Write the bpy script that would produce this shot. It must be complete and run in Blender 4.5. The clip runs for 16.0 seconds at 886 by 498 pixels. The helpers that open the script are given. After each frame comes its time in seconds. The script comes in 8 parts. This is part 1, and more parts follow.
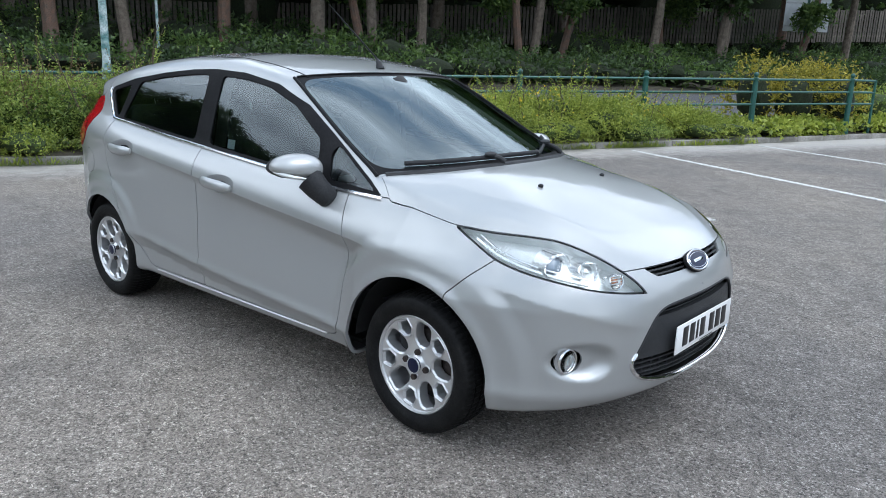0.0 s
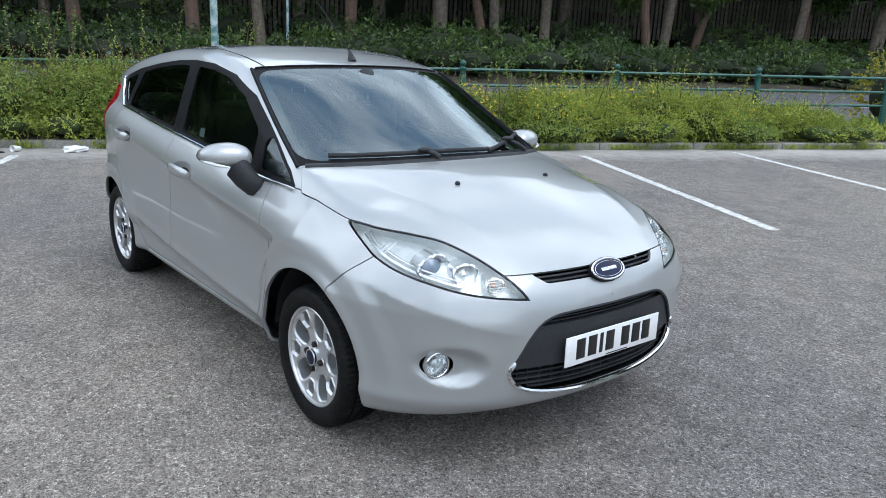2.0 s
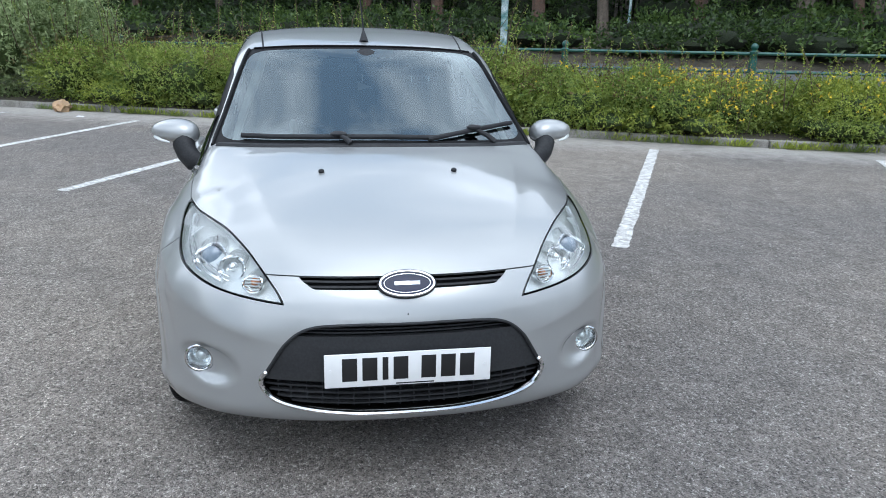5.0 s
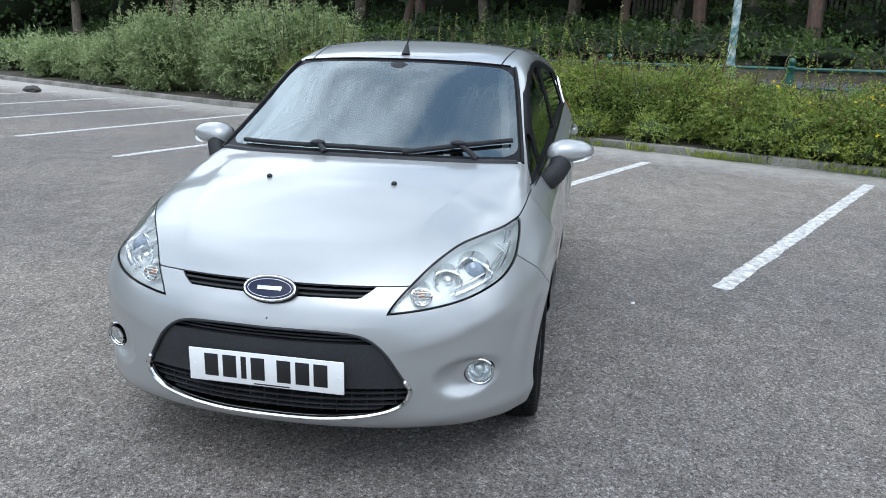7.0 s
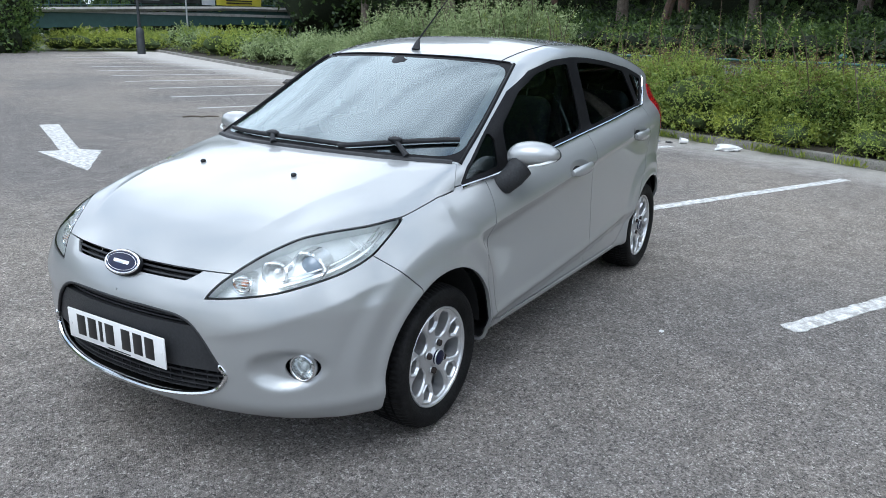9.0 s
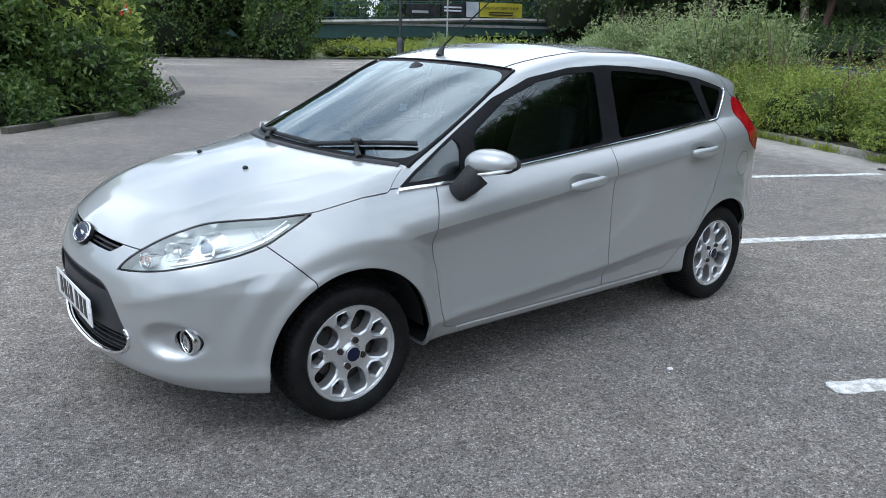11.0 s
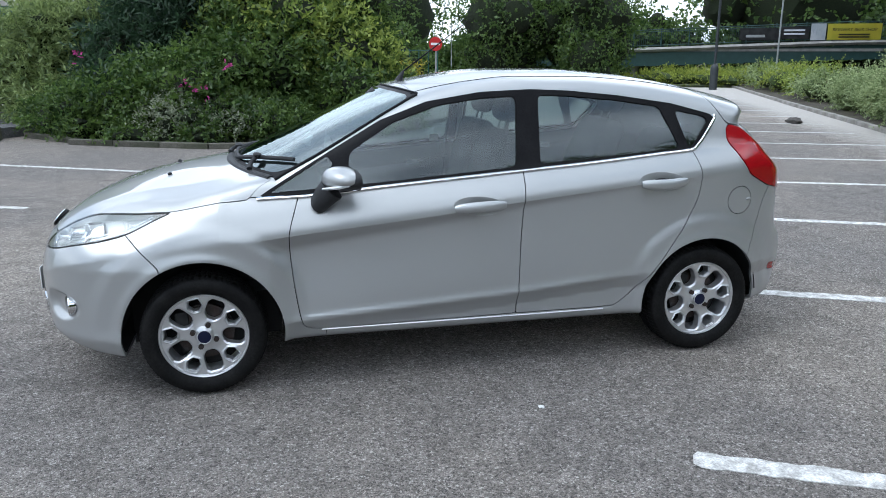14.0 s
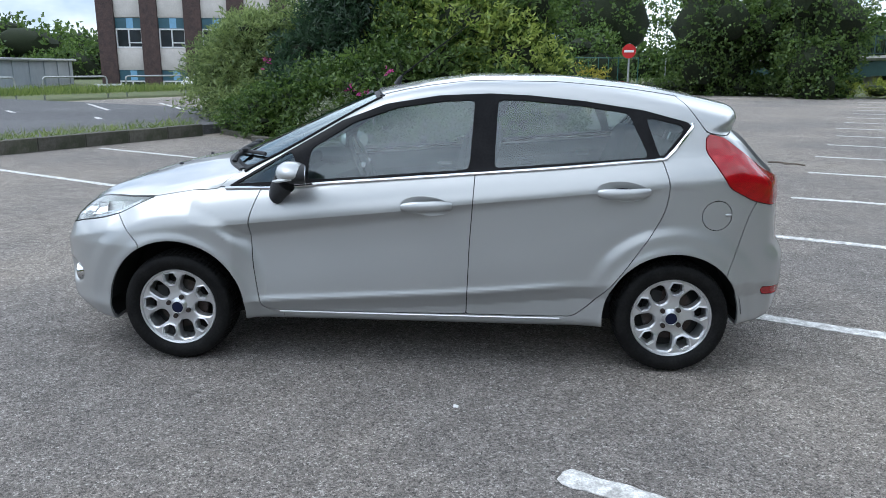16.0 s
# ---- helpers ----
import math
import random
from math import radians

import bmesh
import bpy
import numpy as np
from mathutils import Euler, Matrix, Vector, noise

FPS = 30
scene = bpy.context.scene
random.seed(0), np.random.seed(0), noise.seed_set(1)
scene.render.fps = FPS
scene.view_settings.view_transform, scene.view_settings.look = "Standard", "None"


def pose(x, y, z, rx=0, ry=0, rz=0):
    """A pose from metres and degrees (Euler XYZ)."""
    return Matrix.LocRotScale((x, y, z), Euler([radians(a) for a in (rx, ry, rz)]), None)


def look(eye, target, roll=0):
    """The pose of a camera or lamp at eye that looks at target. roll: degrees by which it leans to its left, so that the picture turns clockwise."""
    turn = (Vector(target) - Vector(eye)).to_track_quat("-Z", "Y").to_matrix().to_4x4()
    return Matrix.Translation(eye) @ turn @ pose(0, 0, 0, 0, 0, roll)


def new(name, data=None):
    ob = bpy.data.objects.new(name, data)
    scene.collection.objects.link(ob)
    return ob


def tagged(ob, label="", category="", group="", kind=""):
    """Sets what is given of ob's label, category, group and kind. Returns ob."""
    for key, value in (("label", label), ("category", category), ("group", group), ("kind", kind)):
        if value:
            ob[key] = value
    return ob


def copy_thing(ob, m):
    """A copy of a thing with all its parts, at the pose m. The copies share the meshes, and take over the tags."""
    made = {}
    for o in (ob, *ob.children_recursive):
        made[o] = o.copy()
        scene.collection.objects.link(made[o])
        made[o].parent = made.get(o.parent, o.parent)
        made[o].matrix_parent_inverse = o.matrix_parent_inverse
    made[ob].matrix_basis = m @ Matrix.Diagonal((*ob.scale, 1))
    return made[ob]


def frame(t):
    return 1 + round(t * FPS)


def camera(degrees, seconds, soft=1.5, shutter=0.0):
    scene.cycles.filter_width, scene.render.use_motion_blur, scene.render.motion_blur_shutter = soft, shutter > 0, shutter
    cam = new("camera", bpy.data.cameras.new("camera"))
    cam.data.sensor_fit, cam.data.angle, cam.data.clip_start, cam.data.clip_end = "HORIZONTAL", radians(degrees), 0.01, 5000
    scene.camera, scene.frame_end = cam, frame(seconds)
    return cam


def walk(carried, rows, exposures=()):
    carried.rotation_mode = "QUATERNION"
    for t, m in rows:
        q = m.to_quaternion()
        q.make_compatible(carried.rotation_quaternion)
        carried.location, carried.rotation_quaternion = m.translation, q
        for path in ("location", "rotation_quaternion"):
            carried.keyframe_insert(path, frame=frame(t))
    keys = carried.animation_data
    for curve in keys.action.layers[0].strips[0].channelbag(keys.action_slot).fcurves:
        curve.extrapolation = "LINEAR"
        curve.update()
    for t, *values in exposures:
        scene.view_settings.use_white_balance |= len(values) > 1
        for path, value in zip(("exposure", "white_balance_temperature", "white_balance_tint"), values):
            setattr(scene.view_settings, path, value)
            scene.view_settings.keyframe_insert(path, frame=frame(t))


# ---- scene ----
cam = camera(61.1, 16.0, 0.9)
PATH = [
    (0, (3.113, -2.812, 1.43), (1.84, -1.346, 0.948), 1.7),
    (0.5, (3.285, -2.714, 1.445), (1.972, -1.288, 0.953), 1.8),
    (1, (3.407, -2.555, 1.442), (2.037, -1.185, 0.947), 1.8),
    (1.5, (3.499, -2.335, 1.452), (2.062, -1.037, 0.951), 2.0),
    (2, (3.685, -2.13, 1.453), (2.175, -0.922, 0.946), 2.2),
    (2.5, (3.839, -1.89, 1.45), (2.248, -0.791, 0.936), 2.5),
    (3, (3.871, -1.578, 1.452), (2.204, -0.605, 0.928), 2.7),
    (5.5, (4.196, 0.019, 1.473), (2.286, 0.186, 0.903), 1.2),
    (6, (4.146, 0.323, 1.482), (2.228, 0.319, 0.915), 1.4),
    (6.5, (4.179, 0.671, 1.498), (2.266, 0.495, 0.943), 1.4),
    (7, (4.097, 0.938, 1.488), (2.205, 0.59, 0.941), 1.5),
    (7.5, (3.97, 1.24, 1.479), (2.114, 0.721, 0.944), 1.4),
    (8, (3.865, 1.602, 1.506), (2.067, 0.917, 0.963), 1.5),
    (8.5, (3.662, 1.876, 1.5), (1.937, 1.03, 0.947), 1.3),
    (9, (3.513, 2.2, 1.497), (1.873, 1.205, 0.933), 1.3),
    (11.5, (2.435, 3.406, 1.502), (1.35, 1.814, 0.964), 1.1),
    (12, (2.171, 3.682, 1.524), (1.212, 2.006, 1.003), 0.6),
    (12.5, (1.859, 3.808, 1.515), (1.029, 2.06, 1.009), -0.1),
    (13, (1.538, 3.985, 1.517), (0.839, 2.176, 1.024), -0.4),
    (13.5, (1.248, 4.139, 1.518), (0.677, 2.286, 1.026), -0.2),
    (14, (0.925, 4.185, 1.514), (0.484, 2.298, 1.02), 0.1),
    (14.5, (0.601, 4.319, 1.509), (0.289, 2.407, 1.01), 0.5),
    (15, (0.29, 4.367, 1.488), (0.113, 2.438, 0.991), 0.7),
    (15.5, (-0.001, 4.359, 1.495), (-0.033, 2.419, 1.007), 0.5),
    (16, (-0.321, 4.413, 1.502), (-0.21, 2.474, 1.025), 0.3),
]
EXPOSURES = [(0.0, 0.21, 5640, 8.5), (16.0, 0.21, 5640, 8.5)]
walk(cam, [(t, look(eye, target, roll)) for t, eye, target, roll in PATH], EXPOSURES)

# ---- world, sun ----
SUN_EL, SUN_AZ = 56.0, 8.0          # degrees; the direction in which the sun stands, from +x towards +y
world = bpy.data.worlds.new("sky")
scene.world = world
world.use_nodes = True
wn, wl = world.node_tree.nodes, world.node_tree.links
wn.clear()
w_out, w_bg = wn.new("ShaderNodeOutputWorld"), wn.new("ShaderNodeBackground")
w_sky = wn.new("ShaderNodeTexSky")
w_sky.sky_type, w_sky.sun_disc = "NISHITA", False
w_sky.sun_elevation, w_sky.sun_rotation = radians(SUN_EL), radians(90 - SUN_AZ)
w_co, w_map, w_noise, w_ramp = wn.new("ShaderNodeTexCoord"), wn.new("ShaderNodeMapping"), wn.new("ShaderNodeTexNoise"), wn.new("ShaderNodeValToRGB")
w_map.inputs["Scale"].default_value, w_map.inputs["Location"].default_value = (1.0, 1.0, 2.0), (3.1, 1.7, 0.4)
w_noise.inputs["Scale"].default_value, w_noise.inputs["Detail"].default_value, w_noise.inputs["Roughness"].default_value = 2.1, 6.0, 0.56
w_ramp.color_ramp.elements[0].position, w_ramp.color_ramp.elements[1].position = 0.36, 0.64
w_ramp.color_ramp.elements[0].color, w_ramp.color_ramp.elements[1].color = (0.36, 0.47, 0.60, 1), (1.90, 1.91, 1.90, 1)
w_mid = w_ramp.color_ramp.elements.new(0.49)
w_mid.color = (0.95, 0.97, 0.99, 1)
w_gain = wn.new("ShaderNodeVectorMath")
w_gain.operation = "SCALE"
w_gain.inputs["Scale"].default_value = 0.10
w_mix = wn.new("ShaderNodeMixRGB")
w_mix.inputs["Fac"].default_value = 0.86
wl.new(w_co.outputs["Generated"], w_map.inputs["Vector"])
wl.new(w_map.outputs["Vector"], w_noise.inputs["Vector"])
wl.new(w_noise.outputs["Fac"], w_ramp.inputs["Fac"])
wl.new(w_sky.outputs["Color"], w_gain.inputs[0])
wl.new(w_gain.outputs["Vector"], w_mix.inputs["Color1"])
wl.new(w_ramp.outputs["Color"], w_mix.inputs["Color2"])
wl.new(w_mix.outputs["Color"], w_bg.inputs["Color"])
# an overcast sky is dimmer towards the horizon
w_sep, w_fall = wn.new("ShaderNodeSeparateXYZ"), wn.new("ShaderNodeMapRange")
w_fall.inputs["From Min"].default_value, w_fall.inputs["From Max"].default_value = 0.0, 0.5
w_fall.inputs["To Min"].default_value, w_fall.inputs["To Max"].default_value = 1.10, 1.38
wl.new(w_co.outputs["Generated"], w_sep.inputs["Vector"])
wl.new(w_sep.outputs["Z"], w_fall.inputs["Value"])
wl.new(w_fall.outputs["Result"], w_bg.inputs["Strength"])
wl.new(w_bg.outputs["Background"], w_out.inputs["Surface"])
sun = new("sun", bpy.data.lights.new("sun", "SUN"))
sun.data.energy, sun.data.angle, sun.data.color = 1.25, radians(38), (1.0, 0.96, 0.9)
sa, se = radians(SUN_AZ), radians(SUN_EL)
sun.matrix_world = look((30 * math.cos(sa) * math.cos(se), 30 * math.sin(sa) * math.cos(se), 30 * math.sin(se)), (0, 0, 0))


# ---- materials ----
def material(name, base, rough=0.6, metal=0.0, second=None, scale=8.0, fine=0.0, fine_scale=120.0, bump=0.0, bump_scale=90.0, coat=0.0,
             island=0.0, per_object=0.0, spec=0.5, transmission=0.0, rough_var=0.0, sheen=0.0):
    """A surface with two scales of colour variation, relief and, if wanted, a shift of value from piece to piece."""
    m = bpy.data.materials.new(name)
    m.use_nodes = True
    nt = m.node_tree
    b = nt.nodes["Principled BSDF"]
    b.inputs["Roughness"].default_value, b.inputs["Metallic"].default_value = rough, metal
    b.inputs["Specular IOR Level"].default_value = spec
    b.inputs["Coat Weight"].default_value = coat
    b.inputs["Coat Roughness"].default_value = 0.03
    b.inputs["Transmission Weight"].default_value = transmission
    co = nt.nodes.new("ShaderNodeTexCoord")
    col = nt.nodes.new("ShaderNodeMixRGB")
    col.inputs["Color1"].default_value = (*base, 1)
    col.inputs["Color2"].default_value = (*(second or tuple(0.8 * c for c in base)), 1)
    n1 = nt.nodes.new("ShaderNodeTexNoise")
    n1.inputs["Scale"].default_value, n1.inputs["Detail"].default_value = scale, 5.0
    r1 = nt.nodes.new("ShaderNodeValToRGB")
    r1.color_ramp.elements[0].position, r1.color_ramp.elements[1].position = 0.38, 0.64
    nt.links.new(co.outputs["Object"], n1.inputs["Vector"])
    nt.links.new(n1.outputs["Fac"], r1.inputs["Fac"])
    nt.links.new(r1.outputs["Color"], col.inputs["Fac"])
    last = col.outputs["Color"]
    if fine:
        n2 = nt.nodes.new("ShaderNodeTexNoise")
        n2.inputs["Scale"].default_value, n2.inputs["Detail"].default_value = fine_scale, 3.0
        nt.links.new(co.outputs["Object"], n2.inputs["Vector"])
        hv = nt.nodes.new("ShaderNodeHueSaturation")
        mr = nt.nodes.new("ShaderNodeMapRange")
        mr.inputs["From Min"].default_value, mr.inputs["From Max"].default_value = 0.3, 0.7
        mr.inputs["To Min"].default_value, mr.inputs["To Max"].default_value = 1 - fine, 1 + fine
        nt.links.new(n2.outputs["Fac"], mr.inputs["Value"])
        nt.links.new(mr.outputs["Result"], hv.inputs["Value"])
        nt.links.new(last, hv.inputs["Color"])
        last = hv.outputs["Color"]
    if island or per_object:
        if island:
            src, out = nt.nodes.new("ShaderNodeNewGeometry"), "Random Per Island"
        else:
            src, out = nt.nodes.new("ShaderNodeObjectInfo"), "Random"
        amount = island or per_object
        mr = nt.nodes.new("ShaderNodeMapRange")
        mr.inputs["To Min"].default_value, mr.inputs["To Max"].default_value = 1 - amount, 1 + amount
        hv = nt.nodes.new("ShaderNodeHueSaturation")
        nt.links.new(src.outputs[out], mr.inputs["Value"])
        nt.links.new(mr.outputs["Result"], hv.inputs["Value"])
        nt.links.new(last, hv.inputs["Color"])
        last = hv.outputs["Color"]
    nt.links.new(last, b.inputs["Base Color"])
    if rough_var:
        mr = nt.nodes.new("ShaderNodeMapRange")
        mr.inputs["To Min"].default_value, mr.inputs["To Max"].default_value = max(rough - rough_var, 0.02), rough + rough_var
        nt.links.new(n1.outputs["Fac"], mr.inputs["Value"])
        nt.links.new(mr.outputs["Result"], b.inputs["Roughness"])
    if bump:
        n3 = nt.nodes.new("ShaderNodeTexNoise")
        n3.inputs["Scale"].default_value, n3.inputs["Detail"].default_value = bump_scale, 4.0
        bm_ = nt.nodes.new("ShaderNodeBump")
        bm_.inputs["Strength"].default_value, bm_.inputs["Distance"].default_value = bump, 0.02
        nt.links.new(co.outputs["Object"], n3.inputs["Vector"])
        nt.links.new(n3.outputs["Fac"], bm_.inputs["Height"])
        nt.links.new(bm_.outputs["Normal"], b.inputs["Normal"])
    return m


def leaf_material(name, dark, light, island=0.35, gloss=0.55):
    """Foliage: a leaf that lets some light through, from dark to light green leaf by leaf and in larger drifts."""
    m = bpy.data.materials.new(name)
    m.use_nodes = True
    nt = m.node_tree
    nt.nodes.remove(nt.nodes["Principled BSDF"])
    out = nt.nodes["Material Output"]
    co, n1 = nt.nodes.new("ShaderNodeTexCoord"), nt.nodes.new("ShaderNodeTexNoise")
    n1.inputs["Scale"].default_value, n1.inputs["Detail"].default_value = 1.3, 3.0
    geo = nt.nodes.new("ShaderNodeNewGeometry")
    add = nt.nodes.new("ShaderNodeMath")
    add.operation = "MULTIPLY_ADD"
    add.inputs[1].default_value = island * 2
    nt.links.new(co.outputs["Object"], n1.inputs["Vector"])
    nt.links.new(geo.outputs["Random Per Island"], add.inputs[0])
    sub = nt.nodes.new("ShaderNodeMath")
    sub.operation = "SUBTRACT"
    sub.inputs[1].default_value = island
    nt.links.new(n1.outputs["Fac"], sub.inputs[0])
    nt.links.new(sub.outputs[0], add.inputs[2])
    ramp = nt.nodes.new("ShaderNodeValToRGB")
    ramp.color_ramp.elements[0].position, ramp.color_ramp.elements[1].position = 0.1, 0.9
    ramp.color_ramp.elements[0].color, ramp.color_ramp.elements[1].color = (*dark, 1), (*light, 1)
    nt.links.new(add.outputs[0], ramp.inputs["Fac"])
    dif, tra, glo = nt.nodes.new("ShaderNodeBsdfDiffuse"), nt.nodes.new("ShaderNodeBsdfTranslucent"), nt.nodes.new("ShaderNodeBsdfGlossy")
    glo.inputs["Roughness"].default_value = gloss
    glo.inputs["Color"].default_value = (0.6, 0.6, 0.6, 1)
    mix, mix2 = nt.nodes.new("ShaderNodeMixShader"), nt.nodes.new("ShaderNodeMixShader")
    mix.inputs["Fac"].default_value, mix2.inputs["Fac"].default_value = 0.42, 0.05
    nt.links.new(ramp.outputs["Color"], dif.inputs["Color"])
    nt.links.new(ramp.outputs["Color"], tra.inputs["Color"])
    nt.links.new(dif.outputs[0], mix.inputs[1])
    nt.links.new(tra.outputs[0], mix.inputs[2])
    nt.links.new(mix.outputs[0], mix2.inputs[1])
    nt.links.new(glo.outputs[0], mix2.inputs[2])
    nt.links.new(mix2.outputs[0], out.inputs["Surface"])
    return m


def glass_material(name, tint, rough=0.0, ior=1.5, sheen=(1.0, 1.0, 1.0)):
    """A pane: tinted straight-through light and, by Fresnel, a mirror gloss."""
    m = bpy.data.materials.new(name)
    m.use_nodes = True
    nt = m.node_tree
    nt.nodes.remove(nt.nodes["Principled BSDF"])
    tr, gl, fr, mix = (nt.nodes.new(k) for k in ("ShaderNodeBsdfTransparent", "ShaderNodeBsdfGlossy", "ShaderNodeFresnel", "ShaderNodeMixShader"))
    tr.inputs["Color"].default_value = (*tint, 1)
    gl.inputs["Roughness"].default_value = rough
    gl.inputs["Color"].default_value = (*sheen, 1)
    fr.inputs["IOR"].default_value = ior
    nt.links.new(fr.outputs[0], mix.inputs["Fac"])
    nt.links.new(tr.outputs[0], mix.inputs[1])
    nt.links.new(gl.outputs[0], mix.inputs[2])
    nt.links.new(mix.outputs[0], nt.nodes["Material Output"].inputs["Surface"])
    return m


def silver_paint():
    """Silver metallic lacquer: fine flakes under a clear coat."""
    m = material("silver_paint", (0.395, 0.403, 0.399), 0.38, 0.52, second=(0.385, 0.393, 0.389), scale=1.2, coat=1.0)
    nt = m.node_tree
    b = nt.nodes["Principled BSDF"]
    co, vor, mr = nt.nodes.new("ShaderNodeTexCoord"), nt.nodes.new("ShaderNodeTexVoronoi"), nt.nodes.new("ShaderNodeMapRange")
    vor.inputs["Scale"].default_value = 900.0
    mr.inputs["To Min"].default_value, mr.inputs["To Max"].default_value = 0.32, 0.45
    nt.links.new(co.outputs["Object"], vor.inputs["Vector"])
    nt.links.new(vor.outputs["Color"], mr.inputs["Value"])
    nt.links.new(mr.outputs["Result"], b.inputs["Roughness"])
    return m


PAINT = silver_paint()
CHROME = material("chrome", (0.82, 0.82, 0.83), 0.09, 1.0, second=(0.78, 0.78, 0.79))
BLACK_TRIM = material("black_trim", (0.010, 0.010, 0.011), 0.42, second=(0.014, 0.014, 0.015), fine=0.2, spec=0.06)
MATT_BLACK = material("matt_black_plastic", (0.020, 0.0205, 0.022), 0.55, second=(0.030, 0.031, 0.033), fine=0.25, bump=0.12, bump_scale=500, spec=0.25)
GRILLE_GREY = material("grey_plastic", (0.030, 0.031, 0.033), 0.45, second=(0.024, 0.025, 0.027), fine=0.2, bump=0.1, bump_scale=700, spec=0.3)
CAVITY = material("dark_cavity", (0.008, 0.008, 0.009), 0.8, second=(0.014, 0.014, 0.014))
INTERIOR = material("interior_cloth", (0.022, 0.024, 0.028), 0.85, second=(0.032, 0.034, 0.04), scale=40, fine=0.3, bump=0.3, bump_scale=400)
DASH = material("dashboard_plastic", (0.045, 0.048, 0.056), 0.6, second=(0.06, 0.063, 0.07), scale=20, bump=0.15, bump_scale=600)
TRIM_GREY = material("light_headlining", (0.36, 0.36, 0.35), 0.85, second=(0.32, 0.32, 0.31), scale=30, fine=0.1, fine_scale=300)
RUBBER = material("tyre_rubber", (0.006, 0.006, 0.0062), 0.62, second=(0.011, 0.0108, 0.0105), scale=14, fine=0.35, fine_scale=90, bump=0.15, bump_scale=160, spec=0.14)
ALLOY = material("alloy_silver", (0.66, 0.665, 0.67), 0.33, 0.75, second=(0.6, 0.6, 0.605), scale=15, coat=0.6)
BRAKE = material("worn_brake_steel", (0.045, 0.040, 0.038), 0.5, 0.6, second=(0.05, 0.035, 0.03), scale=25, fine=0.3)
SCREEN = glass_material("windscreen_glass", (0.52, 0.60, 0.585), ior=2.45, sheen=(0.86, 0.97, 1.0))
SIDE_GLASS = glass_material("side_window_glass", (0.62, 0.73, 0.72), ior=1.80, sheen=(0.90, 0.98, 1.0))
CLEAR = glass_material("clear_lens", (0.96, 0.975, 0.98), ior=1.4)


def lamp_red():
    """Red lamp plastic with a moulded grid behind the surface."""
    m = material("red_lamp_lens", (0.42, 0.005, 0.009), 0.16, second=(0.30, 0.004, 0.007), scale=30, coat=0.35)
    nt = m.node_tree
    co, mp, br = nt.nodes.new("ShaderNodeTexCoord"), nt.nodes.new("ShaderNodeMapping"), nt.nodes.new("ShaderNodeTexBrick")
    mp.inputs["Rotation"].default_value = (radians(90), 0, 0)
    br.inputs["Scale"].default_value, br.inputs["Mortar Size"].default_value = 55.0, 0.035
    br.inputs["Color1"].default_value, br.inputs["Color2"].default_value, br.inputs["Mortar"].default_value = (0.46, 0.005, 0.010, 1), (0.34, 0.004, 0.008, 1), (0.15, 0.002, 0.004, 1)
    nt.links.new(co.outputs["Object"], mp.inputs["Vector"])
    nt.links.new(mp.outputs["Vector"], br.inputs["Vector"])
    nt.links.new(br.outputs["Color"], nt.nodes["Principled BSDF"].inputs["Base Color"])
    return m


RED_LENS = lamp_red()
AMBER = material("amber_bulb", (0.75, 0.32, 0.14), 0.2, second=(0.6, 0.25, 0.1), coat=0.5)
PLATE_WHITE = material("plate_white", (0.80, 0.80, 0.78), 0.3, second=(0.76, 0.76, 0.75), scale=12, coat=0.3)
INK = material("black_ink", (0.012, 0.012, 0.013), 0.35, second=(0.016, 0.016, 0.016))
BADGE_BLUE = material("badge_blue", (0.005, 0.008, 0.030), 0.3, second=(0.006, 0.010, 0.038), spec=0.3)

# ---- shared mesh helpers ----
def mesh_object(name, verts, faces, mat, parent=None, label="", normals=None, smooth=True):
    """One mesh from arrays of points and faces; normals, where given, are those of the true surface."""
    me = bpy.data.meshes.new(name)
    verts = np.asarray(verts, float)
    faces = [tuple(int(i) for i in f) for f in faces]
    me.from_pydata([tuple(v) for v in verts], [], faces)
    me.materials.append(mat)
    if smooth:
        me.polygons.foreach_set("use_smooth", [True] * len(me.polygons))
    if normals is not None:
        me.normals_split_custom_set_from_vertices([tuple(n) for n in normals])
    me.update()
    ob = new(name, me)
    if parent is not None:
        ob.parent = parent
    if label:
        tagged(ob, label)
    return ob


def part(name, bm, mat, parent=None, label="", smooth=None, sharp=35.0):
    """Links a bmesh as one mesh object under a thing or a part."""
    me = bpy.data.meshes.new(name)
    bmesh.ops.recalc_face_normals(bm, faces=bm.faces)
    if smooth is not False:
        for f in bm.faces:
            f.smooth = True
        for e in bm.edges:
            e.smooth = not (len(e.link_faces) == 2 and e.calc_face_angle(0) > radians(sharp))
    bm.to_mesh(me)
    bm.free()
    me.materials.append(mat)
    ob = new(name, me)
    if parent is not None:
        ob.parent = parent
    if label:
        tagged(ob, label)
    return ob


def box(cx, cy, cz, sx, sy, sz, bevel=0.0, seg=2, m=None):
    bm = bmesh.new()
    bmesh.ops.create_cube(bm, size=1.0, matrix=Matrix.LocRotScale((cx, cy, cz), None, (sx, sy, sz)))
    if bevel:
        bmesh.ops.bevel(bm, geom=bm.edges[:], offset=bevel, segments=seg, profile=0.5, affect="EDGES")
    if m is not None:
        bmesh.ops.transform(bm, matrix=m, verts=bm.verts[:])
    return bm


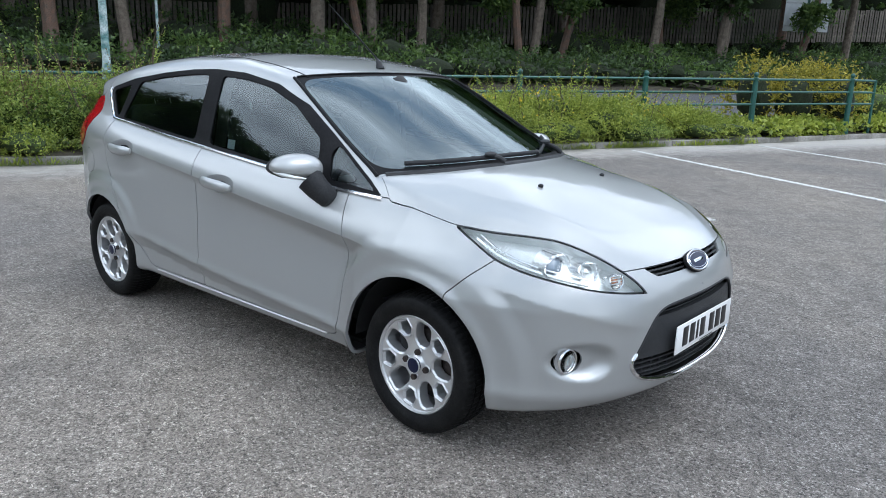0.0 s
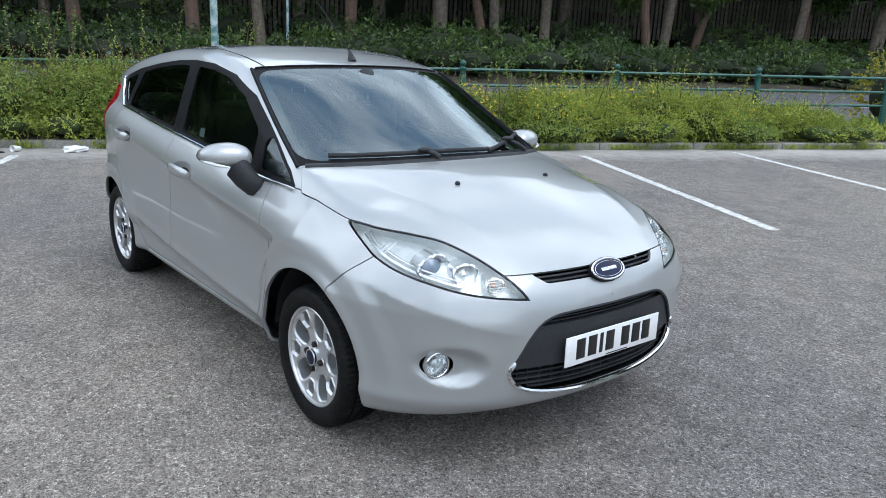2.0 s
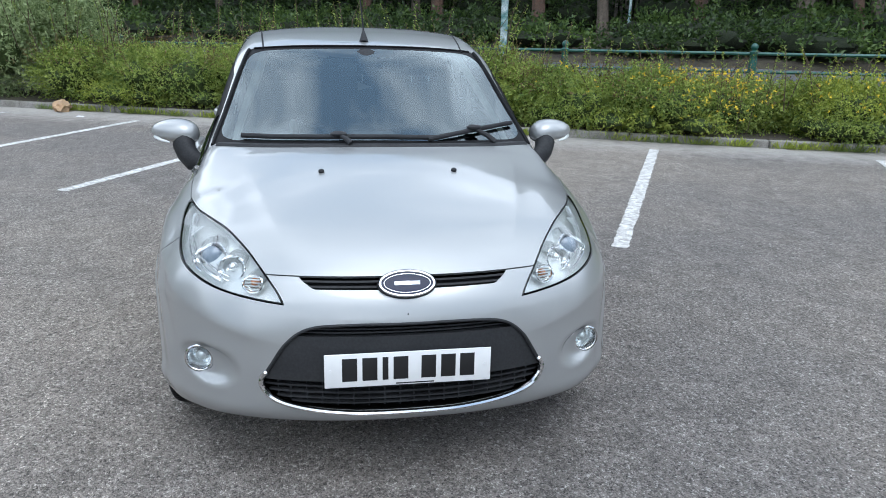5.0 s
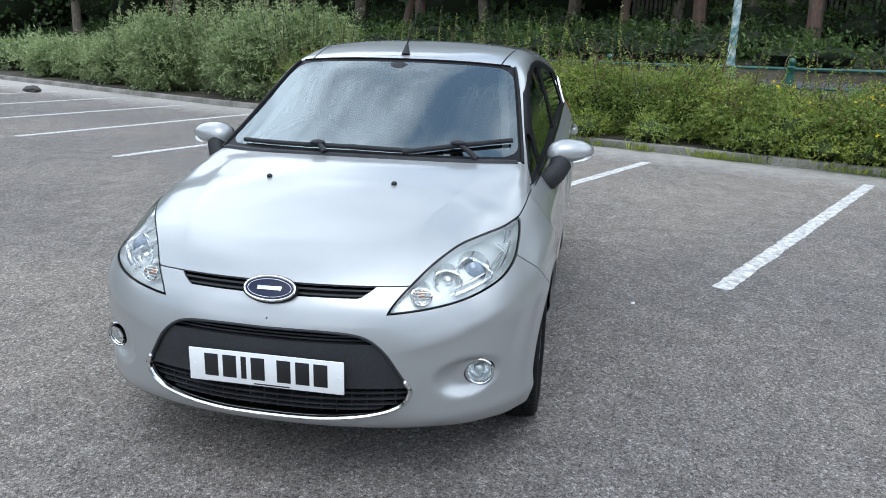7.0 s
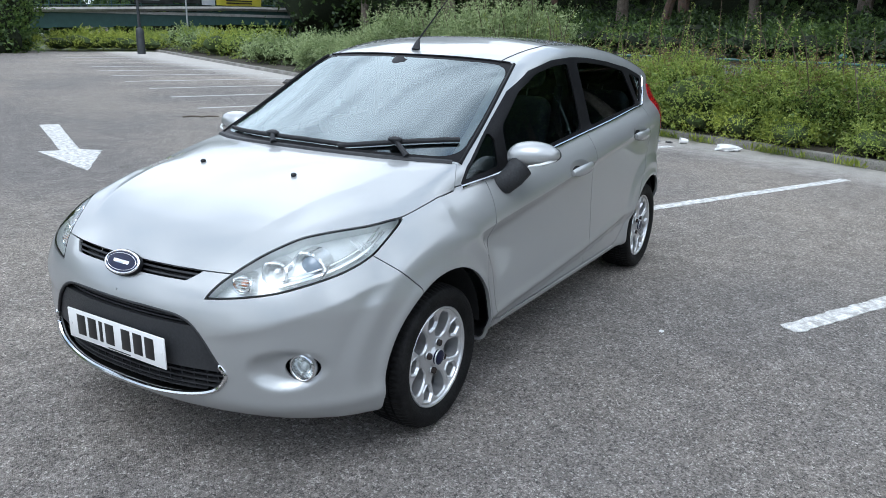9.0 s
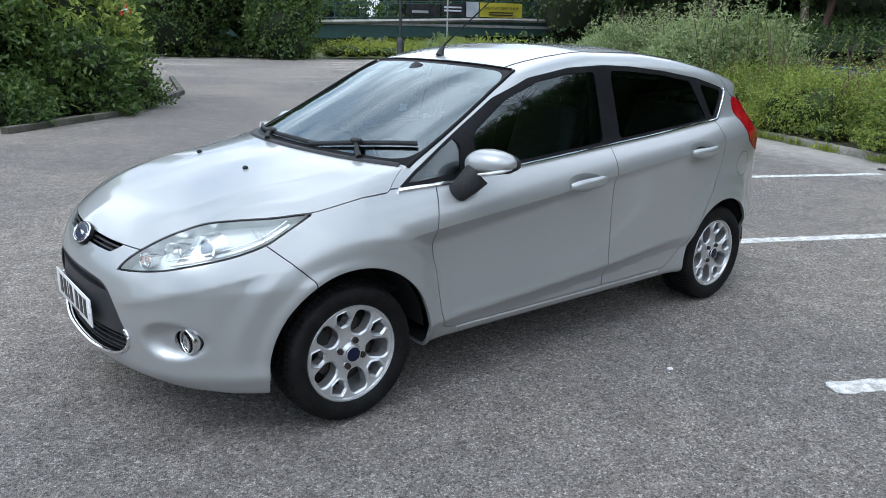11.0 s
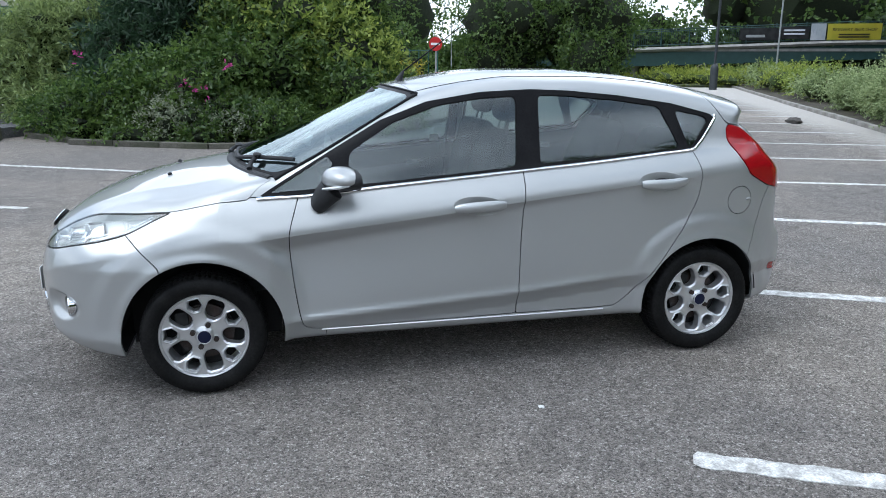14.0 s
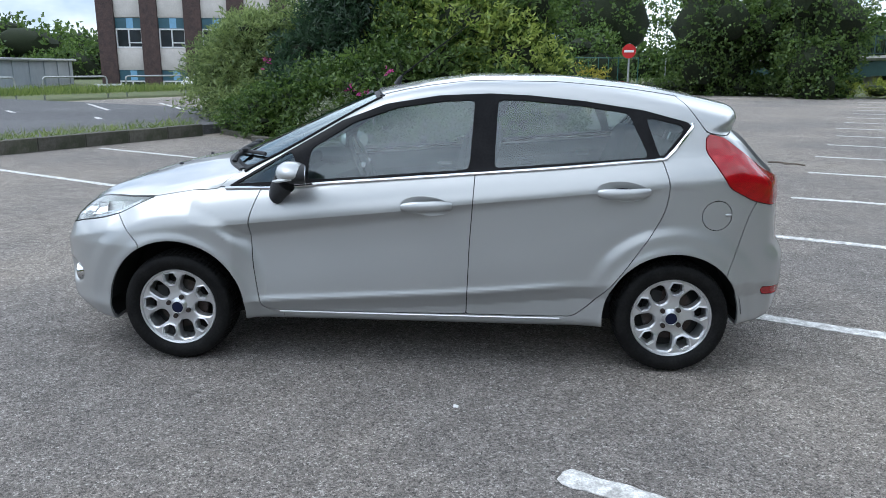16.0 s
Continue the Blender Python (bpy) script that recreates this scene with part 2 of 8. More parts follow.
def tube(points, radius, sides=8, closed=False, flat=1.0):
    """A round bar along a line of points; radius may be a list, one for each point."""
    pts = [Vector(p) for p in points]
    bm, rings = bmesh.new(), []
    rad = [float(r) for r in radius] if isinstance(radius, (list, tuple)) else [float(radius)] * len(pts)
    for i, p in enumerate(pts):
        a, b = pts[(i - 1) if (i or closed) else 0], pts[(i + 1) % len(pts) if (closed or i < len(pts) - 1) else i]
        d = (b - a).normalized()
        up = Vector((0, 0, 1)) if abs(d.z) < 0.92 else Vector((1, 0, 0))
        s = d.cross(up).normalized()
        q = s.cross(d)
        rings.append([bm.verts.new(p + rad[i] * (math.cos(k) * s + flat * math.sin(k) * q)) for k in (2 * math.pi * j / sides for j in range(sides))])
    n = len(rings)
    for i in range(n if closed else n - 1):
        for j in range(sides):
            bm.faces.new((rings[i][j], rings[i][(j + 1) % sides], rings[(i + 1) % n][(j + 1) % sides], rings[(i + 1) % n][j]))
    if not closed:
        bm.faces.new(rings[0][::-1])
        bm.faces.new(rings[-1])
    return bm


def lathe(profile, steps=64, axis="y"):
    """Turns a profile of (radius, along) about the axis."""
    bm, rings = bmesh.new(), []
    for k in range(steps):
        a = 2 * math.pi * k / steps
        rings.append([bm.verts.new((r * math.cos(a), h, r * math.sin(a)) if axis == "y" else (r * math.cos(a), r * math.sin(a), h)) for r, h in profile])
    for k in range(steps):
        for i in range(len(profile) - 1):
            a, b, c, d = rings[k][i], rings[k][i + 1], rings[(k + 1) % steps][i + 1], rings[(k + 1) % steps][i]
            bm.faces.new((a, b, c, d))
    bmesh.ops.remove_doubles(bm, verts=bm.verts[:], dist=1e-5)
    return bm


def curve(*knots):
    """A smooth curve through knots (x, value), flat beyond its ends and without overshoot."""
    k = sorted(knots)
    xs, ys = np.array([a for a, _ in k], float), np.array([b for _, b in k], float)
    h, d = np.diff(xs), np.diff(ys) / np.diff(xs)
    m = np.zeros(len(xs))
    m[0], m[-1] = d[0], d[-1]
    for i in range(1, len(xs) - 1):
        m[i] = 0 if d[i - 1] * d[i] <= 0 else 2 * d[i - 1] * d[i] / (d[i - 1] + d[i])

    def f(x):
        x = np.clip(np.asarray(x, float), xs[0], xs[-1])
        i = np.clip(np.searchsorted(xs, x) - 1, 0, len(xs) - 2)
        t = (x - xs[i]) / h[i]
        return ((1 + 2 * t) * (1 - t) ** 2 * ys[i] + t * (1 - t) ** 2 * h[i] * m[i] + t * t * (3 - 2 * t) * ys[i + 1] + t * t * (t - 1) * h[i] * m[i + 1])
    return f


def smooth_max(a, b, k):
    h = np.maximum(k - np.abs(a - b), 0) / k
    return np.maximum(a, b) + h * h * k / 4


def inside(poly, u, v):
    """Signed distance to a polygon in a plane, positive inside."""
    poly = np.asarray(poly, float)
    best, sign = np.full(len(u), 1e9), np.full(len(u), False)
    for (ax, ay), (bx, by) in zip(poly, np.roll(poly, -1, 0)):
        ex, ey = bx - ax, by - ay
        t = np.clip(((u - ax) * ex + (v - ay) * ey) / (ex * ex + ey * ey + 1e-12), 0, 1)
        best = np.minimum(best, (u - ax - t * ex) ** 2 + (v - ay - t * ey) ** 2)
        cross = ((ay > v) != (by > v)) & (u < (bx - ax) * (v - ay) / (by - ay + 1e-15) + ax)
        sign ^= cross
    return np.where(sign, 1, -1) * np.sqrt(best)


def rounded(poly, r=0.03, n=5):
    """The same polygon with its corners rounded."""
    out, pts = [], [Vector(p) for p in poly]
    for i, p in enumerate(pts):
        a, b = pts[i - 1], pts[(i + 1) % len(pts)]
        ra, rb = min(r, (a - p).length / 2.2), min(r, (b - p).length / 2.2)
        s, e = p + (a - p).normalized() * ra, p + (b - p).normalized() * rb
        out += [((1 - t) ** 2 * s + 2 * t * (1 - t) * p + t * t * e)[:] for t in (j / (n - 1) for j in range(n))]
    return out


def smoothed(poly, n=6, closed=True):
    """A Catmull-Rom line through the points."""
    pts, out = [np.array(p, float) for p in poly], []
    m = len(pts)
    for i in range(m if closed else m - 1):
        p0, p1, p2, p3 = (pts[(i + j) % m] if closed else pts[min(max(i + j, 0), m - 1)] for j in (-1, 0, 1, 2))
        for t in np.linspace(0, 1, n, endpoint=False):
            out.append(tuple(0.5 * (2 * p1 + (p2 - p0) * t + (2 * p0 - 5 * p1 + 4 * p2 - p3) * t * t + (3 * p1 - p0 - 3 * p2 + p3) * t ** 3)))
    if not closed:
        out.append(tuple(pts[-1]))
    return out


# ---- the car's outer surface: x ahead, y to its left, standing at the origin ----
belt = curve((1.1, 0.885), (0.98, 0.895), (0.72, 0.905), (0.45, 0.932), (0.13, 0.958), (-0.26, 0.989), (-0.63, 1.018), (-1.14, 1.066), (-1.5, 1.09))
crease = curve((1.6, 0.665), (1.0, 0.718), (0.83, 0.736), (0.17, 0.801), (-0.235, 0.848), (-0.63, 0.887), (-1.12, 0.934), (-1.6, 0.960))
crease_band = curve((1.1, 0.075), (0.83, 0.066), (0.30, 0.048), (-0.05, 0.036), (-0.5, 0.022), (-1.0, 0.012), (-1.4, 0.006))
low_crease = curve((0.8, 0.333), (-0.24, 0.402), (-0.77, 0.448), (-1.2, 0.47))
bumper_ridge = curve((0.36, 0.528), (0.46, 0.545), (0.57, 0.574), (0.667, 0.609), (0.735, 0.637), (0.78, 0.668), (0.87, 0.725))
plan = curve((2.1, 0.55), (1.9, 0.665), (1.75, 0.745), (1.6, 0.797), (1.4, 0.832), (1.15, 0.842), (0.8, 0.838), (0.2, 0.845), (-0.6, 0.85), (-1.1, 0.85), (-1.4, 0.835),
             (-1.6, 0.79), (-1.75, 0.735), (-1.9, 0.66))
cabin_in = curve((0.0, 0.0), (0.035, 0.016), (0.10, 0.038), (0.22, 0.080), (0.35, 0.129), (0.40, 0.152), (0.46, 0.192), (0.6, 0.31))
top_mid = curve((2.2, 0.56), (2.07, 0.66), (1.98, 0.735), (1.9, 0.785), (1.75, 0.85), (1.6, 0.902), (1.41, 0.953), (1.25, 0.982), (1.12, 1.0), (1.06, 1.03), (0.85, 1.125),
                (0.6, 1.238), (0.42, 1.315), (0.27, 1.372), (0.12, 1.405), (-0.05, 1.432), (-0.3, 1.456), (-0.6, 1.456), (-0.9, 1.437), (-1.2, 1.396), (-1.5, 1.335),
                (-1.7, 1.285), (-1.8, 1.255))
bow = curve((2.0, 0.05), (1.3, 0.14), (1.0, 0.20), (0.6, 0.17), (0.25, 0.10), (-0.2, 0.0))
wing_lean = curve((1.15, 0.0), (1.33, 0.022), (1.45, 0.055), (1.55, 0.085), (1.7, 0.115), (1.9, 0.12))
bonnet_ridge = curve((2.0, 0.31), (1.9, 0.35), (1.67, 0.425), (1.43, 0.478), (1.29, 0.515), (1.08, 0.53))
shoulder = curve((1.6, 0.10), (1.05, 0.105), (0.75, 0.090), (0.35, 0.080), (-0.9, 0.078), (-1.5, 0.066))
crown = curve((2.0, 0.085), (1.85, 0.055), (1.68, 0.032), (1.5, 0.040), (1.33, 0.056), (1.1, 0.035), (0.95, 0.022), (0.7, 0.035), (0.2, 0.045), (-0.4, 0.055), (-1.2, 0.06), (-1.8, 0.08))
nose = curve((0.10, 1.86), (0.17, 1.93), (0.22, 1.985), (0.28, 2.025), (0.35, 2.045), (0.45, 2.05), (0.55, 2.043), (0.64, 2.022), (0.70, 1.998), (0.76, 1.95), (0.85, 1.86))
tail = curve((0.15, -1.82), (0.3, -1.92), (0.45, -1.95), (0.56, -1.945), (0.66, -1.90), (0.8, -1.89), (0.93, -1.878), (1.05, -1.775), (1.15, -1.68), (1.20, -1.62),
             (1.24, -1.645), (1.30, -1.645), (1.4, -1.60))
under = curve((2.05, 0.25), (1.9, 0.23), (1.75, 0.215), (1.6, 0.203), (1.5, 0.20), (0.9, 0.222), (0.0, 0.225), (-0.9, 0.222), (-1.5, 0.24), (-1.85, 0.27))


def side_width(x, z):
    zb, zc, zl = belt(x), crease(x), low_crease(x)
    w = plan(x)
    over = np.clip((z - zc) / np.maximum(zb - zc, 0.02), 0, 1)
    flare = 0.0
    for xa, reach, gate in ((1.25, 0.535, np.clip((x - 0.78) / 0.16, 0, 1)), (-1.245, 0.485, np.clip((-0.80 - x) / 0.12, 0, 1))):
        r = np.hypot(x - xa, z - 0.285)
        q = np.clip((reach - r) / 0.075, 0, 1)
        flare = flare + q * q * (3 - 2 * q) * gate
    door = np.clip((1.10 - x) / 0.12, 0, 1) * np.clip((x + 1.50) / 0.35, 0, 1) * (1 - np.clip(flare, 0, 1))
    down, band = zc - z, crease_band(x)
    r = np.clip((down - 0.07) / 0.36, 0, 1)
    scoop = 0.58 * -smooth_max(-np.maximum(down, 0), -band, 0.016) * (1 - 0.85 * r * r * (3 - 2 * r)) * door
    lip = -0.008 * np.exp(-((z - zl) / 0.022) ** 2) * door * np.clip((x + 0.95) / 0.3, 0, 1)
    sill = 0.026 * np.clip((zl - z) / 0.07, 0, 1) ** 1.2 + 0.12 * np.clip((0.27 - z) / 0.10, 0, 1) ** 2
    w = w - shoulder(x) * over ** 1.8 - scoop * (down > 0) - lip - sill * np.clip((1.05 - x) / 0.2, 0.25, 1)
    w = w - wing_lean(x) * np.clip((z - 0.60) / 0.22, 0, 1.3) ** 1.25
    w = w - cabin_in(np.clip(z - zb, 0, 0.6))
    for xa, ra in ((1.25, 0.362), (-1.245, 0.343)):
        r = np.hypot(x - xa, z - 0.285)
        w = w + 0.009 * np.exp(-((r - ra) / 0.028) ** 2) * (z > 0.12)
    return w + 0.013 * flare * (z > 0.12)



def top_height(x, y):
    shift = bow(x) * (y / 0.66) ** 2
    z = top_mid(x + shift) - crown(x) * (np.abs(y) / 0.66) ** 2.6
    # twin ridges pressed into the bonnet
    ridge = bonnet_ridge(x)
    return z + 0.0075 * np.exp(-np.abs((y - ridge) / np.where(y > ridge, 0.035, 0.10)) ** 1.5) * np.clip((x - 1.08) / 0.5, 0, 1) * np.clip((1.98 - x) / 0.3, 0, 1)


def front_reach(y, z):
    return nose(z) - 0.31 * (y / 0.85) ** 2.4 - 0.05 * (y / 0.85) ** 8 + 0.012 * np.exp(-((z - 0.30) / 0.05) ** 2) * np.clip(1.3 - y / 0.5, 0, 1) - 0.042 * np.exp(-(((y - 0.626) / 0.088) ** 2 + ((z - 0.424) / 0.060) ** 2) ** 3)


def body_field(p):
    x, y, z = p[:, 0], np.abs(p[:, 1]), p[:, 2]
    d = smooth_max(y - side_width(x, z), z - top_height(x, y), 0.055)
    d = smooth_max(d, x - front_reach(y, z), 0.09)
    # pressed ridge round the corners of the bumper, and the ledge of its chin
    up = z - bumper_ridge(y)
    ahead = np.clip((x - 1.50) / 0.10, 0, 1)
    d = d - 0.013 * np.exp(-np.sqrt((up / np.where(up > 0, 0.080, 0.032)) ** 2 + 0.06)) * ahead * np.clip((y - 0.34) / 0.15, 0, 1)
    d = d - 0.011 * np.exp(-((z - 0.285) / 0.035) ** 2) * ahead * np.clip((y - 0.35) / 0.2, 0, 1)
    d = smooth_max(d, tail(z) + 0.22 * (y / 0.8) ** 2.4 - x, 0.05)
    return smooth_max(d, under(x) - z, 0.03)


def body_normal(p, e=0.003):
    g = np.stack([body_field(p + e * np.eye(3)[i]) - body_field(p - e * np.eye(3)[i]) for i in range(3)], 1)
    return g / np.linalg.norm(g, axis=1, keepdims=True)


def onto_body(p, way):
    """From points inside the body along ways to its surface."""
    lo, hi = np.zeros(len(p)), np.full(len(p), 2.0)
    for _ in range(21):
        mid = (lo + hi) / 2
        out = body_field(p + mid[:, None] * way) > 0
        hi, lo = np.where(out, mid, hi), np.where(out, lo, mid)
    return p + lo[:, None] * way


def body_half():
    """The left half of the skin as a grid of triangles, with its true normals."""
    th = np.linspace(0, math.pi, 190)
    rows = [((x, 0, 0.62), 0.0) for x in np.linspace(-1.2, 1.35, 200)]
    rows = [((-1.2, 0, 0.62), -a) for a in np.linspace(math.pi / 2 - 0.01, 0.012, 50)] + rows + [((1.35, 0, 0.62), a) for a in np.linspace(0.012, math.pi / 2 - 0.004, 84)]
    start = np.repeat(np.array([r[0] for r in rows], float), len(th), 0)
    phi, tt = np.repeat([r[1] for r in rows], len(th)), np.tile(th, len(rows))
    way = np.stack([np.sin(phi), np.cos(phi) * np.sin(tt), np.cos(phi) * np.cos(tt)], 1)
    v = onto_body(start, way)
    n, m = len(rows), len(th)
    i = np.arange(n * m).reshape(n, m)
    a, b, c, d = i[:-1, :-1].ravel(), i[:-1, 1:].ravel(), i[1:, 1:].ravel(), i[1:, :-1].ravel()
    f = np.concatenate([np.stack([a, c, b], 1), np.stack([a, d, c], 1)])
    nrm = body_normal(v)
    v[np.abs(v[:, 1]) < 1e-4, 1] = 0.0
    # faces look outward
    fn = np.cross(v[f[:, 1]] - v[f[:, 0]], v[f[:, 2]] - v[f[:, 0]])
    flip = (fn * nrm[f[:, 0]]).sum(1) < 0
    f[flip] = f[flip][:, ::-1]
    # the pressed line along the doors: an edge of its own in the mesh
    along = lambda p: np.where((p[:, 1] > 0.6) & (p[:, 0] > -1.15) & (p[:, 0] < 0.98), p[:, 2] - crease(p[:, 0]), 0.5)
    halves = []
    for (v_, n_, f_), up in zip(split((v, nrm, f), along), (0.0042, -0.0042)):
        near = (np.abs(v_[:, 2] - crease(v_[:, 0])) < 0.004) & (v_[:, 1] > 0.6) & (v_[:, 0] > -1.15) & (v_[:, 0] < 0.98)
        p = v_[near]
        p = onto_body(p * [1, 0, 1], np.tile([0.0, 1.0, 0.0], (len(p), 1)))
        v_[near] = p
        n_[near] = body_normal(p + [0, 0, up])
        halves.append((v_, n_, f_))
    (va, na, fa), (vb, nb, fb) = halves
    return np.concatenate([va, vb]), np.concatenate([na, nb]), np.concatenate([fa, fb + len(va)])


def tidy(skin):
    v, n, f = skin
    used = np.unique(f)
    to = np.full(len(v), -1)
    to[used] = np.arange(len(used))
    return v[used], n[used], to[f]


def split(skin, field):
    """Cuts a skin along field = 0: what lies where the field is positive, and the rest."""
    v, n, f = skin
    if len(f) == 0:
        return skin, skin
    g = field(v)
    g = np.where(np.abs(g) < 2e-4, 2e-4, g)
    s = g[f] > 0
    c = s.sum(1)
    both = (c == 1) | (c == 2)
    x, sx = f[both], s[both]
    lone_in = sx.sum(1) == 1
    lone = np.where(lone_in, sx.argmax(1), (~sx).argmax(1))
    k = np.arange(len(x))
    a, b, d = x[k, lone], x[k, (lone + 1) % 3], x[k, (lone + 2) % 3]
    edges = np.sort(np.concatenate([np.stack([a, b], 1), np.stack([a, d], 1)]), 1)
    uniq, inv = np.unique(edges, axis=0, return_inverse=True)
    inv = inv.ravel()
    t = (g[uniq[:, 0]] / (g[uniq[:, 0]] - g[uniq[:, 1]] + 1e-15))[:, None] if len(uniq) else np.zeros((0, 1))
    nv = v[uniq[:, 0]] * (1 - t) + v[uniq[:, 1]] * t
    nn = n[uniq[:, 0]] * (1 - t) + n[uniq[:, 1]] * t
    nn = nn / np.maximum(np.linalg.norm(nn, axis=1, keepdims=True), 1e-9)
    v2, n2 = np.concatenate([v, nv]), np.concatenate([n, nn])
    ab, ad = len(v) + inv[: len(x)], len(v) + inv[len(x):]
    tip, q1, q2 = np.stack([a, ab, ad], 1), np.stack([ab, b, d], 1), np.stack([ab, d, ad], 1)
    quad = np.concatenate([q1, q2])
    li, li2 = lone_in, np.concatenate([lone_in, lone_in])
    fin = np.concatenate([f[c == 3], tip[li], quad[~li2]])
    fout = np.concatenate([f[c == 0], tip[~li], quad[li2]])
    return tidy((v2, n2, fin)), tidy((v2, n2, fout))


GAP = 0.0022


def cut(skin, field, gap=GAP):
    """A panel cut out of a skin, with a shut line between it and the rest."""
    got, rest = split(skin, lambda p: field(p) - gap)
    return got, split(rest, lambda p: -field(p) - gap)[0]


def panel(name, skin, mat, parent, side=0, label="", lip=0.014, push=0.0, weld=False, walls=False):
    """A panel with a folded edge. side 1: left, -1: right, 0: both halves joined along the middle."""
    v, n, f = skin
    if len(f) == 0:
        return None
    v = v + push * n
    if lip:
        e = np.concatenate([f[:, [0, 1]], f[:, [1, 2]], f[:, [2, 0]]])
        key = np.sort(e, 1)
        _, first, count = np.unique(key, axis=0, return_index=True, return_counts=True)
        rim = e[first[count == 1]]
        mid = (np.abs(v[rim[:, 0], 1]) < 1e-6) & (np.abs(v[rim[:, 1], 1]) < 1e-6)
        rim = rim[~mid]
        p, q = v[rim[:, 0]], v[rim[:, 1]]
        pi, qi = p - lip * n[rim[:, 0]], q - lip * n[rim[:, 1]]
        fnr = np.cross(q - p, pi - p)
        fnr = -fnr / np.maximum(np.linalg.norm(fnr, axis=1, keepdims=True), 1e-12)
        k = len(v) + 4 * np.arange(len(rim))
        add = np.stack([p, q, qi, pi], 1).reshape(-1, 3)
        quads = np.concatenate([np.stack([k + 1, k, k + 3], 1), np.stack([k + 1, k + 3, k + 2], 1)])
        v, n, f = np.concatenate([v, add]), np.concatenate([n, np.repeat(fnr, 4, 0)]), np.concatenate([f, quads])
        if walls:
            f = f[-len(quads):]
    flip = np.array([1, -1, 1])
    if side == -1:
        v, n, f = v * flip, n * flip, f[:, ::-1]
    elif side == 0:
        f = np.concatenate([f, f[:, ::-1] + len(v)])
        v, n = np.concatenate([v, v * flip]), np.concatenate([n, n * flip])
    if weld:
        bm = bmesh.new()
        vs = [bm.verts.new(q) for q in v]
        for t in f:
            bm.faces.new([vs[i] for i in t])
        bmesh.ops.remove_doubles(bm, verts=bm.verts[:], dist=1e-5)
        return part(name, bm, mat, parent, label)
    return mesh_object(name, v, f, mat, parent, label, normals=n)


def side_field(poly):
    return lambda p: np.where(p[:, 1] > 0.30, inside(poly, p[:, 0], p[:, 2]), -1.0)


def front_field(poly):
    return lambda p: np.where(p[:, 0] > 1.45, inside(poly, p[:, 1], p[:, 2]), -1.0)


def faired(skin_, axis, deg, even=False):
    """A pane of glass drawn out to one smooth sheet; axis is the one that it faces most."""
    v, n, f = skin_
    ia, ib = [i for i in range(3) if i != axis]
    a0, b0 = v[:, ia].mean(), 0.0 if ib == 1 else v[:, ib].mean()

    def base(q):
        a, b = q[:, ia] - a0, q[:, ib] - b0
        if even:
            return np.stack([a ** i * (b * b) ** j for i in range(deg + 1) for j in range(3)], 1)
        return np.stack([a * 0 + 1, a, a * a, b, a * b], 1)
    bend = (lambda q: 0 * q[:, ib]) if even else (lambda q: -(q[:, ib] - b0) ** 2 / (2 * 2.2))
    c = np.linalg.lstsq(base(v), v[:, axis] - bend(v), rcond=None)[0]
    v = v.copy()
    v[:, axis] = base(v) @ c + bend(v)
    g = np.zeros_like(v)
    for i in (ia, ib):
        e = np.zeros(3)
        e[i] = 1e-3
        g[:, i] = -(base(v + e) @ c + bend(v + e) - base(v - e) @ c - bend(v - e)) / 2e-3
    g[:, axis] = 1.0
    return v, g / np.linalg.norm(g, axis=1, keepdims=True), f


car = tagged(new("car"), "silver metallic five-door hatchback parked on the asphalt", "car")

skin = body_half()
skin = split(skin, lambda p: p[:, 2] - 0.13)[0]
arch = lambda xa, r: (lambda p: np.where(p[:, 1] > 0.4, r - np.hypot(p[:, 0] - xa, (p[:, 2] - 0.285) * 1.0), -1.0))
skin = split(skin, arch(1.246, 0.357))[1]
skin = split(skin, arch(-1.243, 0.338))[1]
whole = skin

# windscreen: between the cowl, the roof and the pillars
ws_low = lambda y: 1.115 - 0.20 * (np.abs(y) / 0.66) ** 2.2
ws_high = lambda y: 0.285 - 0.085 * (np.abs(y) / 0.56) ** 2
pillar = lambda x: 0.562 + 0.130 * np.clip((x - 0.2) / 0.75, 0, 1.1) ** 0.85


def screen_field(p):
    x, y = p[:, 0], p[:, 1]
    d = np.minimum(np.minimum(ws_low(y) - x, x - ws_high(y)), pillar(x) - y)
    return np.where(p[:, 2] > 0.85, d, -1.0)


screen, skin = split(skin, screen_field)
# side windows with their black frames
dlo_top = [(0.98, 0.90), (0.80, 1.005), (0.60, 1.118), (0.40, 1.23), (0.18, 1.312), (-0.09, 1.355), (-0.34, 1.366), (-0.54, 1.358), (-0.79, 1.334), (-1.07, 1.294), (-1.29, 1.238)]
dlo_low = [(-1.30, 1.215), (-1.24, 1.13), (-1.17, 1.07), (-1.10, 1.058), (-0.63, 1.02), (-0.26, 0.991), (0.13, 0.96), (0.45, 0.934), (0.72, 0.907)]
dlo = dlo_top + dlo_low
dlo_field = side_field(dlo)
frames_skin, skin = split(skin, dlo_field)
# lamps at the front
lamp_low = curve((2.05, 0.628), (1.974, 0.647), (1.95, 0.654), (1.89, 0.672), (1.785, 0.702), (1.655, 0.727), (1.555, 0.754), (1.45, 0.803), (1.34, 0.851), (1.2, 0.91))
lamp_in = curve((2.05, 0.318), (1.974, 0.376), (1.91, 0.426), (1.815, 0.486), (1.72, 0.548), (1.632, 0.601), (1.536, 0.652), (1.475, 0.681), (1.418, 0.700), (1.34, 0.721), (1.17, 0.735), (1.03, 0.739), (0.9, 0.742))


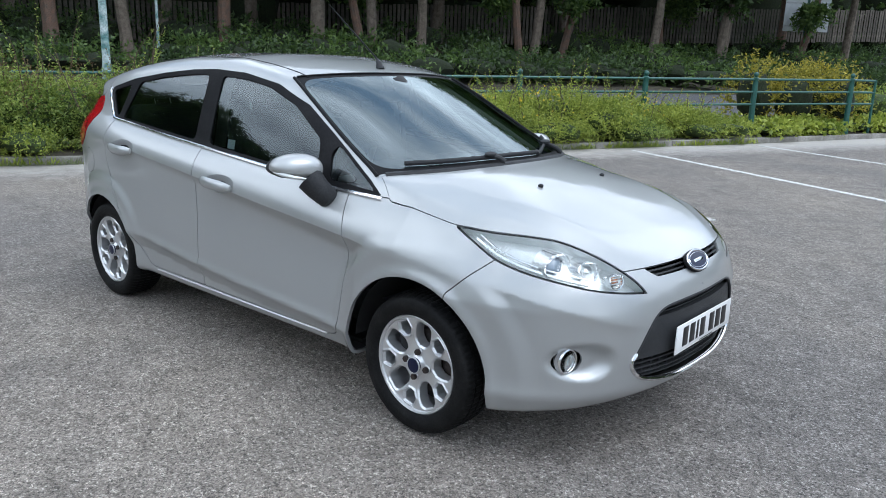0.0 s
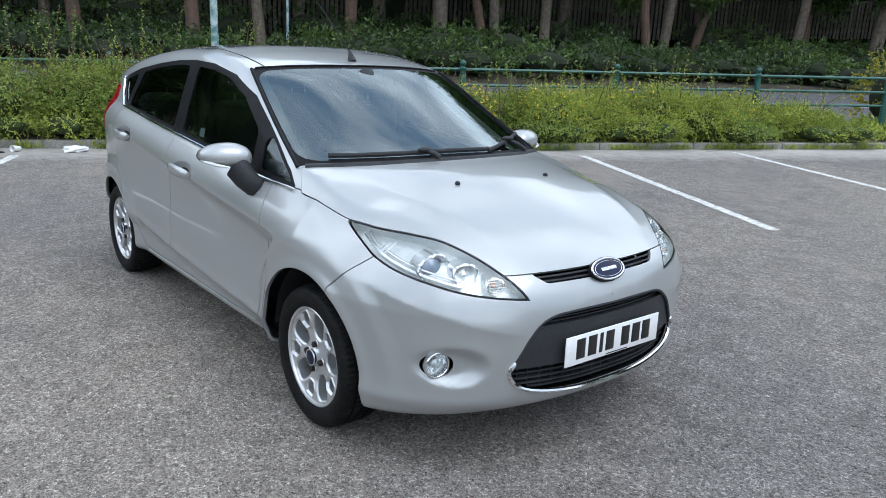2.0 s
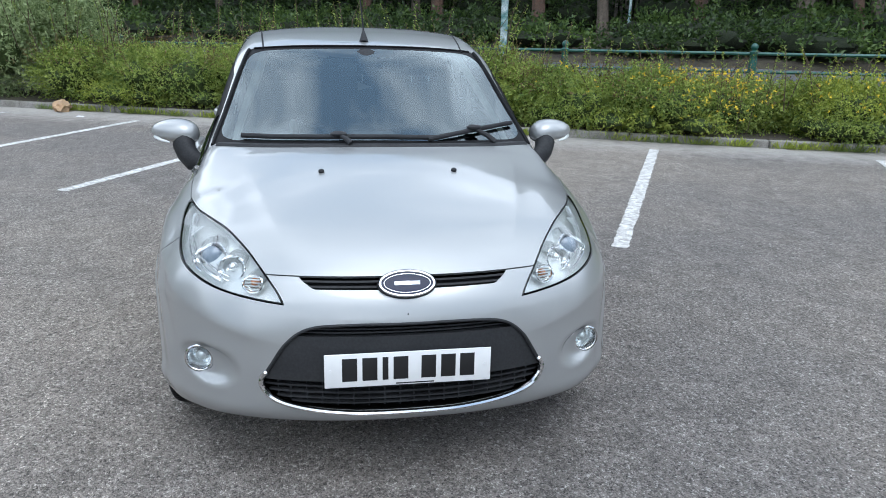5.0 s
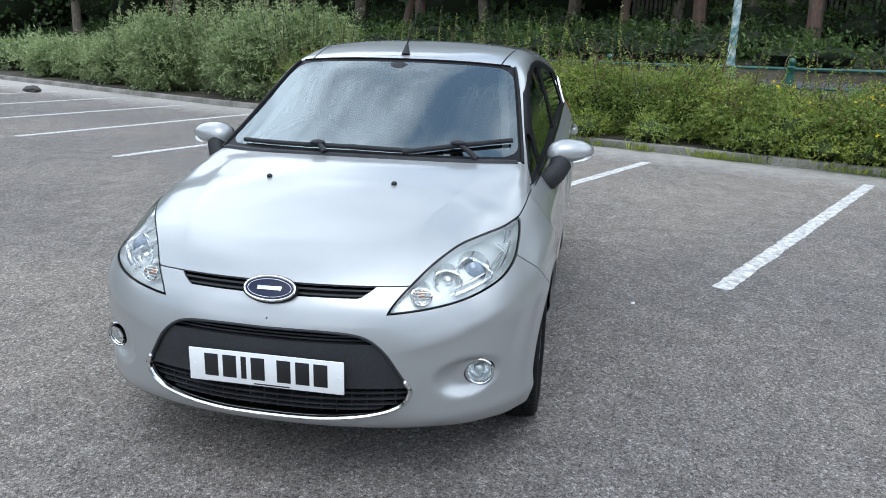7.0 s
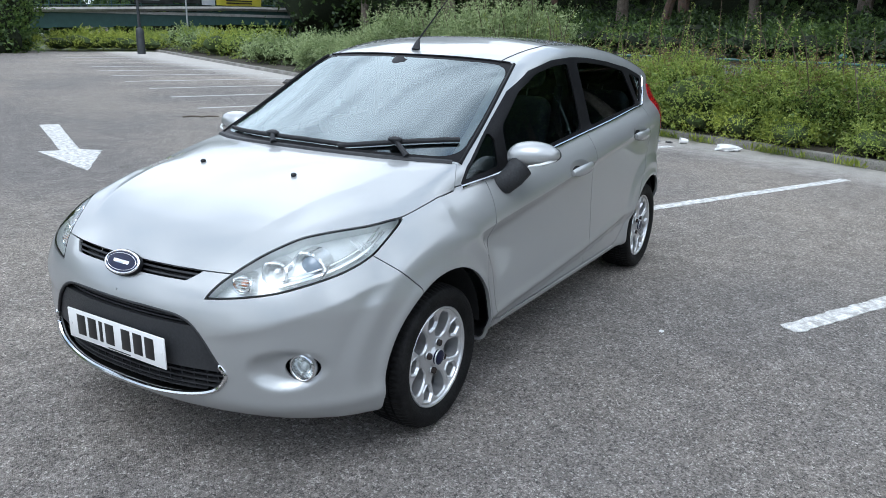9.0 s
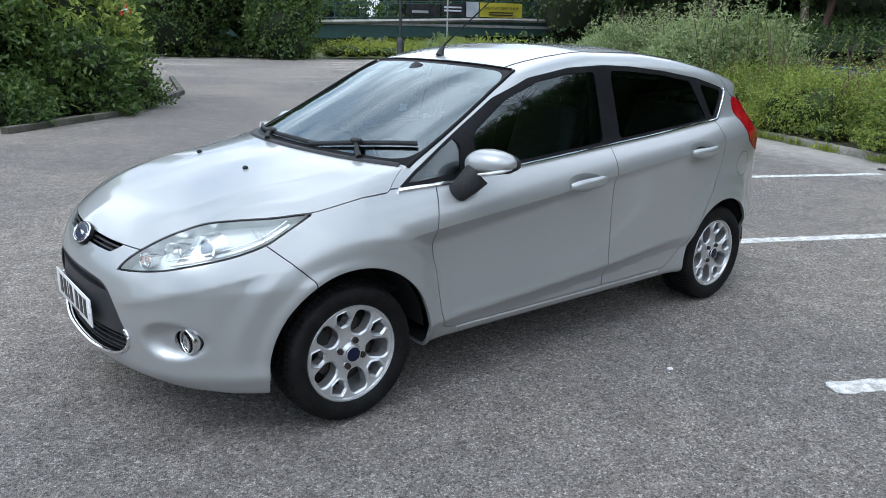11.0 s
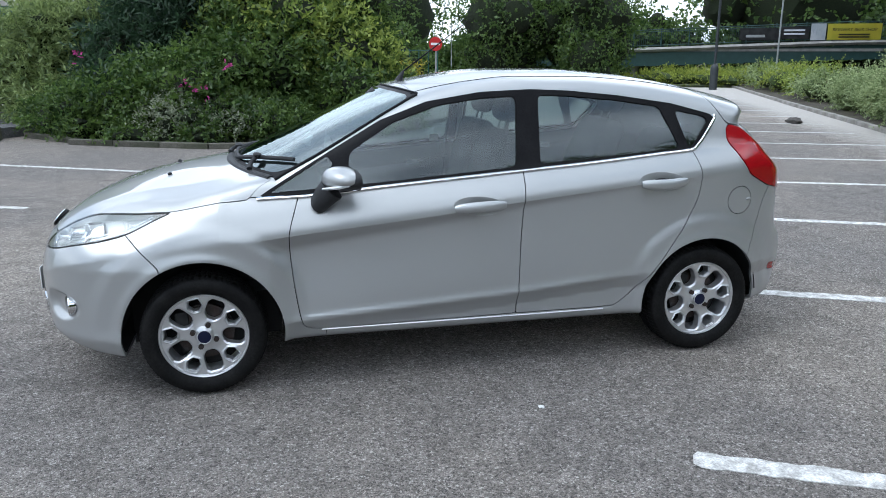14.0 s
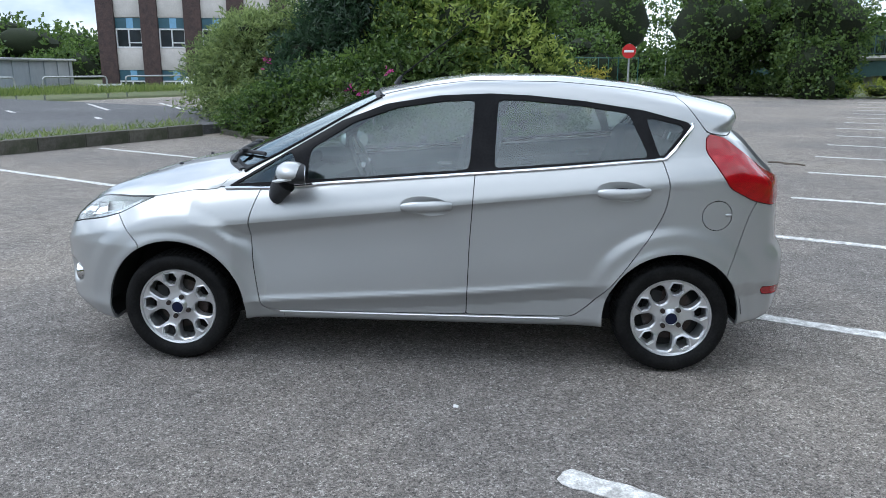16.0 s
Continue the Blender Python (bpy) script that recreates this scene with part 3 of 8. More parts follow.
def lamp_field(p):
    d = np.minimum((p[:, 2] - lamp_low(p[:, 0])) * 0.85, (p[:, 1] - lamp_in(p[:, 0])) * 0.85)
    return np.where((p[:, 1] > 0.3) & (p[:, 0] > 1.25), d, -1.0)


lamp_skin, skin = cut(skin, lamp_field, 0.0016)
# bonnet
def hood_field(p):
    x, y, z = p.T
    front = np.where(x > 1.6, z - 0.7225, 1.0)
    rear = x - np.maximum(ws_low(y) + 0.015, 0.965 + 1.9 * (y - 0.705))
    return np.minimum(np.minimum((lamp_in(x) - y) * 0.85, front), np.where(z > 0.6, rear, -1.0))


hood_skin, skin = cut(skin, hood_field, 0.0016)
# grille openings
mouth_poly = smoothed([(0.0, 0.592), (0.18, 0.592), (0.30, 0.580), (0.37, 0.535), (0.42, 0.46), (0.455, 0.40), (0.42, 0.345), (0.33, 0.315), (0.18, 0.298), (0.0, 0.295)], 5, False)
mouth_poly = mouth_poly + [(-0.1, 0.295), (-0.1, 0.592)]
mouth_skin, skin = split(skin, front_field(mouth_poly))
slot_poly = [(-0.1, 0.7225), (0.33, 0.7225), (0.325, 0.715), (0.285, 0.69), (-0.1, 0.688)]
slot_skin, skin = split(skin, front_field(slot_poly))
fog_field = lambda p: np.where((p[:, 0] > 1.5) & (p[:, 1] > 0.3), 0.044 - np.hypot((p[:, 1] - 0.655) * 0.95, p[:, 2] - 0.424), -1.0)
fog_skin, skin = split(skin, fog_field)
# front bumper against the wing
bump_poly = [(1.395, 0.50), (1.42, 0.62), (1.504, 0.703), (1.554, 0.751), (1.60, 0.80), (2.3, 0.80), (2.3, 0.0), (1.395, 0.0)]
bumper_skin, skin = cut(skin, lambda p: inside(bump_poly, p[:, 0], p[:, 2]))
# tail lamp, reflector, fuel flap
tail_poly = rounded([(-1.370, 1.190), (-1.45, 1.172), (-1.54, 1.108), (-1.66, 1.022), (-1.80, 0.958), (-1.98, 0.915), (-1.98, 0.858), (-1.72, 0.846), (-1.60, 0.876), (-1.48, 0.937), (-1.415, 1.035), (-1.366, 1.11)], 0.022)
tail_skin, skin = cut(skin, side_field(tail_poly), 0.002)
clear_skin, tail_skin = split(tail_skin, side_field(rounded([(-1.755, 0.905), (-1.95, 0.918), (-1.95, 0.885), (-1.80, 0.880)], 0.01)))
refl_poly = rounded([(-1.69, 0.438), (-1.9, 0.425), (-1.9, 0.375), (-1.705, 0.395)], 0.012)
refl_skin, skin = cut(skin, side_field(refl_poly), 0.0015)
fuel_field = lambda p: np.where(p[:, 1] > 0.4, 0.072 - np.hypot(p[:, 0] + 1.425, p[:, 2] - 0.808), -1.0)
fuel_skin, skin = cut(skin, fuel_field, 0.0018)
# doors
front_door = smoothed([(0.80, 0.90), (0.842, 0.78), (0.852, 0.70), (0.84, 0.52), (0.815, 0.345), (0.79, 0.295), (0.725, 0.277)], 5, False) + [(-0.232, 0.284), (-0.245, 0.652), (-0.268, 1.0), (-0.28, 1.42), (0.8, 1.42)]
rear_door = [(-0.232, 0.284), (-0.66, 0.284)] + smoothed([(-0.70, 0.286), (-0.78, 0.30), (-0.91, 0.425), (-1.04, 0.598), (-1.16, 0.79), (-1.19, 0.93), (-1.17, 1.03), (-1.155, 1.075)], 5, False) + [(-1.25, 1.2), (-1.25, 1.42), (-0.28, 1.42), (-0.268, 1.0), (-0.245, 0.652)]
door_limit = lambda poly: (lambda p: np.minimum(side_field(poly)(p), np.where(p[:, 2] > belt(p[:, 0]) + 0.012, -0.5, 1.0)))
front_door_skin, skin = cut(skin, door_limit(front_door))
rear_door_skin, skin = cut(skin, door_limit(rear_door))
# wing in front of the doors, sill, rear bumper
wing_skin, skin = cut(skin, lambda p: np.minimum(inside([(0.70, 0.235), (2.2, 0.1), (2.2, 0.9), (0.70, 0.9)], p[:, 0], p[:, 2]), np.where(p[:, 1] > 0.3, 1, -1)))
rear_bumper_skin, skin = cut(skin, lambda p: inside([(-1.49, 0.0), (-1.49, 0.50), (-1.545, 0.66), (-1.585, 0.80), (-1.62, 0.875), (-2.2, 0.875), (-2.2, 0.0)], p[:, 0], p[:, 2]))
spoiler_skin, skin = cut(skin, lambda p: inside([(-1.262, 1.345), (-1.372, 1.193), (-1.46, 1.176), (-1.53, 1.19), (-1.60, 1.225), (-1.9, 1.228), (-1.9, 1.5), (-1.262, 1.5)], p[:, 0], p[:, 2]))
rear_glass_skin, skin = split(skin, lambda p: np.minimum(np.minimum(-1.55 - p[:, 0], 0.61 - p[:, 1]), np.minimum(p[:, 2] - 0.985, 1.215 - p[:, 2])))
roof_ditch = lambda p: np.where((p[:, 2] > 1.2) & (p[:, 0] < 0.235), 0.50 + 0.035 * np.clip((0.2 - p[:, 0]) / 0.5, 0, 1) - 0.05 * np.clip((-0.9 - p[:, 0]) / 0.6, 0, 1) - p[:, 1], -1.0)
roof_skin, skin = cut(skin, roof_ditch, 0.004)

cups = {}
for key, (hx, hz, tilt) in {"f": (-0.035, 0.834, -0.06), "r": (-0.976, 0.920, -0.06)}.items():
    def cup_field(p, hx=hx, hz=hz, tilt=tilt):
        u, v = p[:, 0] - hx, p[:, 2] - hz + tilt * -(p[:, 0] - hx) * -1
        return np.where(p[:, 1] > 0.4, 0.045 * (1 - np.hypot(u / 0.128, v / 0.047)), -1.0)
    if key == "f":
        cups[key], front_door_skin = split(front_door_skin, cup_field)
    else:
        cups[key], rear_door_skin = split(rear_door_skin, cup_field)
    v, n, f = cups[key]
    v = v - n * (0.75 * np.maximum(cup_field(v), 0))[:, None]
    fn = np.cross(v[f[:, 1]] - v[f[:, 0]], v[f[:, 2]] - v[f[:, 0]])
    acc = np.zeros_like(v)
    for j in range(3):
        np.add.at(acc, f[:, j], fn)
    cups[key] = (v, acc / np.maximum(np.linalg.norm(acc, axis=1, keepdims=True), 1e-12), f)
panel("body_shell", skin, PAINT, car, 0)
panel("roof", roof_skin, PAINT, car, 0)
panel("roof_spoiler", spoiler_skin, PAINT, car, 0)
panel("bonnet", hood_skin, PAINT, car, 0)
panel("front_bumper", bumper_skin, PAINT, car, 0)
panel("rear_bumper", rear_bumper_skin, PAINT, car, 0)
def border_field(p):
    x, y = p[:, 0], p[:, 1]
    d = -smooth_max(x - ws_low(y), ws_high(y) - x, 0.02)
    return 0.014 - -smooth_max(-(d - 0.016), -(pillar(x) - y), 0.10)


screen = faired(screen, 2, 4, True)
border, clear_screen = split(screen, border_field)
windscreen = panel("windscreen", clear_screen, SCREEN, car, 0, "wide raked windscreen glass", lip=0, push=-0.003)
panel("screen_border", border, BLACK_TRIM, windscreen, 0, "printed black edge of the windscreen", lip=0, push=-0.003)
panel("rear_window", rear_glass_skin, BLACK_TRIM, car, 0, "dark rear window", lip=0.0)
doors = {}
for side, word in ((1, "left"), (-1, "right")):
    panel("wing", wing_skin, PAINT, car, side)
    doors["f", side] = panel("front_door", front_door_skin, PAINT, car, side)
    doors["r", side] = panel("rear_door", rear_door_skin, PAINT, car, side)
    panel("fuel_flap" if side == 1 else "fuel_panel", fuel_skin, PAINT, car, side)
    panel("tail_lamp", tail_skin, RED_LENS, car, side, "red wraparound tail lamp lens", push=0.004)
    panel("reversing_lamp", clear_skin, CHROME, car, side, "clear reversing lamp below the red lens", push=0.004)
    panel("rear_reflector", refl_skin, RED_LENS, car, side, "small red bumper reflector")
# glass in the black window frames
glass_polys = {
    "front": rounded([(0.575, 0.945), (0.555, 1.09), (0.34, 1.222), (0.12, 1.296), (-0.09, 1.326), (-0.262, 1.335), (-0.238, 1.006), (0.13, 0.976), (0.45, 0.950)], 0.03),
    "rear": rounded([(-0.375, 1.338), (-0.54, 1.333), (-0.79, 1.310), (-1.005, 1.278), (-1.10, 1.076), (-0.63, 1.036), (-0.36, 1.014)], 0.025),
    "quarter": rounded([(-1.085, 1.262), (-1.26, 1.224), (-1.265, 1.20), (-1.17, 1.086), (-1.145, 1.083)], 0.015),
    "corner": rounded([(0.93, 0.915), (0.66, 1.075), (0.635, 1.04), (0.66, 0.935)], 0.015),
}
rest = frames_skin
for key, poly in glass_polys.items():
    got, rest = split(rest, side_field(poly))
    for side in (1, -1):
        owner = doors["f", side] if key in ("front", "corner") else doors["r", side]
        panel({"front": "window", "rear": "window", "quarter": "quarter_window", "corner": "corner_window"}[key], faired(got, 1, 3), SIDE_GLASS, owner, side, lip=0, push=-0.006)
for side in (1, -1):
    panel("window_frame", rest, BLACK_TRIM, car, side, "glossy black window surround", lip=0.012)
# dark lining behind the panels
liner = whole
for field in (screen_field, dlo_field, lamp_field, front_field(mouth_poly), front_field(slot_poly), fog_field):
    liner = split(liner, lambda p: field(p) + 0.012)[1]
panel("inner_shell", liner, CAVITY, car, 0, lip=0, push=-0.02)

# ---- the car's fittings ----
def sided(name, build, mat, parent, label=""):
    """The same fitting on both sides of the car; build(side) gives its mesh."""
    out = {}
    for side in (1, -1):
        bm = build(1)
        if side == -1:
            bmesh.ops.scale(bm, vec=(1, -1, 1), verts=bm.verts[:])
            bmesh.ops.reverse_faces(bm, faces=bm.faces[:])
        out[side] = part(name, bm, mat, parent[side] if isinstance(parent, dict) else parent, label)
    return out


def side_point(x, z, push=0.0):
    p = onto_body(np.array([[x, 0.0, z]]), np.array([[0, 1.0, 0]]))
    return Vector((p + push * body_normal(p))[0])


def front_point(y, z, push=0.0):
    p = onto_body(np.array([[1.3, y, z]]), np.array([[1.0, 0, 0]]))
    return Vector((p + push * body_normal(p))[0])


def top_point(x, y, push=0.0):
    p = onto_body(np.array([[x, y, 0.7]]), np.array([[0, 0, 1.0]]))
    return Vector((p + push * body_normal(p))[0])


def frame_at(p):
    """Axes at a point of the skin: z along its normal, x level."""
    n = Vector(body_normal(np.array([tuple(p)]))[0])
    x = Vector((0, 0, 1)).cross(n).normalized()
    return Matrix((x, n.cross(x), n)).transposed().to_4x4(), n


def ellipsoid(cx, cy, cz, rx, ry, rz, seg=24, power=2.0):
    bm = bmesh.new()
    bmesh.ops.create_uvsphere(bm, u_segments=seg, v_segments=seg // 2, radius=1.0)
    for v in bm.verts:
        k = (abs(v.co.x) ** power + abs(v.co.y) ** power + abs(v.co.z) ** power) ** (-1 / power)
        v.co = Vector((cx + rx * v.co.x * k, cy + ry * v.co.y * k, cz + rz * v.co.z * k))
    return bm


def ring(rx, ry, r, steps=40, sides=10, m=None):
    bm = tube([(rx * math.cos(2 * math.pi * k / steps), ry * math.sin(2 * math.pi * k / steps), 0) for k in range(steps)], r, sides, closed=True)
    if m is not None:
        bmesh.ops.transform(bm, matrix=m, verts=bm.verts[:])
    return bm


def disc(rx, ry, thick, steps=40, m=None, dome=0.0):
    bm = bmesh.new()
    top, rim, low = bm.verts.new((0, 0, thick + dome)), [], []
    mid = [bm.verts.new((0.6 * rx * math.cos(2 * math.pi * k / steps), 0.6 * ry * math.sin(2 * math.pi * k / steps), thick + dome * 0.7)) for k in range(steps)]
    for k in range(steps):
        a = 2 * math.pi * k / steps
        rim.append(bm.verts.new((rx * math.cos(a), ry * math.sin(a), thick)))
        low.append(bm.verts.new((rx * math.cos(a), ry * math.sin(a), 0)))
    for k in range(steps):
        j = (k + 1) % steps
        bm.faces.new((top, mid[k], mid[j]))
        bm.faces.new((mid[k], rim[k], rim[j], mid[j]))
        bm.faces.new((rim[k], low[k], low[j], rim[j]))
    bm.faces.new(low[::-1])
    if m is not None:
        bmesh.ops.transform(bm, matrix=m, verts=bm.verts[:])
    return bm


def strip_z(skin_, z0, z1):
    return split(split(skin_, lambda p: p[:, 2] - z0)[0], lambda p: z1 - p[:, 2])[0]


def strip_y(skin_, y0, y1):
    return split(split(skin_, lambda p: p[:, 1] - y0)[0], lambda p: y1 - p[:, 1])[0]


# front grille: black backing, slats, grey bar, chrome lip
grille = panel("grille", mouth_skin, CAVITY, car, 0, "black grille with a grey centre bar and chrome lower lip", lip=0, push=-0.055)
bar_skin = split(strip_z(mouth_skin, 0.405, 0.553), lambda p: np.minimum(0.6 * (p[:, 2] - 0.405) + 0.018 + np.maximum(0.42 - p[:, 1], 0) * 0.5, 0.42 - p[:, 1] + 0.3 * (0.5 - p[:, 2])))[0]
panel("centre_bar", bar_skin, GRILLE_GREY, grille, 0, "satin grey plastic bar", lip=0.03, push=-0.010)
for z0 in (0.560, 0.572, 0.584):
    panel("slat", strip_z(mouth_skin, z0, z0 + 0.005), MATT_BLACK, grille, 0, lip=0.02, push=-0.026, weld=True)
for z0 in (0.318, 0.338, 0.358, 0.378, 0.396):
    panel("slat", strip_z(mouth_skin, z0, z0 + 0.006), MATT_BLACK, grille, 0, lip=0.02, push=-0.024, weld=True)
for y0 in (0.02, 0.07, 0.12, 0.17, 0.22, 0.27, 0.32, 0.37, 0.41):
    for side in (1, -1):
        panel("grille_bar", strip_z(strip_y(mouth_skin, y0, y0 + 0.004), 0.30, 0.404), MATT_BLACK, grille, side, lip=0.015, push=-0.03, weld=True)
half_lip = [(y, z) for y, z in smoothed([(0.0, 0.295), (0.18, 0.298), (0.33, 0.315), (0.42, 0.345), (0.455, 0.395), (0.435, 0.435)], 6, False)]
lip_pts = [front_point(-y, z, -0.001) for y, z in half_lip[::-1]] + [front_point(y, z, -0.001) for y, z in half_lip[1:]]
part("chrome_lip", tube(lip_pts, [0.004] + [0.009] * (len(lip_pts) - 2) + [0.004], 8), CHROME, grille, "bright chrome strip")
half_top = smoothed([(0.0, 0.592), (0.18, 0.592), (0.30, 0.580), (0.37, 0.535), (0.42, 0.46), (0.448, 0.41)], 6, False)
top_pts = [front_point(-y, z, -0.004) for y, z in half_top[::-1]] + [front_point(y, z, -0.004) for y, z in half_top[1:]]
part("grille_frame", tube(top_pts, 0.006, 8), GRILLE_GREY, grille)
slot = panel("bonnet_grille", slot_skin, CAVITY, car, 0, "narrow black grille slot under the bonnet", lip=0, push=-0.04)
for z0 in (0.697, 0.711):
    panel("slat", strip_z(slot_skin, z0, z0 + 0.005), MATT_BLACK, slot, 0, lip=0.02, push=-0.008, weld=True)
# oval badge
bp = front_point(0.0, 0.700, 0.0)
bm_frame, bn = frame_at(bp)
bn = Vector((0.80, 0, 0.60))
bm_frame = Matrix((Vector((0, 1, 0)), Vector((-0.60, 0, 0.80)), bn)).transposed().to_4x4()
bmat = Matrix.Translation(bp + 0.002 * bn) @ bm_frame
badge = part("badge", disc(0.092, 0.046, 0.012, m=bmat), BLACK_TRIM, car, "blue oval badge with a chrome rim")
part("badge_rim", ring(0.084, 0.040, 0.0045, m=bmat @ Matrix.Translation((0, 0, 0.013))), CHROME, badge)
part("badge_face", disc(0.080, 0.037, 0.003, m=bmat @ Matrix.Translation((0, 0, 0.012)), dome=0.003), BADGE_BLUE, badge)
part("badge_ring", ring(0.072, 0.030, 0.0012, m=bmat @ Matrix.Translation((0, 0, 0.0158))), CHROME, badge)
part("badge_bar", box(0, 0, 0.0172, 0.080, 0.013, 0.002, bevel=0.0008, m=bmat), CHROME, badge)
# number plate, its characters as plain bars
plate = part("number_plate", box(2.052, 0, 0.452, 0.006, 0.52, 0.111, bevel=0.0025), PLATE_WHITE, car, "white number plate with black character bars")
for y0 in (-0.183, -0.121, -0.073, -0.025, 0.062, 0.124, 0.184):
    wide = 0.018 if abs(y0 + 0.073) < 0.001 else 0.046
    part("character_bar", box(2.0556, y0, 0.455, 0.0012, wide, 0.076, bevel=0.0004), INK, plate)
for y0 in (-0.243, 0.243):
    part("plate_screw", disc(0.006, 0.006, 0.002, 16, m=Matrix.Translation((2.0552, y0, 0.452)) @ Matrix.Rotation(radians(90), 4, "Y")), PLATE_WHITE, plate)
part("plate_print", box(2.0554, 0.02, 0.403, 0.0008, 0.12, 0.004), INK, plate)

# headlamps: silver bowl, projector, second lamp, amber bulb, clear cover
LAMP_SILVER = material("lamp_reflector", (0.90, 0.91, 0.905), 0.20, 0.85, second=(0.86, 0.87, 0.87), scale=18)
LAMP_SATIN = material("lamp_satin", (0.72, 0.74, 0.725), 0.28, 0.35, second=(0.60, 0.62, 0.605), scale=10)
seal_skin, lens_skin = split(lamp_skin, lambda p: 0.0032 - lamp_field(p))
LENS_BLUE = material("projector_lens", (0.16, 0.2, 0.25), 0.04, second=(0.25, 0.3, 0.36), coat=1.0)
for side in (1, -1):
    lamp = panel("headlamp", lamp_skin, LAMP_SATIN, car, side, "large swept-back headlamp behind a clear lens", lip=0, push=-0.045)
    panel("lamp_surround", lamp_skin, LAMP_SATIN, lamp, side, lip=0.05, push=-0.002, walls=True)
    panel("lens", lens_skin, CLEAR, lamp, side, "clear lamp cover", lip=0, push=0.0)
    panel("lamp_seal", seal_skin, BLACK_TRIM, lamp, side, "black seal round the lamp cover", lip=0.006, push=-0.0005)
    for nm, p, r, mat_ in (("projector", front_point(0.630, 0.764, -0.042), 0.054, LENS_BLUE), ("lamp_reflector", front_point(0.545, 0.748, -0.036), 0.042, LAMP_SILVER), ("indicator", front_point(0.472, 0.710, -0.026), 0.030, AMBER)):
        q = Vector((p[0], side * p[1], p[2]))
        mm = Matrix.Translation(q) @ Matrix.Rotation(radians(side * 16), 4, "Z") @ Matrix.Rotation(radians(82), 4, "Y")
        cup = part(nm, lathe([(0.001, -0.022), (r * 0.5, -0.018), (r * 0.72, -0.004), (r * 0.76, 0.004), (r * 0.95, 0.008), (r, 0.018), (r * 1.12, 0.016), (r * 1.16, -0.05)], 36, "z"), LAMP_SILVER, lamp)
        cup.data.transform(mm)
        part("lamp_lens" if nm != "indicator" else "amber_bulb", disc(r * (0.66 if nm == "projector" else 0.42), r * (0.66 if nm == "projector" else 0.42), 0.004, 28, m=mm @ Matrix.Translation((0, 0, -0.004)), dome=0.018), mat_, cup)
        part("bezel", ring(r * 1.06, r * 1.06, 0.0035, 36, 8, m=mm @ Matrix.Translation((0, 0, 0.018))), CHROME, cup)
        if nm == "indicator":
            for k in range(5):
                part("indicator_rib", box(0, 0, 0.016, 0.0035, 0.05, 0.003, bevel=0.001, m=mm @ Matrix.Translation(((k - 2) * 0.010, 0, 0))), LAMP_SATIN, cup)
        for ob in [cup] + list(cup.children):
            co = np.array([v.co for v in ob.data.vertices])
            d = np.maximum(body_field(co) + 0.007, 0)[:, None]
            co = co - 1.15 * d * body_normal(co)
            ob.data.vertices.foreach_set("co", co.astype(np.float32).ravel())
    # ribs in the tip and a moulded bridge below the lamps
    for k in range(5):
        rx_ = 1.50 + 0.016 * k
        z0, z1 = float(lamp_low(rx_)) + 0.012, float(lamp_low(rx_)) + 0.018 + 0.011 * k
        bmr = tube([side_point(rx_, z0, -0.022), side_point(rx_ + 0.012, z1, -0.022)], 0.0035, 6)
        if side == -1:
            bmesh.ops.scale(bmr, vec=(1, -1, 1), verts=bmr.verts[:])
        part("lamp_rib", bmr, LAMP_SATIN, lamp)
    for lift, rad in ((0.022, 0.008), (0.036, 0.004)):
        bmr = tube([side_point(x, float(lamp_low(x)) + lift, -0.026) for x in np.linspace(1.45, 1.86, 22)], rad, 6)
        if side == -1:
            bmesh.ops.scale(bmr, vec=(1, -1, 1), verts=bmr.verts[:])
        part("lamp_moulding", bmr, LAMP_SILVER, lamp)

# fog lamps in their scoops
for side in (1, -1):
    fp = front_point(0.655, 0.424, 0.0)
    fm, fn_ = frame_at(fp)
    fdir = Vector((0.983, 0.18, 0.0))
    fm = Matrix((Vector((0, 0, 1)).cross(fdir), Vector((0, 0, 1)), fdir)).transposed().to_4x4()
    base = Matrix.Translation(fp - 0.004 * fdir) @ fm
    flip = Matrix.Diagonal((1, side, 1, 1))
    fog = part("fog_lamp", lathe([(0.03, -0.03), (0.040, -0.028), (0.0465, -0.01), (0.0480, 0.014), (0.0445, 0.016)], 40, "z"), CHROME, car, "round fog lamp in a chrome ring")
    fog.data.transform(flip @ base)
    fog.data.flip_normals() if side == -1 else None
    for nm, bm_, mt in (("chrome_ring", ring(0.0435, 0.0435, 0.0048, 44, 12, m=Matrix.Translation((0, 0, 0.010))), CHROME), ("fog_reflector", lathe([(0.001, -0.022), (0.02, -0.02), (0.032, -0.004), (0.039, 0.008)], 36, "z"), LAMP_SILVER),
                        ("bulb_shield", disc(0.016, 0.016, 0.006, 20, m=Matrix.Translation((0, 0, -0.012)), dome=0.008), LAMP_SATIN), ("fog_lens", disc(0.040, 0.040, 0.001, 36, m=Matrix.Translation((0, 0, 0.007)), dome=0.006), CLEAR)):
        bmesh.ops.transform(bm_, matrix=flip @ base, verts=bm_.verts[:])
        part(nm, bm_, mt, fog)

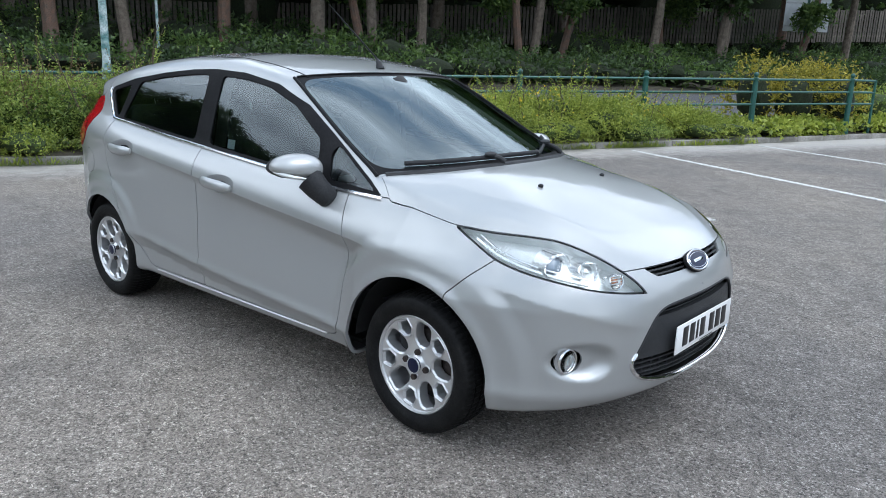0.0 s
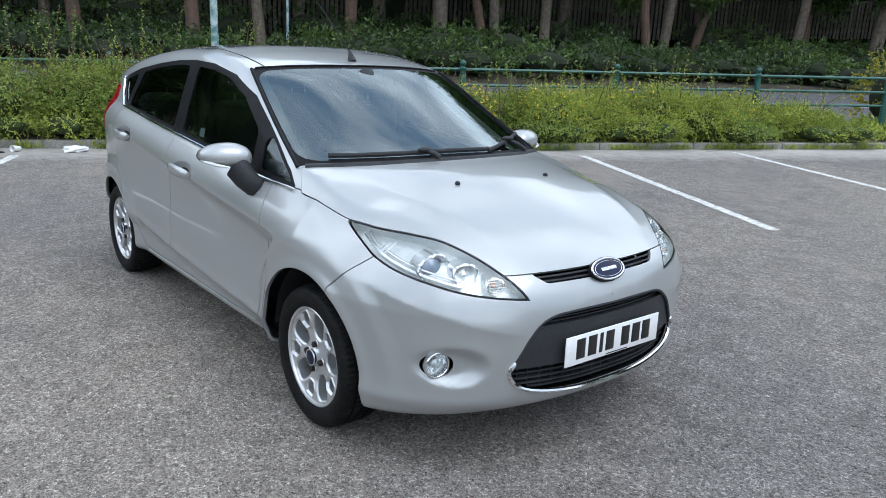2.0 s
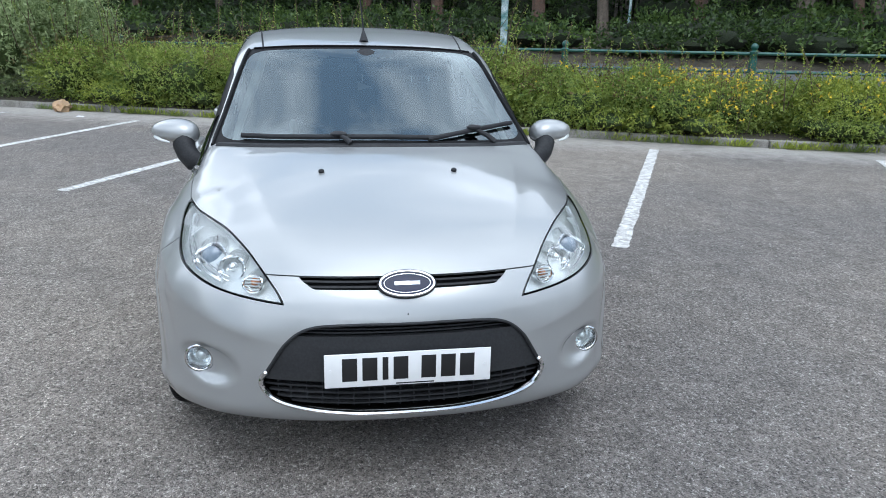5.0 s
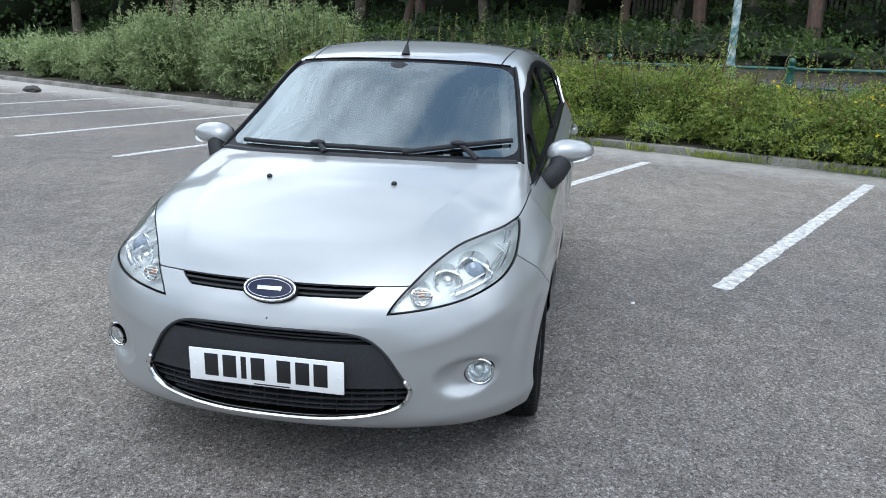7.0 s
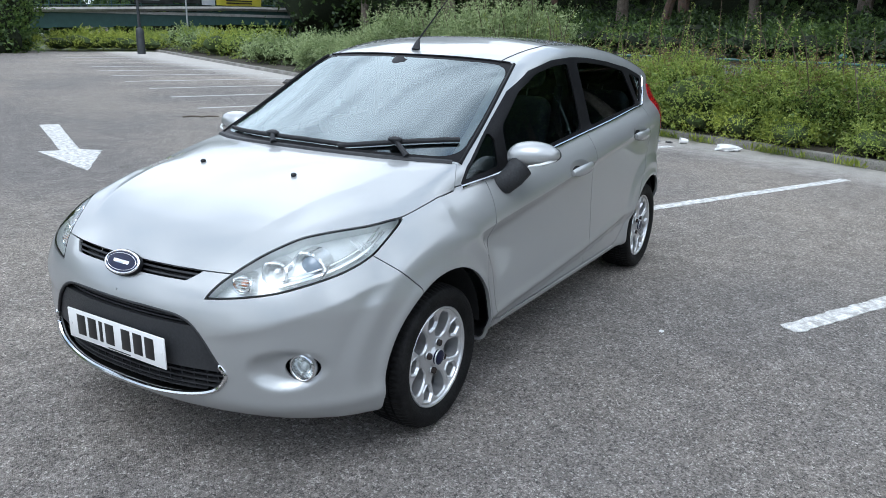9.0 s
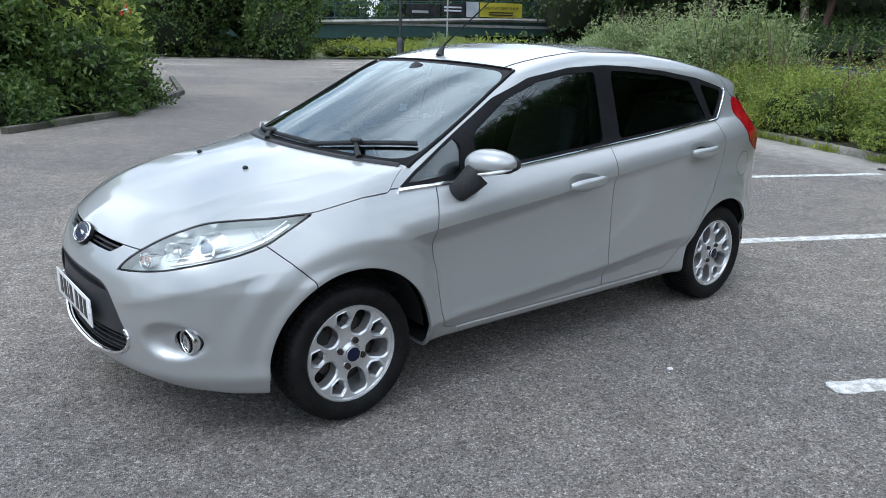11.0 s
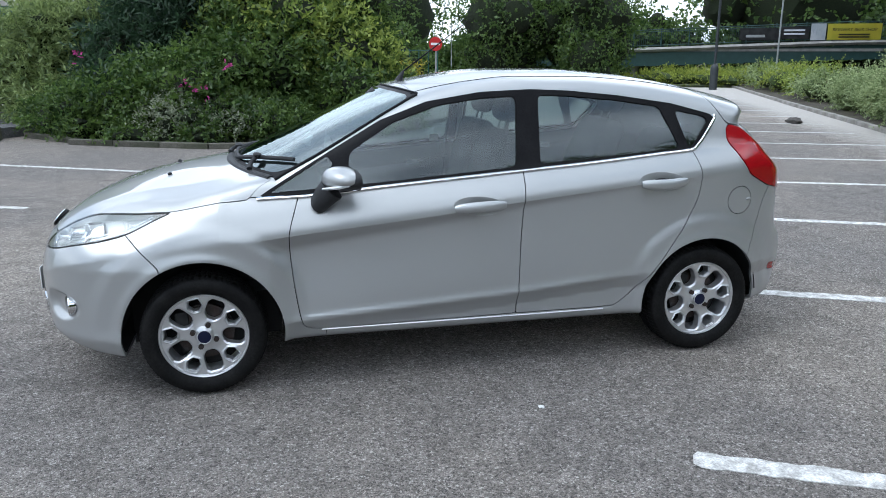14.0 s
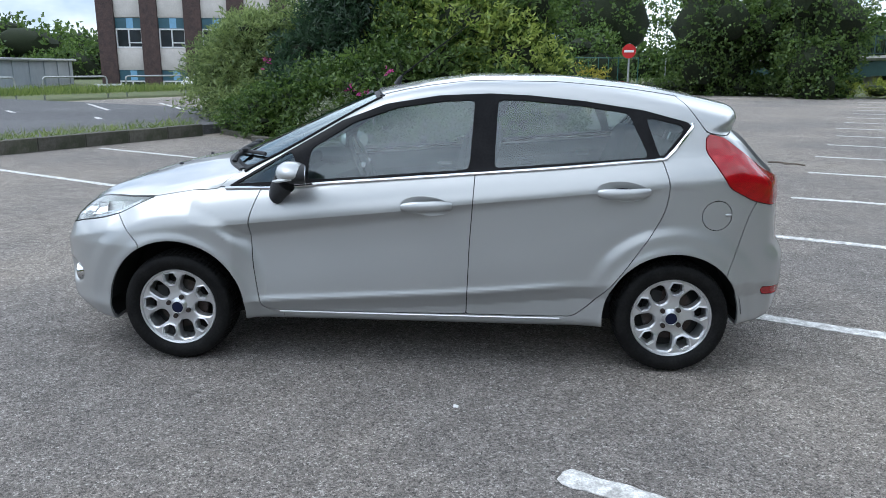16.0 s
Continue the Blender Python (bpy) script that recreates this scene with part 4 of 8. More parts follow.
# bright strips along the window line and the sill
line_pts = [side_point(x, belt(x) - 0.004, 0.004) for x in np.linspace(0.985, -1.13, 46)] + [side_point(x, z, 0.004) for x, z in ((-1.175, 1.068), (-1.22, 1.11), (-1.265, 1.165), (-1.302, 1.215), (-1.303, 1.235))]
sided("window_strip", lambda s: tube(line_pts, 0.0085, 8), CHROME, car, "slim chrome window strip")
# thin bright tube added for the highlight along the sill edge
sill_pts = [side_point(x, 0.273, 0.001) for x in np.linspace(0.72, -0.70, 30)]
sided("sill_strip", lambda s: tube(sill_pts, 0.0045, 6), ALLOY, car)
ditch_pts = [top_point(x, 0.50 + 0.035 * min(max((0.2 - x) / 0.5, 0), 1) - 0.05 * min(max((-0.9 - x) / 0.6, 0), 1), -0.004) for x in np.linspace(0.23, -1.27, 40)]
sided("roof_strip", lambda s: tube(ditch_pts, 0.0065, 6), BLACK_TRIM, car, "black roof gutter strip")
pillar_pts = [top_point(x, float(pillar(x)) + 0.002, 0.001) for x in np.linspace(0.21, 0.90, 24)]
sided("screen_seal", lambda s: tube(pillar_pts, 0.008, 8), BLACK_TRIM, car, "black rubber windscreen seal")
part("screen_seal", tube([top_point(float(ws_high(y)) - 0.002, y, 0.0) for y in np.linspace(-0.545, 0.545, 31)], 0.005, 6), BLACK_TRIM, car)

# door handles over their cups
for key, (hx, hz) in {"f": (-0.035, 0.834), "r": (-0.976, 0.920)}.items():
    for side in (1, -1):
        panel("handle_cup", cups[key], PAINT, doors[key, side], side, lip=0)
    owner = {1: doors[key, 1], -1: doors[key, -1]}

    def pull(s, hx=hx, hz=hz):
        pts = [side_point(hx + u, hz + 0.06 * u * -1, 0.010 + 0.018 * (1 - (abs(u) / 0.125) ** 2.5)) for u in np.linspace(-0.122, 0.122, 19)]
        return tube(pts, [0.008 + 0.010 * (1 - (abs(u) / 0.13) ** 4) for u in np.linspace(-0.122, 0.122, 19)], 12, flat=1.5)
    sided("door_handle", pull, PAINT, owner, "silver pull handle")

# mirrors
def mirror_cap(s):
    """The painted cap: high beside the car, drawn out to a rounded point, cut flat at the glass."""
    bm = ellipsoid(0, 0, 0, 0.088, 0.106, 0.064, 36, 2.35)
    for v in bm.verts:
        t = (v.co.y + 0.106) / 0.212
        low = v.co.z < 0
        v.co.z *= (1.02 - 0.30 * t * t) if not low else (0.86 - 0.42 * t)
        v.co.z += 0.010 * t
        v.co.x = max(v.co.x * (1.0 - 0.22 * t), -0.058 + 0.02 * t) - 0.040 * t
    bmesh.ops.transform(bm, matrix=Matrix.Translation((0.632, 0.880, 0.982)), verts=bm.verts[:])
    return bm


mirrors = sided("door_mirror", mirror_cap, PAINT, {1: doors["f", 1], -1: doors["f", -1]}, "silver door mirror on a black foot")


def mirror_foot(s):
    return tube([(0.715, 0.760, 0.862), (0.712, 0.795, 0.872), (0.690, 0.825, 0.905), (0.655, 0.842, 0.945)], [0.030, 0.038, 0.042, 0.048], 16, flat=1.25)


def mirror_rim(s):
    """The black housing edge round the glass and under the cap."""
    bm = ellipsoid(0, 0, 0, 0.070, 0.102, 0.058, 30, 2.5)
    for v in bm.verts:
        t = (v.co.y + 0.102) / 0.204
        v.co.z = v.co.z * ((1.0 - 0.28 * t * t) if v.co.z > 0 else (0.98 - 0.44 * t)) + 0.009 * t - 0.002
        v.co.x = max(v.co.x, -0.045) - 0.038 * t
    bmesh.ops.transform(bm, matrix=Matrix.Translation((0.608, 0.879, 0.981)), verts=bm.verts[:])
    return bm


def mirror_back(s):
    return disc(0.080, 0.046, 0.002, 30, m=Matrix.Translation((0.546, 0.872, 0.984)) @ Matrix.Rotation(radians(11), 4, "Z") @ Matrix.Rotation(radians(-90), 4, "Y") @ Matrix.Rotation(radians(90), 4, "Z"))


def repeater(s):
    return tube([(0.700, 0.895, 0.955), (0.672, 0.938, 0.962), (0.632, 0.963, 0.970), (0.588, 0.972, 0.977)], [0.004, 0.008, 0.0095, 0.006], 8, flat=0.9)


sided("mirror_foot", mirror_foot, MATT_BLACK, mirrors, "black plastic mirror foot")
sided("mirror_rim", mirror_rim, MATT_BLACK, mirrors)
sided("mirror_glass", mirror_back, CHROME, mirrors, "mirror glass")
sided("side_repeater", repeater, LAMP_SATIN, mirrors, "clear indicator lens")

# wipers, washer jets, cowl, aerial
cowl_pts = [top_point(float(ws_low(y)) + 0.004, y, -0.004) for y in np.linspace(-0.66, 0.66, 41)]
part("cowl", tube(cowl_pts, 0.021, 8, flat=0.6), MATT_BLACK, car, "black plastic cowl under the windscreen")


def on_glass(y, up, lift):
    x = float(ws_low(y)) - up
    return top_point(x, y, lift)


for pivot, tip_a, tip_b in (((-0.12, -0.012), (-0.56, 0.045), (0.23, 0.035)), ((0.50, -0.005), (0.20, 0.025), (0.625, 0.135))):
    wiper = part("wiper", tube([on_glass(tip_a[0] + (tip_b[0] - tip_a[0]) * t, tip_a[1] + (tip_b[1] - tip_a[1]) * t, 0.011) for t in np.linspace(0, 1, 15)], 0.008, 8, flat=1.3), MATT_BLACK, car, "black windscreen wiper at rest")
    mid_ = (0.5 * (tip_a[0] + tip_b[0]), 0.5 * (tip_a[1] + tip_b[1]))
    part("wiper_arm", tube([on_glass(*pivot, 0.012), on_glass(0.6 * pivot[0] + 0.4 * mid_[0], 0.6 * pivot[1] + 0.4 * mid_[1], 0.026), on_glass(*mid_, 0.022)], [0.014, 0.011, 0.009], 8), MATT_BLACK, wiper)
    part("wiper_hub", ellipsoid(*on_glass(*mid_, 0.026), 0.022, 0.035, 0.012, 14), MATT_BLACK, wiper)
for y0 in (-0.245, 0.25):
    part("washer_jet", ellipsoid(*top_point(1.405, y0, 0.004), 0.012, 0.011, 0.009, 14), MATT_BLACK, car)
aerial = part("aerial", tube([top_point(0.20, 0, -0.002), top_point(0.185, 0, 0.022), top_point(0.165, 0, 0.045)], [0.024, 0.015, 0.006], 12), MATT_BLACK, car, "black whip aerial on the roof")
a0 = top_point(0.165, 0, 0.045)
part("mast", tube([a0, a0 + Vector((-0.21, 0.0, 0.155)), a0 + Vector((-0.38, 0, 0.28))], [0.0045, 0.0035, 0.0022], 6), BLACK_TRIM, aerial)
part("flap_catch", ellipsoid(*side_point(-1.478, 0.812, 0.004), 0.016, 0.006, 0.008, 12), PAINT, car)


# wheels
def wheel_skin():
    """The alloy's face: five forked spokes round small six-sided openings, with five large openings between."""
    r, a = np.linspace(0.001, 0.192, 60), np.linspace(0, 2 * math.pi, 361)[:-1]
    rr, aa = np.meshgrid(r, a, indexing="ij")
    x, z = (rr * np.cos(aa)).ravel(), (rr * np.sin(aa)).ravel()
    i = np.arange(rr.size).reshape(rr.shape)
    p, q = i[:-1], i[1:]
    f = np.concatenate([np.stack([p.ravel(), np.roll(p, -1, 1).ravel(), np.roll(q, -1, 1).ravel()], 1), np.stack([p.ravel(), np.roll(q, -1, 1).ravel(), q.ravel()], 1)])
    v = np.stack([x, np.zeros_like(x), z], 1)
    return v, np.tile([0, 1.0, 0], (len(v), 1)), f


def polar_poly(pts, turn):
    return [(r * math.cos(radians(a + turn)), r * math.sin(radians(a + turn))) for r, a in pts]


big = [rounded(polar_poly([(0.079, -12), (0.079, 12), (0.104, 20), (0.135, 17), (0.166, 13.5), (0.178, 8), (0.178, -8), (0.166, -13.5), (0.135, -17), (0.104, -20)], 72 * k + 36 + 77), 0.009) for k in range(5)]
hexa = [rounded(polar_poly([(0.121, -6.0), (0.121, 6.0), (0.146, 12), (0.176, 7.0), (0.176, -7.0), (0.146, -12)], 72 * k + 77), 0.0035) for k in range(5)]


def wheel_fields(v):
    d = np.full(len(v), -1.0)
    for poly in big + hexa:
        d = np.maximum(d, inside(poly, v[:, 0], v[:, 2]))
    return d


face_skin = split(wheel_skin(), wheel_fields)[1]


def dish(v):
    r, d = np.hypot(v[:, 0], v[:, 2]), -wheel_fields(v)
    y = -0.004 - 0.012 * np.exp(-((r - 0.08) / 0.05) ** 2) + 0.010 * np.clip((0.045 - r) / 0.02, 0, 1)
    y = y - 0.007 * np.clip(1 - d / 0.006, 0, 1) * (r < 0.186)
    # raised frame round the six-sided openings
    dh = np.full(len(v), 1.0)
    for poly in hexa:
        dh = np.minimum(dh, -inside(poly, v[:, 0], v[:, 2]))
    return y + 0.006 * np.exp(-((dh - 0.006) / 0.0035) ** 2)


def make_wheel():
    wheel = tagged(new("wheel"), "silver alloy wheel with a black tyre")
    wheel.parent = car
    v, n, f = face_skin
    v = v.copy()
    v[:, 1] = dish(v)
    e = 0.002
    nx = (dish(v + [e, 0, 0]) - dish(v - [e, 0, 0])) / (2 * e)
    nz = (dish(v + [0, 0, e]) - dish(v - [0, 0, e])) / (2 * e)
    nn = np.stack([-nx, np.ones(len(v)), -nz], 1)
    nn /= np.linalg.norm(nn, axis=1, keepdims=True)
    # thickness at the openings
    ed = np.concatenate([f[:, [0, 1]], f[:, [1, 2]], f[:, [2, 0]]])
    _, first, count = np.unique(np.sort(ed, 1), axis=0, return_index=True, return_counts=True)
    rim_e = ed[first[count == 1]]
    p, q = v[rim_e[:, 0]], v[rim_e[:, 1]]
    pi, qi = p - [0, 0.045, 0], q - [0, 0.045, 0]
    fn_ = np.cross(q - p, pi - p)
    fn_ = -fn_ / np.maximum(np.linalg.norm(fn_, axis=1, keepdims=True), 1e-12)
    k = len(v) + 4 * np.arange(len(rim_e))
    v2 = np.concatenate([v, np.stack([p, q, qi, pi], 1).reshape(-1, 3)])
    f2 = np.concatenate([f, np.stack([k + 1, k, k + 3], 1), np.stack([k + 1, k + 3, k + 2], 1)])
    rim = mesh_object("rim", v2, f2, ALLOY, wheel, "silver five-spoke alloy rim", normals=np.concatenate([nn, np.repeat(fn_, 4, 0)]))
    part("rim_edge", lathe([(0.178, -0.03), (0.186, -0.008), (0.191, 0.004), (0.197, 0.0065), (0.201, 0.002), (0.200, -0.012), (0.184, -0.03), (0.181, -0.17), (0.199, -0.185)], 96), ALLOY, rim)
    part("hub_cap", disc(0.030, 0.030, 0.012, 32, m=Matrix.Translation((0, 0.0, 0)) @ Matrix.Rotation(radians(-90), 4, "X"), dome=0.003), BADGE_BLUE, wheel, "dark blue hub cap")
    part("hub_ring", ring(0.031, 0.031, 0.003, 32, 8, m=Matrix.Translation((0, 0.010, 0)) @ Matrix.Rotation(radians(-90), 4, "X")), ALLOY, wheel)
    for j in range(4):
        a = radians(90 * j + 20)
        part("wheel_nut", disc(0.0125, 0.0125, 0.016, 6, m=Matrix.Translation((0.054 * math.cos(a), -0.012, 0.054 * math.sin(a))) @ Matrix.Rotation(radians(-90), 4, "X")), BRAKE, wheel)
        part("nut_recess", ring(0.0145, 0.0145, 0.003, 20, 6, m=Matrix.Translation((0.054 * math.cos(a), -0.010, 0.054 * math.sin(a))) @ Matrix.Rotation(radians(-90), 4, "X")), ALLOY, wheel)
    part("brake_disc", lathe([(0.06, -0.075), (0.13, -0.075), (0.13, -0.095), (0.06, -0.095)], 48), BRAKE, wheel, "rusty brake disc")
    part("brake_hub", lathe([(0.001, -0.05), (0.06, -0.05), (0.065, -0.095)], 32), BRAKE, wheel)
    part("caliper", box(0.10, -0.085, 0.04, 0.06, 0.06, 0.12, bevel=0.012), CAVITY, wheel)
    part("wheel_back", lathe([(0.001, -0.12), (0.181, -0.12)], 32), CAVITY, wheel)
    # tyre with grooves and shoulder blocks
    prof = [(0.200, 0.000), (0.206, 0.006), (0.222, 0.0145), (0.240, 0.0175), (0.258, 0.0150), (0.269, 0.008), (0.2755, 0.000), (0.279, -0.010), (0.2815, -0.024), (0.2825, -0.030),
            (0.2755, -0.031), (0.2755, -0.037), (0.2832, -0.038), (0.2840, -0.066), (0.2765, -0.067), (0.2765, -0.075), (0.2842, -0.076), (0.2842, -0.106), (0.2765, -0.107), (0.2765, -0.115),
            (0.2840, -0.116), (0.2815, -0.155), (0.270, -0.178), (0.245, -0.196), (0.200, -0.185)]
    bm, rings, steps = bmesh.new(), [], 216
    for k in range(steps):
        a = 2 * math.pi * k / steps
        row = []
        for j, (r, h) in enumerate(prof):
            if k % 3 == 0 and (6 <= j <= 9 or 12 <= j <= 13 or 16 <= j <= 17 or 20 <= j <= 21):
                r -= 0.0042
            row.append(bm.verts.new((r * math.cos(a), h + 0.004, r * math.sin(a))))
        rings.append(row)
    for k in range(steps):
        for j in range(len(prof) - 1):
            bm.faces.new((rings[k][j], rings[k][j + 1], rings[(k + 1) % steps][j + 1], rings[(k + 1) % steps][j]))
    part("tyre", bm, RUBBER, wheel, "black road tyre", sharp=28)
    return wheel


first_wheel = make_wheel()
HUB = 0.812
first_wheel.matrix_basis = pose(1.25, HUB, 0.284)
for x, side, turn in ((-1.25, 1, -21), (1.25, -1, 11), (-1.25, -1, 40)):
    copy_thing(first_wheel, Matrix.Translation((x, side * HUB, 0.284)) @ Matrix.Rotation(radians(180 if side == -1 else 0), 4, "Z") @ Matrix.Rotation(radians(turn), 4, "Y"))
# wheel houses and underbody
for x in (1.25, -1.25):
    house = 0.364 if x > 0 else 0.345
    for side in (1, -1):
        bm, rows = bmesh.new(), []
        for k in range(25):
            a = radians(4 + 172 * k / 24)
            rows.append([bm.verts.new((x + house * math.cos(a), side * y, 0.285 + house * math.sin(a))) for y in (0.795, 0.70, 0.50)])
        for k in range(24):
            for j in range(2):
                bm.faces.new((rows[k][j], rows[k][j + 1], rows[k + 1][j + 1], rows[k + 1][j]))
        part("wheel_house", bm, CAVITY, car)
        part("wheel_house_wall", box(x, side * 0.50, 0.40, 0.70, 0.01, 0.46), CAVITY, car)
part("underbody", box(0.0, 0, 0.255, 3.2, 0.98, 0.04, bevel=0.01), CAVITY, car)
part("underbody_panel", box(0, 0, 0.245, 1.72, 1.46, 0.03), CAVITY, car)

# cabin
part("cabin_floor", box(-0.3, 0, 0.34, 2.2, 1.36, 0.04), INTERIOR, car)
dash_bm = bmesh.new()
prof_ = [(1.06, 0.90), (0.95, 0.925), (0.78, 0.93), (0.66, 0.90), (0.60, 0.83), (0.62, 0.70), (0.70, 0.50), (1.1, 0.45)]
rows = [[dash_bm.verts.new((x + 0.06 * (1 - (y / 0.68) ** 2) - 0.06, y, z + 0.012 * math.cos(y * 4.2))) for x, z in prof_] for y in np.linspace(-0.68, 0.68, 17)]
for a_, b_ in zip(rows, rows[1:]):
    for j in range(len(prof_) - 1):
        dash_bm.faces.new((a_[j], b_[j], b_[j + 1], a_[j + 1]))
part("dashboard", dash_bm, DASH, car, "dark grey dashboard")
part("instrument_hood", ellipsoid(0.66, -0.36, 0.935, 0.13, 0.20, 0.05, 20, 2.5), DASH, car)
part("centre_display", box(0.72, 0, 0.965, 0.10, 0.22, 0.07, bevel=0.025, seg=3), DASH, car)
wheel_m = Matrix.Translation((0.46, -0.36, 0.885)) @ Matrix.Rotation(radians(-64), 4, "Y")
steering = part("steering_wheel", ring(0.182, 0.182, 0.0155, 48, 12, m=wheel_m), MATT_BLACK, car, "black steering wheel")
part("steering_boss", ellipsoid(0, 0, 0, 0.075, 0.075, 0.03, 20, 2.6), MATT_BLACK, steering).data.transform(wheel_m)
for a in (0, 180, 270):
    part("steering_spoke", tube([wheel_m @ Vector((0.05 * math.cos(radians(a + 90)), 0.05 * math.sin(radians(a + 90)), 0)), wheel_m @ Vector((0.175 * math.cos(radians(a + 90)), 0.175 * math.sin(radians(a + 90)), 0))], [0.02, 0.014], 8), ALLOY, steering)


def seat(x, y, wide, lean=14):
    ob = tagged(new("seat"), "dark grey cloth car seat with a headrest")
    ob.parent = car
    m = Matrix.Translation((x, y, 0.36))
    part("cushion", box(0.12, 0, 0.17, 0.50, wide, 0.16, bevel=0.06, seg=4), INTERIOR, ob).data.transform(m)
    back = m @ Matrix.Translation((-0.12, 0, 0.22)) @ Matrix.Rotation(radians(-lean), 4, "Y")
    bm = box(0, 0, 0.29, 0.15, wide * 0.96, 0.60, bevel=0.065, seg=4)
    for v in bm.verts:
        v.co.y *= 1 - 0.22 * max(v.co.z - 0.2, 0) / 0.4
    part("backrest", bm, INTERIOR, ob).data.transform(back)
    part("headrest", ellipsoid(-0.0, 0, 0.715, 0.055, 0.135, 0.085, 24, 3.2), INTERIOR, ob).data.transform(back)
    for k in (-0.05, 0.05):
        part("headrest_post", tube([(0, k, 0.55), (0, k, 0.68)], 0.006, 8), CHROME, ob).data.transform(back)
    return ob


seat(-0.02, 0.36, 0.50)
seat(-0.10, -0.36, 0.50)
for y in (0.44, -0.44):
    seat(-0.92, y, 0.60, 20)
for side in (1, -1):
    part("pillar_trim", tube([(-0.30, side * 0.655, 0.98), (-0.315, side * 0.60, 1.22), (-0.33, side * 0.545, 1.37)], [0.035, 0.03, 0.03], 8, flat=0.4), TRIM_GREY, car, "light grey inner pillar trim")
    part("screen_pillar_trim", tube([(0.83, side * 0.605, 0.965), (0.60, side * 0.575, 1.085), (0.38, side * 0.535, 1.20), (0.16, side * 0.50, 1.315)], [0.014, 0.020, 0.024, 0.024], 8, flat=0.5), TRIM_GREY, car, "light grey inner pillar trim beside the windscreen")
    part("seat_belt", tube([(-0.24, side * 0.61, 1.22), (-0.20, side * 0.60, 0.9), (-0.16, side * 0.56, 0.55)], 0.022, 6, flat=0.12), INTERIOR, car)
roof_lin = split(split(whole, lambda p: np.minimum(p[:, 2] - 1.24, 0.2 - p[:, 0]))[0], dlo_field)[1]
panel("headlining", roof_lin, TRIM_GREY, car, 0, "light grey headlining", lip=0, push=-0.03)
part("mirror_mount", tube([(0.33, 0, 1.335), (0.37, 0, 1.30), (0.385, 0, 1.255)], [0.05, 0.055, 0.03], 12, flat=0.6), MATT_BLACK, car, "black sensor housing behind the windscreen")
part("inner_mirror", box(0.33, -0.02, 1.255, 0.03, 0.23, 0.06, bevel=0.018, seg=3), MATT_BLACK, car, "inner rear-view mirror")
part("window_sticker", box(0, 0, 0, 0.06, 0.001, 0.045, m=Matrix.Translation((-0.15, -0.685, 1.005)) @ Matrix.Rotation(radians(-13), 4, "X")), PLATE_WHITE, doors["f", -1], "small white sticker")
hang = part("air_freshener", disc(0.045, 0.024, 0.003, 3, m=Matrix.Translation((0.345, -0.02, 1.175)) @ Matrix.Rotation(radians(90), 4, "Y") @ Matrix.Rotation(radians(90), 4, "Z")), TRIM_GREY, car, "pale air freshener hanging from the mirror")
part("cord", tube([(0.345, -0.02, 1.19), (0.34, -0.02, 1.235)], 0.0012, 5), TRIM_GREY, hang)

# ---- the car park's own axes: s along the bays, w across them towards the hedge ----
ORIGIN, ALONG = Vector((-0.628, 1.85, 0)), Vector((0.4472, 0.8944, 0))
ACROSS = Vector((-0.8944, 0.4472, 0))


def at(s, w, z=0.0):
    return ORIGIN + float(s) * ALONG + float(w) * ACROSS + Vector((0, 0, float(z)))


TURN = math.degrees(math.atan2(ALONG.y, ALONG.x))

